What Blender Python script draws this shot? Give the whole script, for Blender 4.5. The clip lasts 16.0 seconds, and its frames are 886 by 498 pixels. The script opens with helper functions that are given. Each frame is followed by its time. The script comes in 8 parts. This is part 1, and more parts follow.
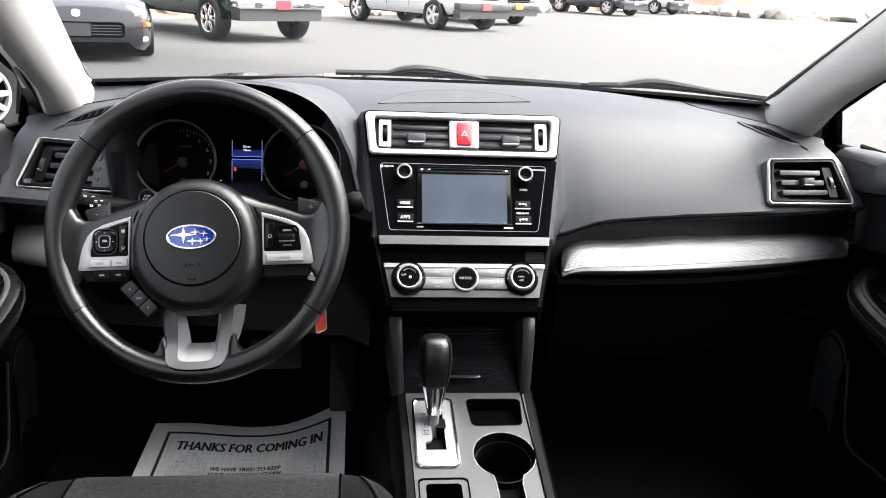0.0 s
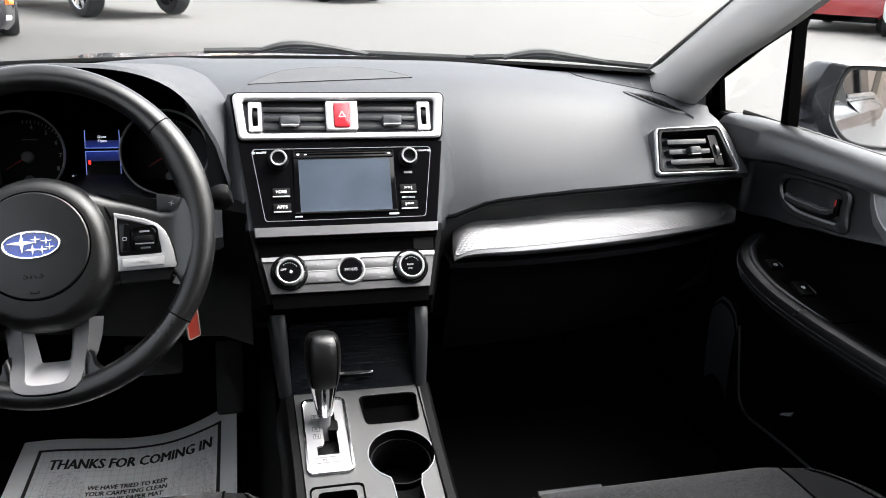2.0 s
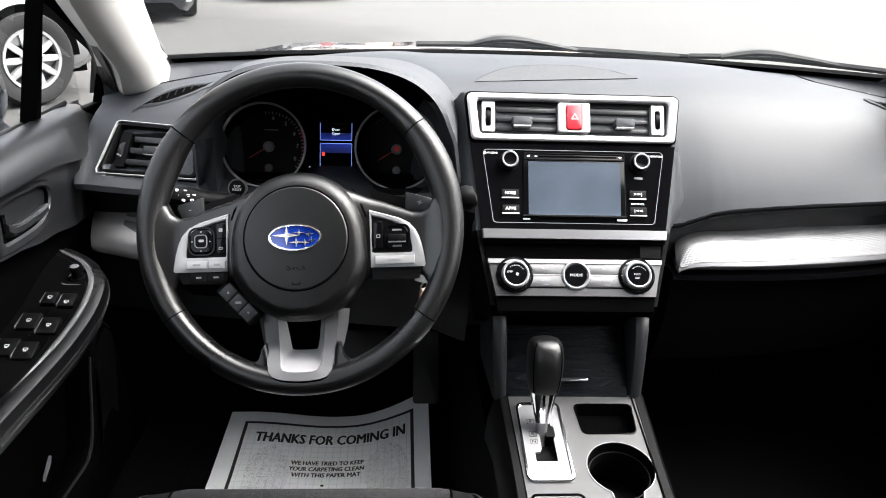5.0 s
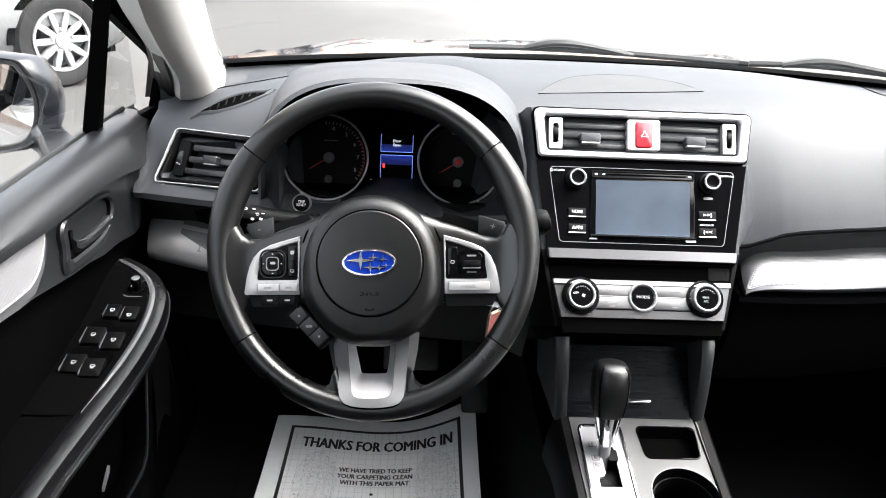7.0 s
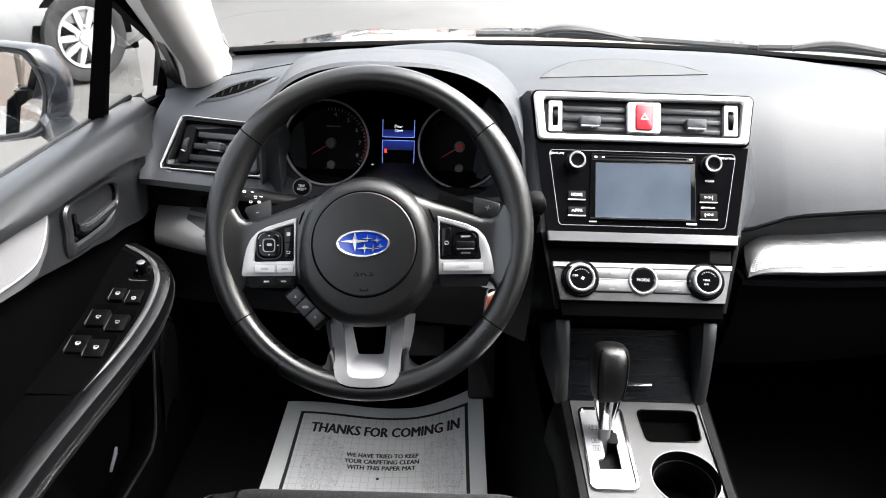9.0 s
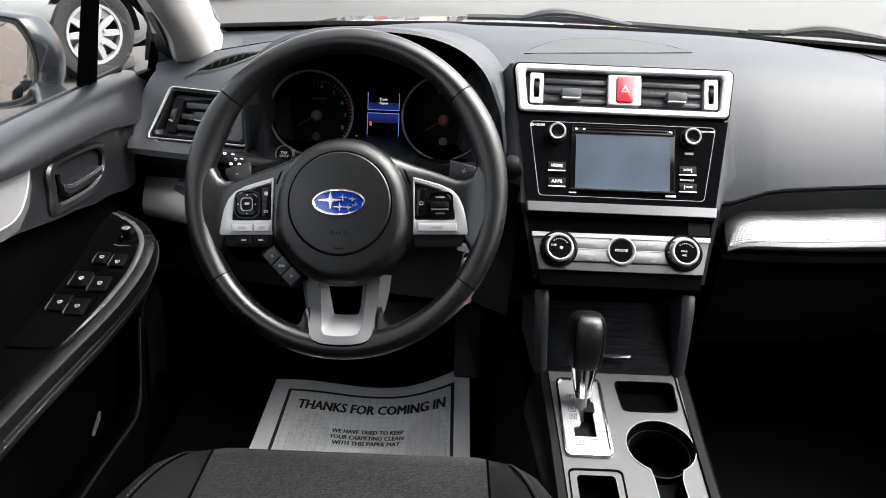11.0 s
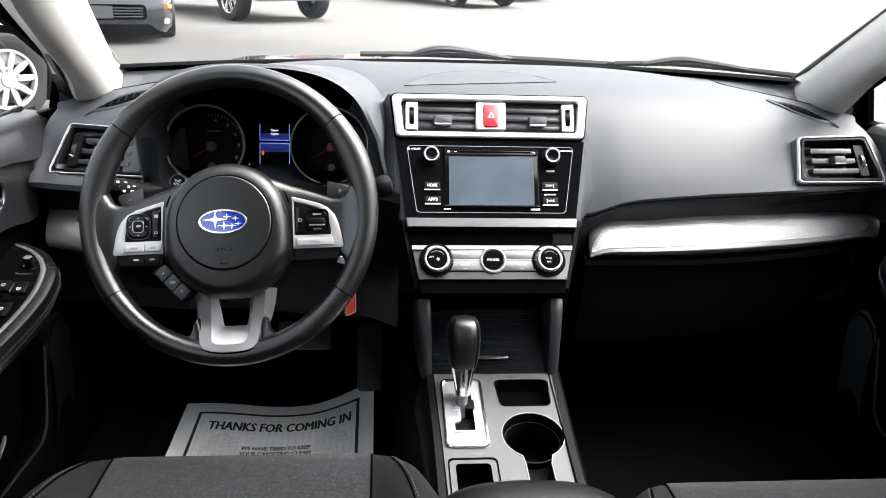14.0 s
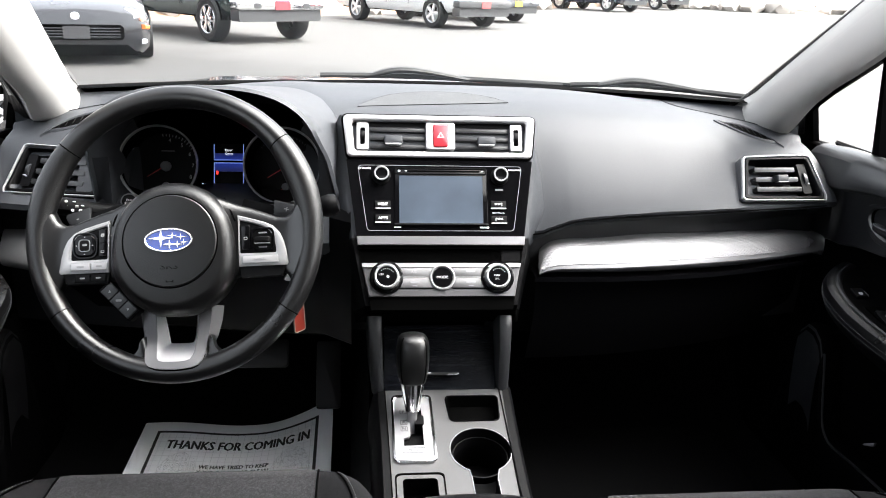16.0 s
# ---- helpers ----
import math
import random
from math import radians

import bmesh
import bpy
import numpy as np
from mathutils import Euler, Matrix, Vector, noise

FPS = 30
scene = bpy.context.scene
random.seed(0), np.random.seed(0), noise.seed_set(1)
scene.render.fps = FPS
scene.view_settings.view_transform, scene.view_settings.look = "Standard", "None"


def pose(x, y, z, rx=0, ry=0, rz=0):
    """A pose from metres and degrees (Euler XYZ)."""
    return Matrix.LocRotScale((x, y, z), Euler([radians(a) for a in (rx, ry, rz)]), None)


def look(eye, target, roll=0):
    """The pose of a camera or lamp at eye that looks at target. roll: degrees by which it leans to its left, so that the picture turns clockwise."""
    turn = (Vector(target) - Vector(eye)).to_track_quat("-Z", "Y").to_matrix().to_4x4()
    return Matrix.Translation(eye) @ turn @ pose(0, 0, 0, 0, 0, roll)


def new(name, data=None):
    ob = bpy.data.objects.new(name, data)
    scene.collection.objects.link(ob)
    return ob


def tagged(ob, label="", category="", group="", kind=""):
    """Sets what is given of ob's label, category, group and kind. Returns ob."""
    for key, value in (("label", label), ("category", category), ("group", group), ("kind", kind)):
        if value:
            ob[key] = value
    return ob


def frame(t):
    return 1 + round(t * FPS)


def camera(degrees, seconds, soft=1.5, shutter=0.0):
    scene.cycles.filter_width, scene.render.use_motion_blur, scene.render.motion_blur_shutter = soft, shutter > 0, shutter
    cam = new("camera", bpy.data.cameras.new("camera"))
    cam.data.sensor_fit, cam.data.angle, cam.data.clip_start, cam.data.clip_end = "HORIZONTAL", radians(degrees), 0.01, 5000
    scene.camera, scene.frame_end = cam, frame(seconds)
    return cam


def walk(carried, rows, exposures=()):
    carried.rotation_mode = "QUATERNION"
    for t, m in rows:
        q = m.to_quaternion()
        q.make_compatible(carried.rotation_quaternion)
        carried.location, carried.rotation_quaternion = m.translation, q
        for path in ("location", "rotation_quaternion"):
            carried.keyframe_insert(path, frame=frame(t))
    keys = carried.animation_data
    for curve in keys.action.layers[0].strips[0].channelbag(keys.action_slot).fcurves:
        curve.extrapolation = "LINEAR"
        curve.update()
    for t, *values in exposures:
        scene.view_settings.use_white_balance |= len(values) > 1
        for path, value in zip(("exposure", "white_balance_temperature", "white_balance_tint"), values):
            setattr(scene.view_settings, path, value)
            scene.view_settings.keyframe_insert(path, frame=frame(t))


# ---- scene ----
cam = camera(58.0, 16.0, soft=1.0)
PATH = [
    (0, (-0.164, -0.123, 1.201), (0.051, 1.761, 0.564), 2.8),
    (0.5, (-0.166, -0.1, 1.204), (0.08, 1.774, 0.55), 3.1),
    (1, (-0.155, -0.077, 1.199), (0.16, 1.779, 0.525), 3.4),
    (1.5, (-0.14, -0.059, 1.201), (0.253, 1.778, 0.516), 2.8),
    (2, (-0.127, -0.054, 1.199), (0.325, 1.768, 0.509), 2.2),
    (2.5, (-0.114, -0.067, 1.2), (0.362, 1.747, 0.506), 1.8),
    (3, (-0.115, -0.063, 1.198), (0.367, 1.747, 0.496), 2.1),
    (3.5, (-0.137, -0.048, 1.198), (0.267, 1.776, 0.484), 2.5),
    (4, (-0.18, -0.031, 1.201), (0.098, 1.812, 0.475), 2.3),
    (4.5, (-0.23, -0.016, 1.208), (-0.049, 1.837, 0.478), 2.3),
    (5, (-0.258, -0.011, 1.214), (-0.132, 1.845, 0.478), 2.2),
    (7.5, (-0.331, 0.033, 1.257), (-0.251, 1.867, 0.465), 2.7),
    (8, (-0.33, 0.03, 1.254), (-0.284, 1.863, 0.455), 1.8),
    (8.5, (-0.32, 0.03, 1.251), (-0.289, 1.861, 0.448), 1.6),
    (9, (-0.291, 0.017, 1.242), (-0.265, 1.851, 0.446), 1.9),
    (11.5, (-0.244, -0.015, 1.19), (-0.24, 1.826, 0.411), 2.4),
    (12, (-0.235, -0.015, 1.187), (-0.186, 1.825, 0.404), 2.0),
    (12.5, (-0.227, -0.036, 1.199), (-0.151, 1.817, 0.449), 1.9),
    (13, (-0.207, -0.07, 1.2), (-0.096, 1.788, 0.466), 1.8),
    (13.5, (-0.192, -0.096, 1.206), (-0.041, 1.772, 0.509), 2.2),
    (14, (-0.174, -0.125, 1.207), (-0.012, 1.746, 0.518), 1.9),
    (14.5, (-0.158, -0.128, 1.207), (0.027, 1.744, 0.529), 2.4),
    (15, (-0.142, -0.137, 1.207), (0.06, 1.738, 0.541), 2.7),
    (15.5, (-0.13, -0.145, 1.208), (0.077, 1.734, 0.555), 2.7),
    (16, (-0.125, -0.149, 1.213), (0.081, 1.734, 0.571), 2.1),
]
STOPS = ((0, 3.02), (1, 3.05), (1.7, 3.06), (2.0, 2.97), (2.5, 2.49), (3.5, 2.22), (4.2, 2.52), (5, 3.10), (7.5, 3.36), (9, 3.33), (11.5, 2.82), (12.5, 2.95), (13.5, 3.24), (14.5, 3.27), (16, 3.24))
walk(cam, [(t, look(eye, target, roll)) for t, eye, target, roll in PATH], exposures=STOPS)

# ---------- world and light ----------
world = bpy.data.worlds.new("world")
scene.world = world
world.use_nodes = True
SUN_EL, SUN_AZ = radians(55), radians(88)
wn = world.node_tree.nodes
sky = wn.new("ShaderNodeTexSky")
sky.sky_type, sky.sun_disc = "NISHITA", False
sky.sun_elevation, sky.sun_rotation = SUN_EL, SUN_AZ
sky.air_density, sky.dust_density, sky.ozone_density = 1.0, 6.0, 1.0
hue = wn.new("ShaderNodeHueSaturation")
hue.inputs["Saturation"].default_value = 0.25
world.node_tree.links.new(sky.outputs[0], hue.inputs["Color"])
world.node_tree.links.new(hue.outputs[0], wn["Background"].inputs["Color"])
wn["Background"].inputs["Strength"].default_value = 0.124

sun = new("sun", bpy.data.lights.new("sun", "SUN"))
sun.data.energy, sun.data.angle, sun.data.color = 1.3, radians(75), (1.0, 0.975, 0.94)
sun.matrix_world = look((0, 0, 0), (-math.sin(SUN_AZ) * math.cos(SUN_EL), -math.cos(SUN_AZ) * math.cos(SUN_EL), -math.sin(SUN_EL)))


# ---------- materials ----------
def material(name, color, rough=0.5, metal=0.0, bump=0.0, scale=400.0, vary=0.0, vary_scale=12.0, second=None, coat=0.0, spec=0.5, stretch=(1, 1, 1)):
    """A surface with two scales of variation: fine relief (bump, scale per metre) and broad tone (vary)."""
    m = bpy.data.materials.new(name)
    m.use_nodes = True
    nt = m.node_tree
    b = nt.nodes["Principled BSDF"]
    b.inputs["Base Color"].default_value = (*color, 1)
    b.inputs["Roughness"].default_value = rough
    b.inputs["Metallic"].default_value = metal
    b.inputs["Coat Weight"].default_value = coat
    b.inputs["Coat Roughness"].default_value = 0.05
    b.inputs["Specular IOR Level"].default_value = spec
    co = nt.nodes.new("ShaderNodeTexCoord")
    mp = nt.nodes.new("ShaderNodeMapping")
    mp.inputs["Scale"].default_value = stretch
    nt.links.new(co.outputs["Object"], mp.inputs["Vector"])
    if vary or second:
        n = nt.nodes.new("ShaderNodeTexNoise")
        n.inputs["Scale"].default_value, n.inputs["Detail"].default_value = vary_scale, 6
        nt.links.new(mp.outputs[0], n.inputs["Vector"])
        mix = nt.nodes.new("ShaderNodeMix")
        mix.data_type = "RGBA"
        lo = second or tuple(c * (1 - vary) for c in color)
        hi = color if second else tuple(min(1, c * (1 + vary)) for c in color)
        mix.inputs[6].default_value, mix.inputs[7].default_value = (*lo, 1), (*hi, 1)
        nt.links.new(n.outputs["Fac"], mix.inputs[0])
        nt.links.new(mix.outputs[2], b.inputs["Base Color"])
        rr = nt.nodes.new("ShaderNodeMapRange")
        rr.inputs["To Min"].default_value, rr.inputs["To Max"].default_value = max(0, rough - 0.08), min(1, rough + 0.08)
        nt.links.new(n.outputs["Fac"], rr.inputs["Value"])
        nt.links.new(rr.outputs[0], b.inputs["Roughness"])
    if bump:
        n2 = nt.nodes.new("ShaderNodeTexNoise")
        n2.inputs["Scale"].default_value, n2.inputs["Detail"].default_value = scale, 2
        nt.links.new(mp.outputs[0], n2.inputs["Vector"])
        bp = nt.nodes.new("ShaderNodeBump")
        bp.inputs["Strength"].default_value, bp.inputs["Distance"].default_value = bump, 0.0006
        nt.links.new(n2.outputs["Fac"], bp.inputs["Height"])
        nt.links.new(bp.outputs[0], b.inputs["Normal"])
    return m


def glowing(name, color, strength):
    m = material(name, color, 0.4)
    b = m.node_tree.nodes["Principled BSDF"]
    b.inputs["Emission Color"].default_value, b.inputs["Emission Strength"].default_value = (*color, 1), strength
    return m


def glass(name, tint=(1, 1, 1), gloss=0.03, rough=0.0):
    """Thin clear sheet: mostly see-through, with a mirror share that grows at grazing angles."""
    m = bpy.data.materials.new(name)
    m.use_nodes = True
    nt = m.node_tree
    nt.nodes.remove(nt.nodes["Principled BSDF"])
    tr, gl, mx, lw, pw, ml = (nt.nodes.new("ShaderNode" + k) for k in ("BsdfTransparent", "BsdfGlossy", "MixShader", "LayerWeight", "Math", "Math"))
    tr.inputs[0].default_value = (*tint, 1)
    gl.inputs["Roughness"].default_value = rough
    lw.inputs["Blend"].default_value = 0.5
    pw.operation, ml.operation = "POWER", "MULTIPLY_ADD"
    pw.inputs[1].default_value, ml.inputs[1].default_value, ml.inputs[2].default_value = 4.0, 0.6, gloss
    nt.links.new(lw.outputs["Facing"], pw.inputs[0])
    nt.links.new(pw.outputs[0], ml.inputs[0])
    nt.links.new(ml.outputs[0], mx.inputs[0])
    nt.links.new(tr.outputs[0], mx.inputs[1])
    nt.links.new(gl.outputs[0], mx.inputs[2])
    nt.links.new(mx.outputs[0], nt.nodes["Material Output"].inputs[0])
    return m


def weave(name, c, scale):
    """A woven-look sheet: small raised dots in straight rows."""
    m = material(name, c, 0.42, 0.45, vary=0.05, vary_scale=20)
    nt = m.node_tree
    co_, vo, bp_, mr_, mx_ = (nt.nodes.new("ShaderNode" + k) for k in ("TexCoord", "TexVoronoi", "Bump", "MapRange", "Mix"))
    vo.inputs["Scale"].default_value, vo.inputs["Randomness"].default_value = scale, 0.0
    bp_.inputs["Strength"].default_value, bp_.inputs["Distance"].default_value = 0.5, 0.0008
    mr_.inputs["From Min"].default_value, mr_.inputs["From Max"].default_value = 0.1, 0.6
    mr_.inputs["To Min"].default_value, mr_.inputs["To Max"].default_value = 1.0, 0.0
    mx_.data_type, mx_.inputs[6].default_value, mx_.inputs[7].default_value = "RGBA", (*[q * 0.78 for q in c], 1), (*c, 1)
    b_ = nt.nodes["Principled BSDF"]
    for a_, d_ in ((co_.outputs["Object"], vo.inputs["Vector"]), (vo.outputs["Distance"], mr_.inputs["Value"]), (mr_.outputs[0], mx_.inputs[0]), (mx_.outputs[2], b_.inputs["Base Color"]), (mr_.outputs[0], bp_.inputs["Height"]), (bp_.outputs[0], b_.inputs["Normal"])):
        nt.links.new(a_, d_)
    return m


DASH = material("dash_soft_plastic", (0.0290, 0.0312, 0.0356), 0.55, bump=0.30, scale=900, vary=0.14, vary_scale=5, spec=0.29)
# below true plastic black; the dim footwell's shade is in the colour
BLACK = material("shade_darkened_black_plastic", (0.0014, 0.0014, 0.0017), 0.5, bump=0.25, scale=1100, vary=0.15, spec=0.09)
# near-zero black: joints and black parts, with recess shade in the colour
DEEP = material("shade_deepened_black", (0.0003, 0.0003, 0.0003), 0.9, vary=0.2, spec=0.02)
GLOSS = material("piano_black", (0.0022, 0.0022, 0.0026), 0.12, vary=0.1, vary_scale=30, spec=0.17)
SILVER = material("satin_silver", (0.37, 0.37, 0.38), 0.40, 0.35, bump=0.05, scale=2500, vary=0.03, vary_scale=40)
MIDSILVER = material("brushed_mid_silver", (0.34, 0.34, 0.35), 0.45, 0.6, bump=0.1, scale=900, vary=0.06, vary_scale=30, stretch=(1, 20, 1))
DARKSILVER = material("shadow_silver", (0.20, 0.20, 0.21), 0.4, 0.6, vary=0.04)
CHROME = material("chrome", (0.85, 0.85, 0.86), 0.12, 1.0, vary=0.02)
WHITEPRINT = material("white_print", (0.75, 0.75, 0.75), 0.6)
GREYPRINT = material("grey_print", (0.16, 0.16, 0.17), 0.6)
LEATHER = material("black_leather", (0.0017, 0.0017, 0.0019), 0.36, bump=0.6, scale=650, vary=0.25, vary_scale=9, spec=0.46)
FABRIC = material("charcoal_cloth", (0.0026, 0.0026, 0.0030), 0.9, bump=0.8, scale=700, vary=0.35, vary_scale=260, spec=0.12)
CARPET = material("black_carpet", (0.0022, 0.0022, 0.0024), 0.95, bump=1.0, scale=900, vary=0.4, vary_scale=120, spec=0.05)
PILLAR = material("pale_grey_trim", (0.335, 0.328, 0.316), 0.7, bump=0.35, scale=1500, vary=0.03)
RUBBER = material("black_rubber", (0.010, 0.010, 0.010), 0.6, bump=0.3, scale=300, vary=0.2)
BRACKET = material("satin_grained_bracket", (0.012, 0.0128, 0.0145), 0.42, bump=0.3, scale=900, vary=0.1, spec=0.45)


# ---------- mesh tools ----------
LOC = {}


def thing(name, at=(0, 0, 0), label="", category="", group="", kind=""):
    e = new(name)
    e.location = at
    e.empty_display_size = 0.05
    LOC[e] = Vector(at)
    return tagged(e, label, category, group, kind)


def part(name, bm, mat, parent=None, label="", smooth=True, bevel=0.0, seg=2, angle=35):
    me = bpy.data.meshes.new(name)
    off = LOC[parent] if parent else Vector((0, 0, 0))
    if parent:
        bmesh.ops.translate(bm, vec=-off, verts=bm.verts)
    bmesh.ops.recalc_face_normals(bm, faces=bm.faces)
    bm.to_mesh(me)
    bm.free()
    if mat:
        me.materials.append(mat)
    ob = new(name, me)
    if parent:
        ob.parent = parent
    LOC[ob] = off
    if smooth:
        me.polygons.foreach_set("use_smooth", [True] * len(me.polygons))
        me.set_sharp_from_angle(angle=radians(angle))
    if bevel:
        mod = ob.modifiers.new("bevel", "BEVEL")
        mod.width, mod.segments, mod.limit_method, mod.angle_limit = bevel, seg, "ANGLE", radians(30)
        mod.harden_normals = False
        for p in me.polygons:
            p.use_smooth = True
    if label:
        tagged(ob, label)
    return ob


def solo(name, bm, mat, label="", category="", group="", kind="", **kw):
    return tagged(part(name, bm, mat, None, **kw), label, category, group, kind)


def join(*bms):
    """One bmesh out of several."""
    out = bms[0]
    for b in bms[1:]:
        me = bpy.data.meshes.new("tmp")
        b.to_mesh(me)
        b.free()
        out.from_mesh(me)
        bpy.data.meshes.remove(me)
    return out


def box(x0, x1, y0, y1, z0, z1, m=None):
    bm = bmesh.new()
    bmesh.ops.create_cube(bm, size=1)
    bmesh.ops.transform(bm, matrix=Matrix.Translation(((x0 + x1) / 2, (y0 + y1) / 2, (z0 + z1) / 2)) @ Matrix.Diagonal((x1 - x0, y1 - y0, z1 - z0, 1)), verts=bm.verts)
    if m:
        bm.transform(m)
    return bm


def loft(rows, closed=False, caps=False):
    """A skin through rows of points, each with as many as the others. closed: the rows are rings."""
    bm = bmesh.new()
    vs = [[bm.verts.new(p) for p in r] for r in rows]
    n = len(rows[0])
    for a, b in zip(vs, vs[1:]):
        for i in range(n if closed else n - 1):
            j = (i + 1) % n
            try:
                bm.faces.new((a[i], a[j], b[j], b[i]))
            except ValueError:
                pass
    if caps:
        bm.faces.new(vs[0])
        bm.faces.new(vs[-1])
    return bm


def rrect(w, h, r, n=4, top=None):
    """A rounded rectangle round the origin, as (x, y); top: another width for its upper edge."""
    top = w if top is None else top
    out = []
    for sx, sy, a0 in ((1, 1, 0), (-1, 1, 90), (-1, -1, 180), (1, -1, 270)):
        half = (top if sy > 0 else w) / 2
        for i in range(n + 1):
            a = radians(a0 + 90 * i / n)
            out.append((sx * (half - r) + r * math.cos(a), sy * (h / 2 - r) + r * math.sin(a)))
    return out


def ellipse(a, b, n=32):
    return [(a * math.cos(2 * math.pi * i / n), b * math.sin(2 * math.pi * i / n)) for i in range(n)]


def slab(outline, z0, z1, m=None, round_=0.0):
    """A plate of that outline (local x, y) from z0 to z1, with its upper edge rounded off."""
    pts = [Vector((x, y)) for x, y in outline]
    c = sum(pts, Vector((0, 0))) / len(pts)
    rings = [[(p.x, p.y, z0) for p in pts]]
    if round_:
        size = max((p - c).length for p in pts)
        for k in range(4):
            a = math.pi / 2 * k / 3
            f = 1 - round_ * (1 - math.cos(a)) / size
            rings.append([((c + (p - c) * f).x, (c + (p - c) * f).y, z1 - round_ + round_ * math.sin(a)) for p in pts])
    else:
        rings.append([(p.x, p.y, z1) for p in pts])
    bm = loft(rings, closed=True, caps=True)
    if m:
        bm.transform(m)
    return bm


def ring(outer, inner, z0, z1, m=None, lip=0.0):
    """A frame between two outlines with as many points, from z0 to z1."""
    rows = [[(x, y, z0) for x, y in outer], [(x, y, z1 - lip) for x, y in outer]]
    if lip:
        mid = [((ox * 0.8 + ix * 0.2), (oy * 0.8 + iy * 0.2)) for (ox, oy), (ix, iy) in zip(outer, inner)]
        rows.append([(x, y, z1) for x, y in mid])
        mid = [((ox * 0.25 + ix * 0.75), (oy * 0.25 + iy * 0.75)) for (ox, oy), (ix, iy) in zip(outer, inner)]
        rows.append([(x, y, z1) for x, y in mid])
    else:
        pass
    rows += [[(x, y, z1 - lip) for x, y in inner], [(x, y, z0) for x, y in inner], [(x, y, z0) for x, y in outer]]
    bm = loft(rows, closed=True)
    bmesh.ops.remove_doubles(bm, verts=bm.verts, dist=1e-6)
    if m:
        bm.transform(m)
    return bm


def lathe(profile, m=None, n=32):
    """A turned body about local z from (radius, z) pairs."""
    rows = [[(r * math.cos(2 * math.pi * i / n), r * math.sin(2 * math.pi * i / n), z) for i in range(n)] for r, z in profile]
    bm = loft(rows, closed=True)
    bmesh.ops.remove_doubles(bm, verts=bm.verts, dist=1e-6)
    if m:
        bm.transform(m)
    return bm


def smooth_path(pts, steps=6, loop=False):
    """Catmull-Rom through the points."""
    p = [Vector(q) for q in pts]
    out = []
    n = len(p)
    for i in range(n if loop else n - 1):
        a, b, c, d = (p[(i + k) % n] if loop else p[min(max(i + k, 0), n - 1)] for k in (-1, 0, 1, 2))
        for s in range(steps):
            t = s / steps
            out.append(0.5 * ((2 * b) + (c - a) * t + (2 * a - 5 * b + 4 * c - d) * t * t + (3 * b - a - 3 * c + d) * t ** 3))
    if not loop:
        out.append(p[-1])
    return out


def tube(pts, radius, n=8, m=None, loop=False, flat=1.0):
    """A round bar along the points; radius: a number, or one for each point."""
    p = [Vector(q) for q in pts]
    k = len(p)
    rad = radius if hasattr(radius, "__len__") else [radius] * k
    rows = []
    up = Vector((0, 0, 1))
    for i in range(k):
        a, b = (p[(i - 1) % k], p[(i + 1) % k]) if loop else (p[max(i - 1, 0)], p[min(i + 1, k - 1)])
        d = (b - a).normalized()
        if abs(d.dot(up)) > 0.95:
            up = Vector((0, 1, 0)) if abs(d.y) < 0.9 else Vector((1, 0, 0))
        s = d.cross(up).normalized()
        up = s.cross(d).normalized()
        rows.append([tuple(p[i] + s * math.cos(2 * math.pi * j / n) * rad[i] + up * math.sin(2 * math.pi * j / n) * rad[i] * flat) for j in range(n)])
    if loop:
        rows.append(rows[0])
    bm = loft(rows, closed=True, caps=not loop)
    if loop:
        bmesh.ops.remove_doubles(bm, verts=bm.verts, dist=1e-6)
    if m:
        bm.transform(m)
    return bm


def frame_at(origin, right, up):
    """A local frame: x to the right, y up the face, z out of it."""
    x = Vector(right).normalized()
    z = x.cross(Vector(up)).normalized()
    y = z.cross(x)
    return Matrix.Translation(origin) @ Matrix((x, y, z)).transposed().to_4x4()


def text(body, size, m, mat, parent, name="lettering", width=None, bold=0.0, shear=0.0, align="CENTER"):
    """Raised print in the built-in font, centred on the frame m."""
    cu = bpy.data.curves.new(name, "FONT")
    cu.body, cu.size, cu.align_x, cu.align_y, cu.extrude, cu.offset, cu.shear = body, size, align, "CENTER", 0.0002, bold * 0.5, shear
    cu.resolution_u = 2
    ob = bpy.data.objects.new(name, cu)
    scene.collection.objects.link(ob)
    bpy.context.view_layer.update()
    me = bpy.data.meshes.new_from_object(ob.evaluated_get(bpy.context.evaluated_depsgraph_get()))
    bpy.data.objects.remove(ob)
    bm = bmesh.new()
    bm.from_mesh(me)
    bpy.data.meshes.remove(me)
    if width:
        xs = [v.co.x for v in bm.verts]
        f = width / (max(xs) - min(xs))
        bmesh.ops.scale(bm, vec=(f, 1, 1), verts=bm.verts)
    bm.transform(m)
    return part(name, bm, mat, parent, smooth=False)


def lerp(a, b, t):
    return a + (b - a) * t


def table(x, pairs):
    """Straight-line reading of (x, value) pairs, eased between them."""
    if x <= pairs[0][0]:
        return pairs[0][1]
    for (x0, v0), (x1, v1) in zip(pairs, pairs[1:]):
        if x <= x1:
            t = (x - x0) / (x1 - x0)
            t = t * t * (3 - 2 * t)
            return v0 + (v1 - v0) * t
    return pairs[-1][1]

# ---------- ground and the car's shell ----------
ASPHALT = material("pale_worn_asphalt", (0.060, 0.0583, 0.0558), 0.9, bump=0.6, scale=60, vary=0.16, vary_scale=0.5)
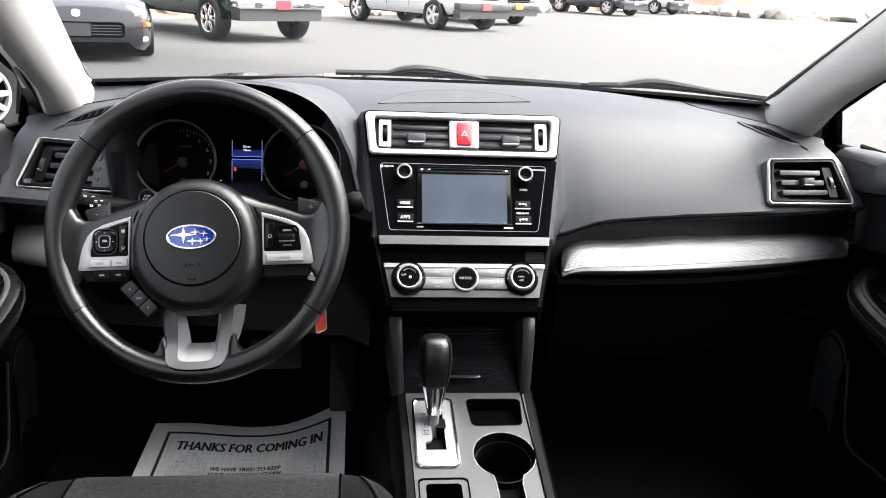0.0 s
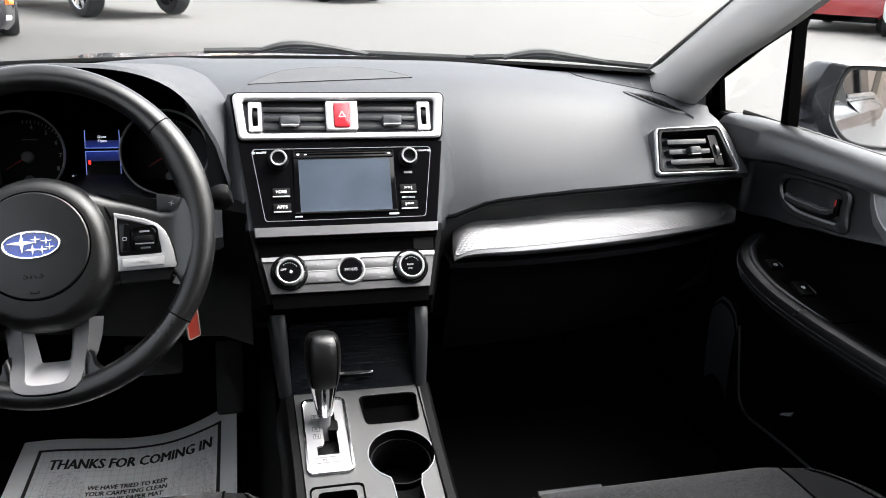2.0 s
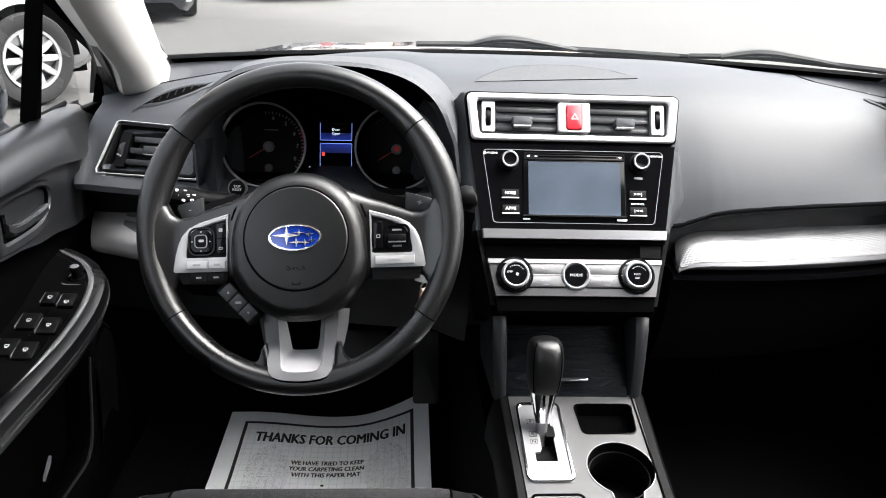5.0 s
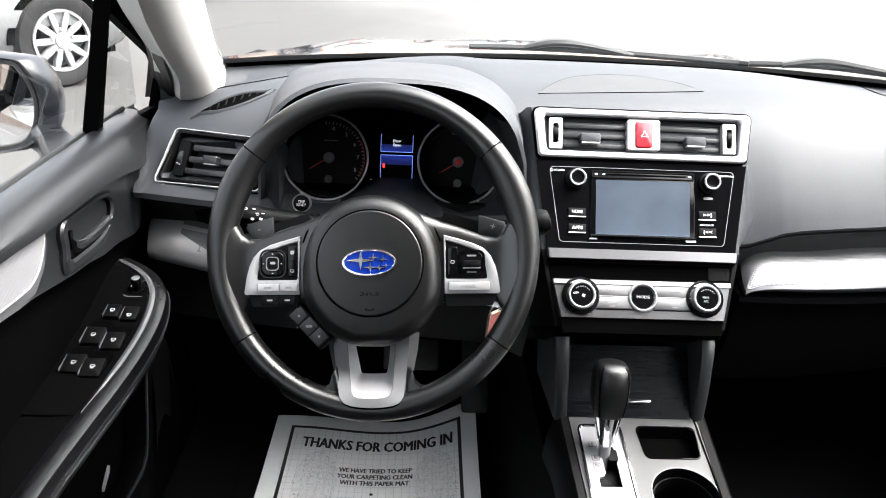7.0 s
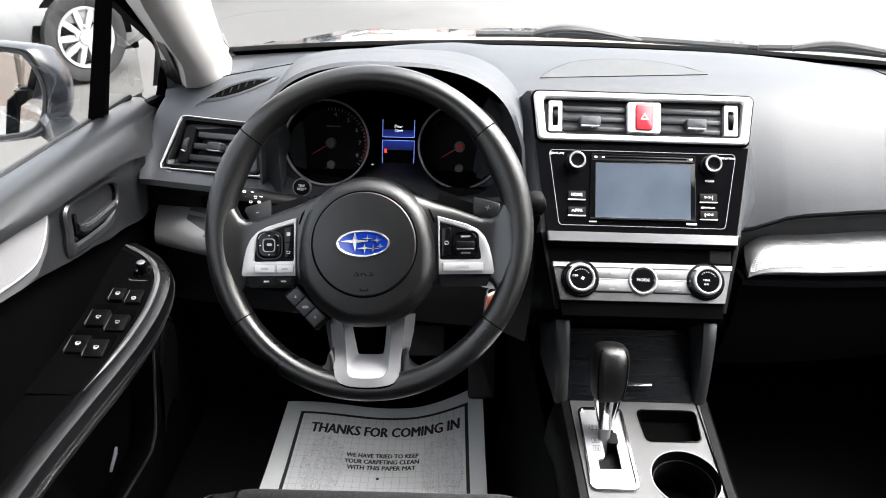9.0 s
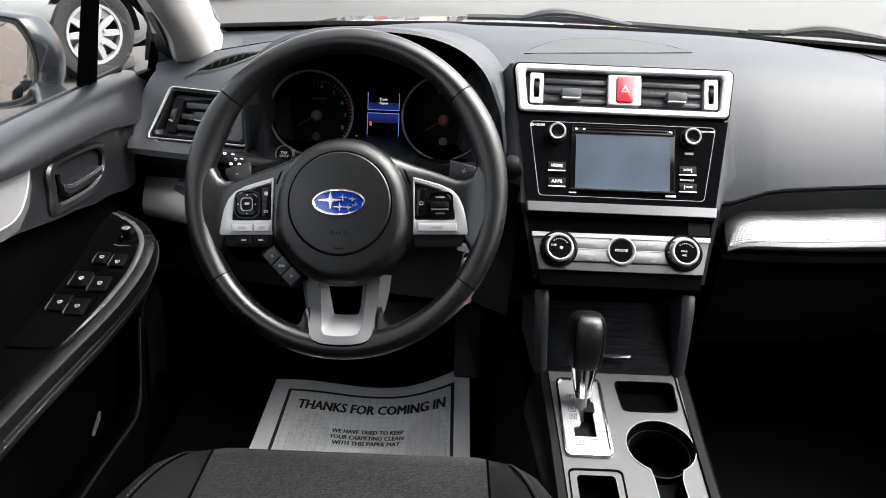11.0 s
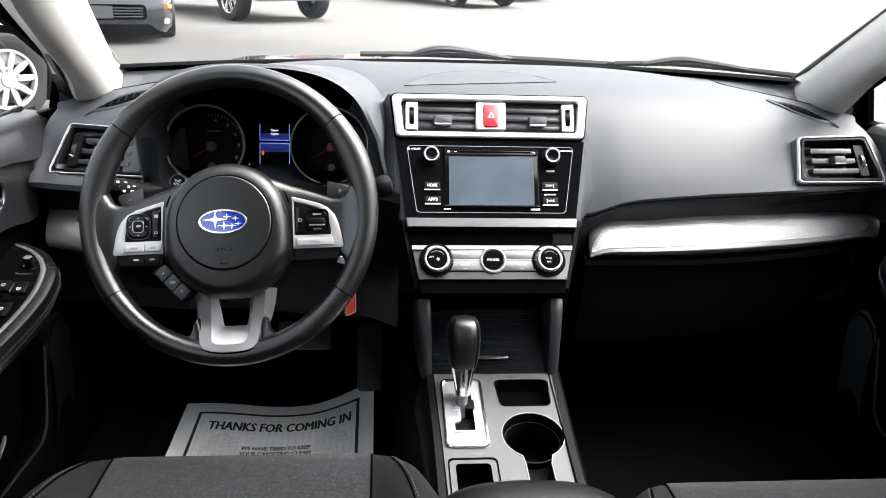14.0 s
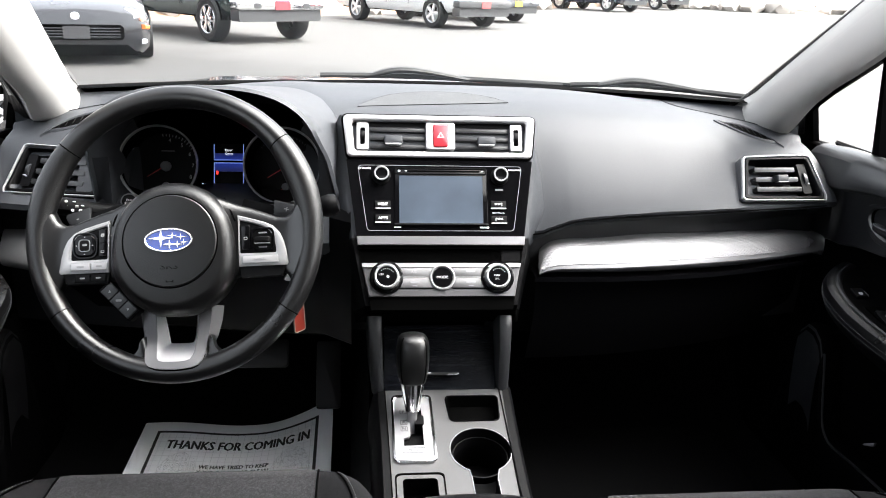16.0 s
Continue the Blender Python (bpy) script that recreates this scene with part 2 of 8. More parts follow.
# a darker stretch of surface with a soft ragged edge
nt = ASPHALT.node_tree
base = [l.from_socket for l in nt.links if l.to_socket == nt.nodes["Principled BSDF"].inputs["Base Color"]][0]
co, ds, ns, ad, mr, mx = (nt.nodes.new("ShaderNode" + k) for k in ("TexCoord", "VectorMath", "TexNoise", "Math", "MapRange", "Mix"))
ds.operation, ad.operation, mx.data_type, mx.blend_type = "DISTANCE", "MULTIPLY_ADD", "RGBA", "MULTIPLY"
ds.inputs[1].default_value = (-5.5, 8.2, 0)
ns.inputs["Scale"].default_value, ns.inputs["Detail"].default_value = 0.8, 5
ad.inputs[1].default_value = 2.2
mr.inputs["From Min"].default_value, mr.inputs["From Max"].default_value, mr.inputs["To Min"].default_value, mr.inputs["To Max"].default_value = 5.6, 7.4, 1.0, 0.0
mx.inputs[7].default_value = (0.50, 0.50, 0.50, 1)
for a, c in ((co.outputs["Object"], ds.inputs[0]), (co.outputs["Object"], ns.inputs["Vector"]), (ns.outputs["Fac"], ad.inputs[0]), (ds.outputs["Value"], ad.inputs[2]), (ad.outputs[0], mr.inputs["Value"]), (mr.outputs[0], mx.inputs[0]), (base, mx.inputs[6]), (mx.outputs[2], nt.nodes["Principled BSDF"].inputs["Base Color"])):
    nt.links.new(a, c)
bm = bmesh.new()
bmesh.ops.create_grid(bm, x_segments=60, y_segments=60, size=400)
solo("ground", bm, ASPHALT, "pale worn asphalt of a car park", "ground", kind="structure")

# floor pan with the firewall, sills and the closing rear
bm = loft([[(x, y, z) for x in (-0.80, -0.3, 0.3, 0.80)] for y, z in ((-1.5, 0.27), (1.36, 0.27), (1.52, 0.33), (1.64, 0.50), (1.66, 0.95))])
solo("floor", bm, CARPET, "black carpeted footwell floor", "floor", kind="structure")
PAINT = material("dark_blue_car_paint", (0.012, 0.016, 0.030), 0.22, 0.3, coat=1.0, vary=0.05)
# unseen headliner, greyed down to cut bounced light
HEADLINER = material("grey_headliner", (0.20, 0.197, 0.192), 0.9, bump=0.4, scale=900, vary=0.03)
bm = loft([[(x, y, z - 0.10 * (abs(x) / 0.64) ** 3) for x in (-0.64, -0.4, 0, 0.4, 0.64)] for y, z in ((0.66, 1.42), (0.3, 1.46), (-0.6, 1.46), (-1.3, 1.38))])
solo("ceiling", bm, HEADLINER, "grey cloth headliner, toned down to cut bounced light", "ceiling", kind="structure")
bm = box(-0.8, 0.8, -1.56, -1.5, 0.27, 0.90)
solo("wall_rear", bm, FABRIC, "dark rear bulkhead of the cabin", "wall", kind="structure")
for s, nm in ((-1, "wall_left"), (1, "wall_right")):
    # sill, hinge pillar, the rear side below the windows, and the roof rail
    low = box(s * 0.80 - 0.02, s * 0.80 + 0.02, -1.5, 1.70, 0.15, 0.50)
    hinge = box(s * 0.80 - 0.02, s * 0.80 + 0.02, 1.28, 1.70, 0.46, 0.885)
    rear = box(s * 0.80 - 0.02, s * 0.80 + 0.02, -1.5, -0.28 if s > 0 else -1.20, 0.46, 0.94)  # the left rear door stands open
    rail = tube([(s * 0.63, 0.66, 1.345), (s * 0.63, 0.3, 1.37), (s * 0.61, -0.6, 1.37), (s * 0.62, -1.3, 1.30), (s * 0.72, -1.52, 0.95)], 0.045, 8)
    post = tube([(s * 0.62, -0.30, 1.36), (s * 0.78, -0.24, 0.90)], 0.05, 8)
    solo(nm, join(low, hinge, rear, rail, post), BLACK, "black inner side of the car body", "wall", kind="structure")
    # windscreen pillar: rounded pale trim, with the dark seal along the glass
    def pil(t):
        a = Vector((s * lerp(0.666, 0.618 if s < 0 else 0.650, t), lerp(1.462, 0.74, t), lerp(0.982, 1.385, t)))
        c = Vector((s * lerp(0.708, 0.515 if s < 0 else 0.556, t), lerp(1.345, 0.52, t), lerp(0.945, 1.335 if s < 0 else 1.352, t)))
        flare = max(0.0, (0.06 - t) / 0.19)
        a += Vector((-s * 0.050, 0.0, -0.010)) * flare
        if s < 0:
            a.x += 0.070 * max(0.0, t)
            c.x += 0.008 * math.exp(-((t - 0.15) / 0.10) ** 2) - 0.012 * math.exp(-((t - 0.5) / 0.2) ** 2)
        else:
            a.z += 0.026 * max(0.0, t)
            c.z += 0.014 * math.exp(-((t - 0.2) / 0.16) ** 2)
            c.x += 0.010 * math.exp(-(t / 0.1) ** 2)
        out = Vector((s * 0.05, 0.04, 0.03))
        inn = Vector((-s * 0.022, -0.022, -0.014))
        ring_ = [a + out]
        for k in range(9):
            u = k / 8
            ring_.append(a.lerp(c, u) + inn * math.sin(math.pi * u) ** 0.7)
        ring_.append(c + out)
        return [tuple(v) for v in ring_]
    solo("pillar_" + ("left" if s < 0 else "right"), loft([pil(q) for q in (-0.13, -0.09, -0.05, -0.01, 0.03, 0.07, 0.12, 0.17, 0.25, 0.35, 0.45, 0.55, 0.65, 0.8, 0.97)], closed=True, caps=True), PILLAR, "pale grey windscreen pillar trim", "pillar", kind="structure")
    # black inner skin of the pillar between the pale trim and the door's window frame
    skin = []
    for t, by, bz in ((-0.02, 1.40, 0.935), (0.10, 1.375, 1.00), (0.25, 1.20, 1.105), (0.40, 1.075, 1.172), (0.55, 0.95, 1.238), (0.75, 0.79, 1.310), (1.0, 0.60, 1.358)):
        c = Vector((s * lerp(0.708, 0.515 if s < 0 else 0.556, t), lerp(1.345, 0.52, t), lerp(0.945, 1.335 if s < 0 else 1.352, t)))
        b = Vector((s * (0.780 - 0.30 * (bz - 0.945)), by, bz))
        skin.append([tuple(c.lerp(b, u) + Vector((s * 0.010, 0.008, 0.006)) * (1 - u)) for u in (0, 0.25, 0.5, 0.75, 1)])
    solo("trim_pillar_skin", loft(skin), BLACK, "black inner skin beside the pillar trim", "trim", kind="structure")
    seal = [(s * lerp(0.670, 0.620 if s < 0 else 0.652, t), lerp(1.475, 0.745, t), lerp(0.988, 1.392, t)) for t in [k / 6 for k in range(7)]]
    solo("trim_seal", tube(seal, 0.005, 6), RUBBER, "black rubber windscreen seal", "trim", kind="structure")


def screen_end(x):
    return 1.61 - 0.20 * (abs(x) / 0.68) ** 2.2


GLASS = glass("car_glass", (0.95, 0.965, 0.96), 0.02)
rows = []
for k in range(9):
    t = k / 8
    hw = lerp(0.69, 0.635, t)
    rows.append([(hw * u, lerp(screen_end(0.69 * u) + 0.03, 0.74 - 0.10 * u * u, t), lerp(0.975, 1.405 - 0.02 * u * u, t)) for u in [-1 + i / 8 for i in range(17)]])
# added tint on the rear panes cuts fill light from behind
TINTED = glass("light_cutting_rear_glass", (0.13, 0.135, 0.135), 0.03)
FLANKGLASS = glass("light_cutting_side_glass", (0.13, 0.135, 0.135), 0.08)
ws = solo("window_1", loft(rows), GLASS, "clear laminated windscreen", "window", kind="structure")
ws.visible_shadow = False
# black band along the foot of the windscreen
rows = [[(0.70 * u, screen_end(0.70 * u) + dy, z) for u in [-1 + i / 12 for i in range(25)]] for dy, z in ((-0.012, 0.994), (0.020, 0.997), (0.030, 0.993), (0.034, 0.95))]
solo("trim_cowl", loft(rows), DEEP, "black band along the foot of the windscreen", "trim", kind="structure")

# bonnet and cowl in front of the windscreen
rows = []
for y, z, w in ((1.60, 0.955, 0.80), (1.70, 0.965, 0.80), (1.82, 0.968, 0.80), (2.1, 0.955, 0.80), (2.5, 0.90, 0.78), (2.75, 0.80, 0.72), (2.85, 0.60, 0.66)):
    rows.append([(w * u, y - 0.22 * u * u * (1 if y < 1.9 else 0.5), z - 0.055 * u * u + 0.012 * math.exp(-((abs(u) - 0.62) / 0.12) ** 2)) for u in [-1 + i / 14 for i in range(29)]])
bonnet = thing("car_bonnet", (0, 2.1, 0.9), "dark blue bonnet of the car, below the windscreen", "bonnet")
part("panel", loft(rows[2:]), PAINT, bonnet)
part("cowl_cover", loft([[(x, y, z - 0.012) for x, y, z in r] for r in rows[:3]]), PAINT, bonnet)

# the car's own rear flanks with their side windows, as the door mirrors show them
for s, nm in ((-1, "wall_outer_left"), (1, "wall_outer_right")):
    rows = []
    for y, w in ((-0.285 if s > 0 else -1.2, 1.0), (-1.25, 1.0), (-1.6, 0.99), (-2.2, 0.96), (-2.6, 0.84)):
        rows.append([(s * x * w, y, z) for x, z in ((0.80, 0.955), (0.86, 0.90), (0.885, 0.75), (0.89, 0.5), (0.86, 0.25))])
    solo(nm, loft(rows), PAINT, "dark blue painted rear flank of the car", "wall", kind="structure")
    solo("window_rear_" + ("left" if s < 0 else "right"), loft([[(s * x, y, z) for x, z in ((0.795, 0.96), (0.76, 1.12), (0.665, 1.34))] for y in ((-0.30, -0.9, -1.45) if s > 0 else (-1.22, -1.34, -1.45))]), FLANKGLASS, "dark rear side window", "window", kind="structure")
    solo("trim_beltline", tube([(s * 0.806, y, 0.957) for y in ((-0.29, -0.9, -1.5) if s > 0 else (-1.22, -1.4, -1.5))], 0.009, 8), CHROME, "chrome strip under the rear side window", "trim", kind="structure")
    if s > 0:
        solo("trim_window_post", tube([(0.800, -0.86, 0.955), (0.765, -0.875, 1.12), (0.672, -0.90, 1.335)], 0.012, 6), BLACK, "black post between the rear side windows", "trim", kind="structure")

# outer roof skin, rear window and tail, which close the car behind the camera
rows = [[(0.66 * u * w, y, z - 0.10 * abs(u) ** 3) for u in [-1 + k / 5 for k in range(11)]] for y, z, w in ((0.70, 1.435, 0.92), (0.62, 1.455, 0.94), (0.2, 1.495, 1.0), (-0.6, 1.495, 1.0), (-1.25, 1.43, 0.98), (-1.34, 1.405, 0.97))]
solo("roof", loft(rows), PAINT, "dark blue outer roof of the car", "roof", kind="structure")
rows = [[(u * w, y, z - 0.05 * u * u) for u in [-1 + k / 5 for k in range(11)]] for y, z, w in ((-1.34, 1.40, 0.62), (-1.7, 1.20, 0.68), (-2.05, 0.99, 0.74))]
solo("window_back", loft(rows), TINTED, "rear window, unseen, darkened to cut light from behind", "window", kind="structure")
rows = [[(u * w, y, z - 0.04 * u * u) for u in [-1 + k / 5 for k in range(11)]] for y, z, w in ((-2.05, 0.985, 0.78), (-2.55, 0.97, 0.76), (-2.62, 0.90, 0.75), (-2.66, 0.60, 0.74), (-2.60, 0.30, 0.70))]
solo("wall_tail", loft(rows), PAINT, "dark blue boot lid and tail of the car", "wall", kind="structure")
for s, nm in ((-1, "wall_fender_left"), (1, "wall_fender_right")):
    rows = [[(s * x * w, y, z + dz) for x, z in ((0.80, 0.905), (0.86, 0.875), (0.885, 0.75), (0.89, 0.5), (0.86, 0.25))] for y, w, dz in ((1.355, 1.0, 0.0), (1.9, 1.0, -0.01), (2.4, 0.97, -0.05), (2.7, 0.88, -0.12), (2.84, 0.76, -0.2))]
    solo(nm, loft(rows), PAINT, "dark blue front wing of the car", "wall", kind="structure")

# ---------- dashboard ----------
dash = thing("dashboard", (0, 1.2, 0.6), "charcoal soft-plastic car dashboard with silver trim", "dashboard")
CX = 0.004


def on(m, x, y, z=0.0):
    return m @ Matrix.Translation((x, y, z))


def face_y(x):
    """How far forward the dash face stands; it steps back under the instrument hood."""
    f = 1.112 + 0.26 * max(0, abs(x) - 0.2) ** 2
    return f + table(x, ((-0.505, 0.0), (-0.475, 0.12), (-0.27, 0.135), (-0.185, 0.012), (0.1, 0.0)))


def top_z(x):
    return 1.0 - 0.065 * (max(0, abs(x) - 0.2) / 0.545) ** 2


def pit(x, k):
    """The hollow behind each outer vent."""
    if 0.592 < abs(x) < 0.700 and 4 < k < 7:
        return 0.045
    near = min(1.0, max(0.0, (abs(x) - 0.535) / 0.02)) * min(1.0, max(0.0, (0.738 - abs(x)) / 0.012))
    return near * (0, 0, 0.002, 0.004, 0.007, 0.010, 0.012, 0.010, 0.004)[k]


CREASE = ((-0.74, 0.826), (-0.5, 0.826), (-0.2, 0.82), (0.150, 0.8030), (0.168, 0.8035), (0.180, 0.8055), (0.195, 0.8110), (0.210, 0.8165), (0.230, 0.8235), (0.26, 0.8280), (0.285, 0.8300), (0.337, 0.8335), (0.40, 0.8365), (0.55, 0.838), (0.74, 0.8375))


def dash_row(x):
    f, t, e = face_y(x), top_z(x), screen_end(x)
    crease = table(x, CREASE)
    base = table(x, ((-0.74, 0.826), (-0.5, 0.826), (-0.2, 0.82), (0.16, 0.808), (0.24, 0.822), (0.74, 0.829)))
    rec = table(x, ((-0.745, 0.06), (-0.53, 0.06), (-0.50, 0.0), (0.12, 0.0), (0.22, 0.03), (0.45, 0.04), (0.7, 0.066), (0.745, 0.066)))
    return [(x, e + 0.02, 0.955), (x, e, 0.985), (x, lerp(f + 0.155, e, 0.75), t + 0.003), (x, lerp(f + 0.155, e, 0.5), t + 0.005), (x, lerp(f + 0.155, e, 0.25), t + 0.002), *[(x, f + dy + pit(x, k), t - 0.006 - (t - base - 0.018) * q + (crease - base) * q ** 3) for k, (dy, q) in enumerate(((0.155, 0), (0.122, 0.09), (0.094, 0.21), (0.080, 0.29), (0.064, 0.39), (0.041, 0.56), (0.020, 0.74), (0.006, 0.89), (-0.002, 1.0)))], (x, f + 0.001, crease + 0.003),
            (x, f + rec * 0.6, crease - 0.006), (x, f + rec, crease - 0.03), (x, f + rec, 0.765), (x, f + max(0.02, rec), 0.742), (x, f + 0.065, 0.735), (x, f + 0.07, 0.60), (x, f + 0.20, 0.55), (x, 1.63, 0.56)]


# much darker than the pad above the seam
DASHLOW = material("darker_soft_underside", (0.0065, 0.0068, 0.0078), 0.46, bump=0.3, scale=900, vary=0.12, vary_scale=6, spec=0.5)
dash_rows = [dash_row(-0.745 + 1.49 * i / 220) for i in range(221)]
part("dash_pad", loft([r[:16] for r in dash_rows]), DASH, dash, "charcoal grained soft-plastic pad")
part("dash_underside", loft([r[15:] for r in dash_rows]), DASHLOW, dash, "darker soft face below the pad's seam")

def dash_z(x, y):
    """Height of the pad's upper side."""
    r = dash_row(x)[1:14]
    for (_, y0, z0), (_, y1, z1) in zip(r, r[1:]):
        if y1 <= y <= y0:
            return lerp(z1, z0, (y - y1) / (y0 - y1))
    return r[0][2]


# seam line along the passenger side's crease
part("seam", tube(smooth_path([(x, face_y(x) - 0.0025, table(x, CREASE) + 0.007) for x in (0.150, 0.160, 0.170, 0.182, 0.195, 0.21, 0.23, 0.26, 0.33, 0.45, 0.6, 0.72)], 4), 0.0014, 6), DEEP, dash)

# speaker grille on the top, a half moon
gp = [(0.138 * u, 1.295 + 0.02 * u + 0.105 * (1 - abs(u) ** 2.4)) for u in [1 - i / 12 for i in range(25)]]
gp = [(x + 0.008, y) for x, y in gp] + [(0.008 + 0.138 * u, 1.293 + 0.02 * u) for u in (-0.5, 0, 0.5)]
GRILLE = material("speaker_cloth_plastic", (0.019, 0.020, 0.0215), 0.65, bump=0.8, scale=500, vary=0.1)
bm = loft([[(x, y, dash_z(x, y) - 0.002) for x, y in gp], [(x, y, dash_z(x, y) + 0.0012) for x, y in gp]], closed=True, caps=True)
part("speaker_grille", bm, GRILLE, dash, "fine-pored half-moon speaker cover")
part("grille_gap", tube([(x, y, dash_z(x, y) + 0.0008) for x, y in gp], 0.0006, 5, loop=True), DEEP, dash)

SLAT = material("grey_vent_slat", (0.013, 0.0135, 0.015), 0.40, bump=0.1, scale=900, vary=0.1)
# ---- centre stack: local x right, y up the face, z out ----
RECL = radians(28.7)
STACK = frame_at((CX, 1.06, 0.82), (1, 0, 0), (0, math.sin(RECL), math.cos(RECL)))


def stack_w(s):
    return 0.136 + (s * 0.092 if s > 0 else s * 0.2)


rows = []
for s, zf in ((-0.128, -0.08), (-0.122, -0.02), (-0.108, -0.006), (-0.05, -0.005), (0.0, -0.005), (0.012, -0.005), (0.03, -0.005), (0.06, -0.005), (0.12, -0.005), (0.17, -0.005), (0.198, -0.006), (0.2065, -0.010), (0.2095, -0.020), (0.208, -0.045), (0.20, -0.09)):
    w = stack_w(s) + (0.004 if s > 0 else 0.006)
    nar = table(s, ((-0.11, 0.20), (0.0, 0.26), (0.012, 0.42), (0.03, 0.75), (0.06, 1.0), (0.20, 0.22)))
    rows.append([tuple(STACK @ Vector((sx * (w + dx * nar), s, min(zf, z)))) for sx, dx, z in ((-1, 0.100, -0.090), (-1, 0.072, -0.072), (-1, 0.052, -0.060), (-1, 0.036, -0.045), (-1, 0.024, -0.028), (-1, 0.013, -0.014), (-1, 0.005, -0.007), (-1, 0.0, 0), (0, -w, 0), (1, 0.0, 0), (1, 0.005, -0.007), (1, 0.013, -0.014), (1, 0.024, -0.028), (1, 0.036, -0.045), (1, 0.052, -0.060), (1, 0.072, -0.072), (1, 0.100, -0.090))])
part("centre_housing", loft(rows[4:]), DASH, dash, "raised grained housing round the radio")
# underside and lower flanks get darker materials for the shade they stand in
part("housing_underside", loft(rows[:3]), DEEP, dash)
part("lower_housing", loft(rows[2:5]), BLACK, dash, "housing round the heater panel, darkened for its shade")

# middle air vents
vent = part("centre_vent", ring(rrect(0.302, 0.070, 0.008, 4, 0.314), rrect(0.278, 0.052, 0.006, 4, 0.286), -0.012, 0.007, on(STACK, 0, 0.1665), 0.002), SILVER, dash, "satin silver frame of the middle vents")
part("vent_gap", ring(rrect(0.307, 0.076, 0.010, 4, 0.320), rrect(0.299, 0.067, 0.008, 4, 0.311), -0.012, 0.0015, on(STACK, 0, 0.1665)), DEEP, vent)
part("vent_back", slab(rrect(0.290, 0.060, 0.004), -0.045, -0.040, on(STACK, 0, 0.166)), DEEP, vent)
for ty, tz in ((0.190, -0.004),):
    part("upper_ledge", slab(rrect(0.276, 0.010, 0.003), -0.03, tz, on(STACK, 0, ty)), BLACK, vent)
for sx in (-1, 1):
    for k, ty in enumerate((0.178, 0.164, 0.150)):
        sl = on(STACK, sx * 0.066, ty, -0.001) @ pose(0, 0, 0, 4, 0, 0)
        part("slat", slab(rrect(0.095, 0.0058, 0.0018, 2), -0.022, 0.0, sl, 0.0016), SLAT, vent)
    tb = on(STACK, sx * 0.076, 0.1600, 0.0)
    tab = part("slat_tab", slab(rrect(0.030, 0.0135, 0.003), -0.004, 0.009, tb, 0.003), DASH, vent)
    part("tab_edge", slab(rrect(0.026, 0.0022, 0.001), 0.0, 0.0085, on(tb, 0, -0.0070)), SILVER, tab)
    pl = part("wheel_plate", ring(rrect(0.019, 0.044, 0.002, 3), rrect(0.008, 0.028, 0.002, 3), -0.012, 0.005, on(STACK, sx * 0.1255, 0.1660)), SILVER, vent)
    part("thumb_wheel", lathe([(0.0, -0.0032), (0.012, -0.0032), (0.0125, 0.0), (0.012, 0.0032), (0, 0.0032)], on(STACK, sx * 0.1255, 0.166, -0.004) @ pose(0, 0, 0, 0, 90, 0), 24), BLACK, pl)
hz = part("hazard_plate", ring(rrect(0.047, 0.044, 0.003, 3), rrect(0.0235, 0.037, 0.003, 3), -0.012, 0.008, on(STACK, 0.0005, 0.1665), 0.001), SILVER, vent)
RED = material("red_translucent_button", (0.55, 0.02, 0.03), 0.25, vary=0.1, vary_scale=60, coat=0.05)
part("hazard_button", slab(rrect(0.0230, 0.0365, 0.003), -0.01, 0.011, on(STACK, 0.0005, 0.1665), 0.002), RED, hz, "red hazard warning button")
tri = [(0.0065 * math.cos(radians(90 + 120 * k)), 0.0065 * math.sin(radians(90 + 120 * k))) for k in range(3)]
part("triangle_mark", ring(tri, [(x * 0.62, y * 0.62) for x, y in tri], 0.0108, 0.0114, on(STACK, 0.0005, 0.166)), material("pink_print", (0.9, 0.45, 0.45), 0.5), hz)

# radio
radio = part("radio", slab([(-0.1515, 0.1275), (-0.1345, 0.0015), (0.1345, 0.0015), (0.1515, 0.1275)], -0.006, 0.001, STACK), GLOSS, dash, "glossy black radio panel with screen")
o, i = rrect(0.238, 0.108, 0.006, 4, 0.266), rrect(0.2362, 0.1064, 0.0055, 4, 0.2642)
part("outline", ring(o, i, 0.0, 0.0016, on(STACK, 0, 0.0645)), GREYPRINT, radio)
part("screen_surround", slab(rrect(0.150, 0.094, 0.003), 0.0, 0.0030, on(STACK, 0.0005, 0.0655), 0.0008), GLOSS, radio)
SCREEN = material("dim_screen_glass", (0.040, 0.052, 0.070), 0.30, vary=0.5, vary_scale=17, coat=0.1, spec=0.3)
part("screen", slab(rrect(0.1350, 0.0785, 0.001, 2), 0.002, 0.0036, on(STACK, 0.0005, 0.0615)), SCREEN, radio, "dim blue-grey touchscreen, switched off")
part("screen_ledge", slab(rrect(0.152, 0.0022, 0.0008, 2, 0.148), 0.002, 0.006, on(STACK, 0.0005, 0.0212)), CHROME, radio)
part("disc_slot", ring(rrect(0.148, 0.0105, 0.002, 3), rrect(0.144, 0.0070, 0.002, 3), 0.0, 0.0052, on(STACK, 0.0005, 0.1085), 0.001), BLACK, radio)
part("slot_mouth", slab(rrect(0.118, 0.0022, 0.001, 2), 0.0, 0.0036, on(STACK, 0.004, 0.1085)), DEEP, radio)
part("print_bar", slab(rrect(0.004, 0.0026, 0.0005, 2), 0.003, 0.0042, on(STACK, -0.067, 0.1085)), WHITEPRINT, radio)
part("print_bar", slab(rrect(0.004, 0.0014, 0.0004, 2), 0.003, 0.0042, on(STACK, -0.056, 0.1085)), WHITEPRINT, radio)
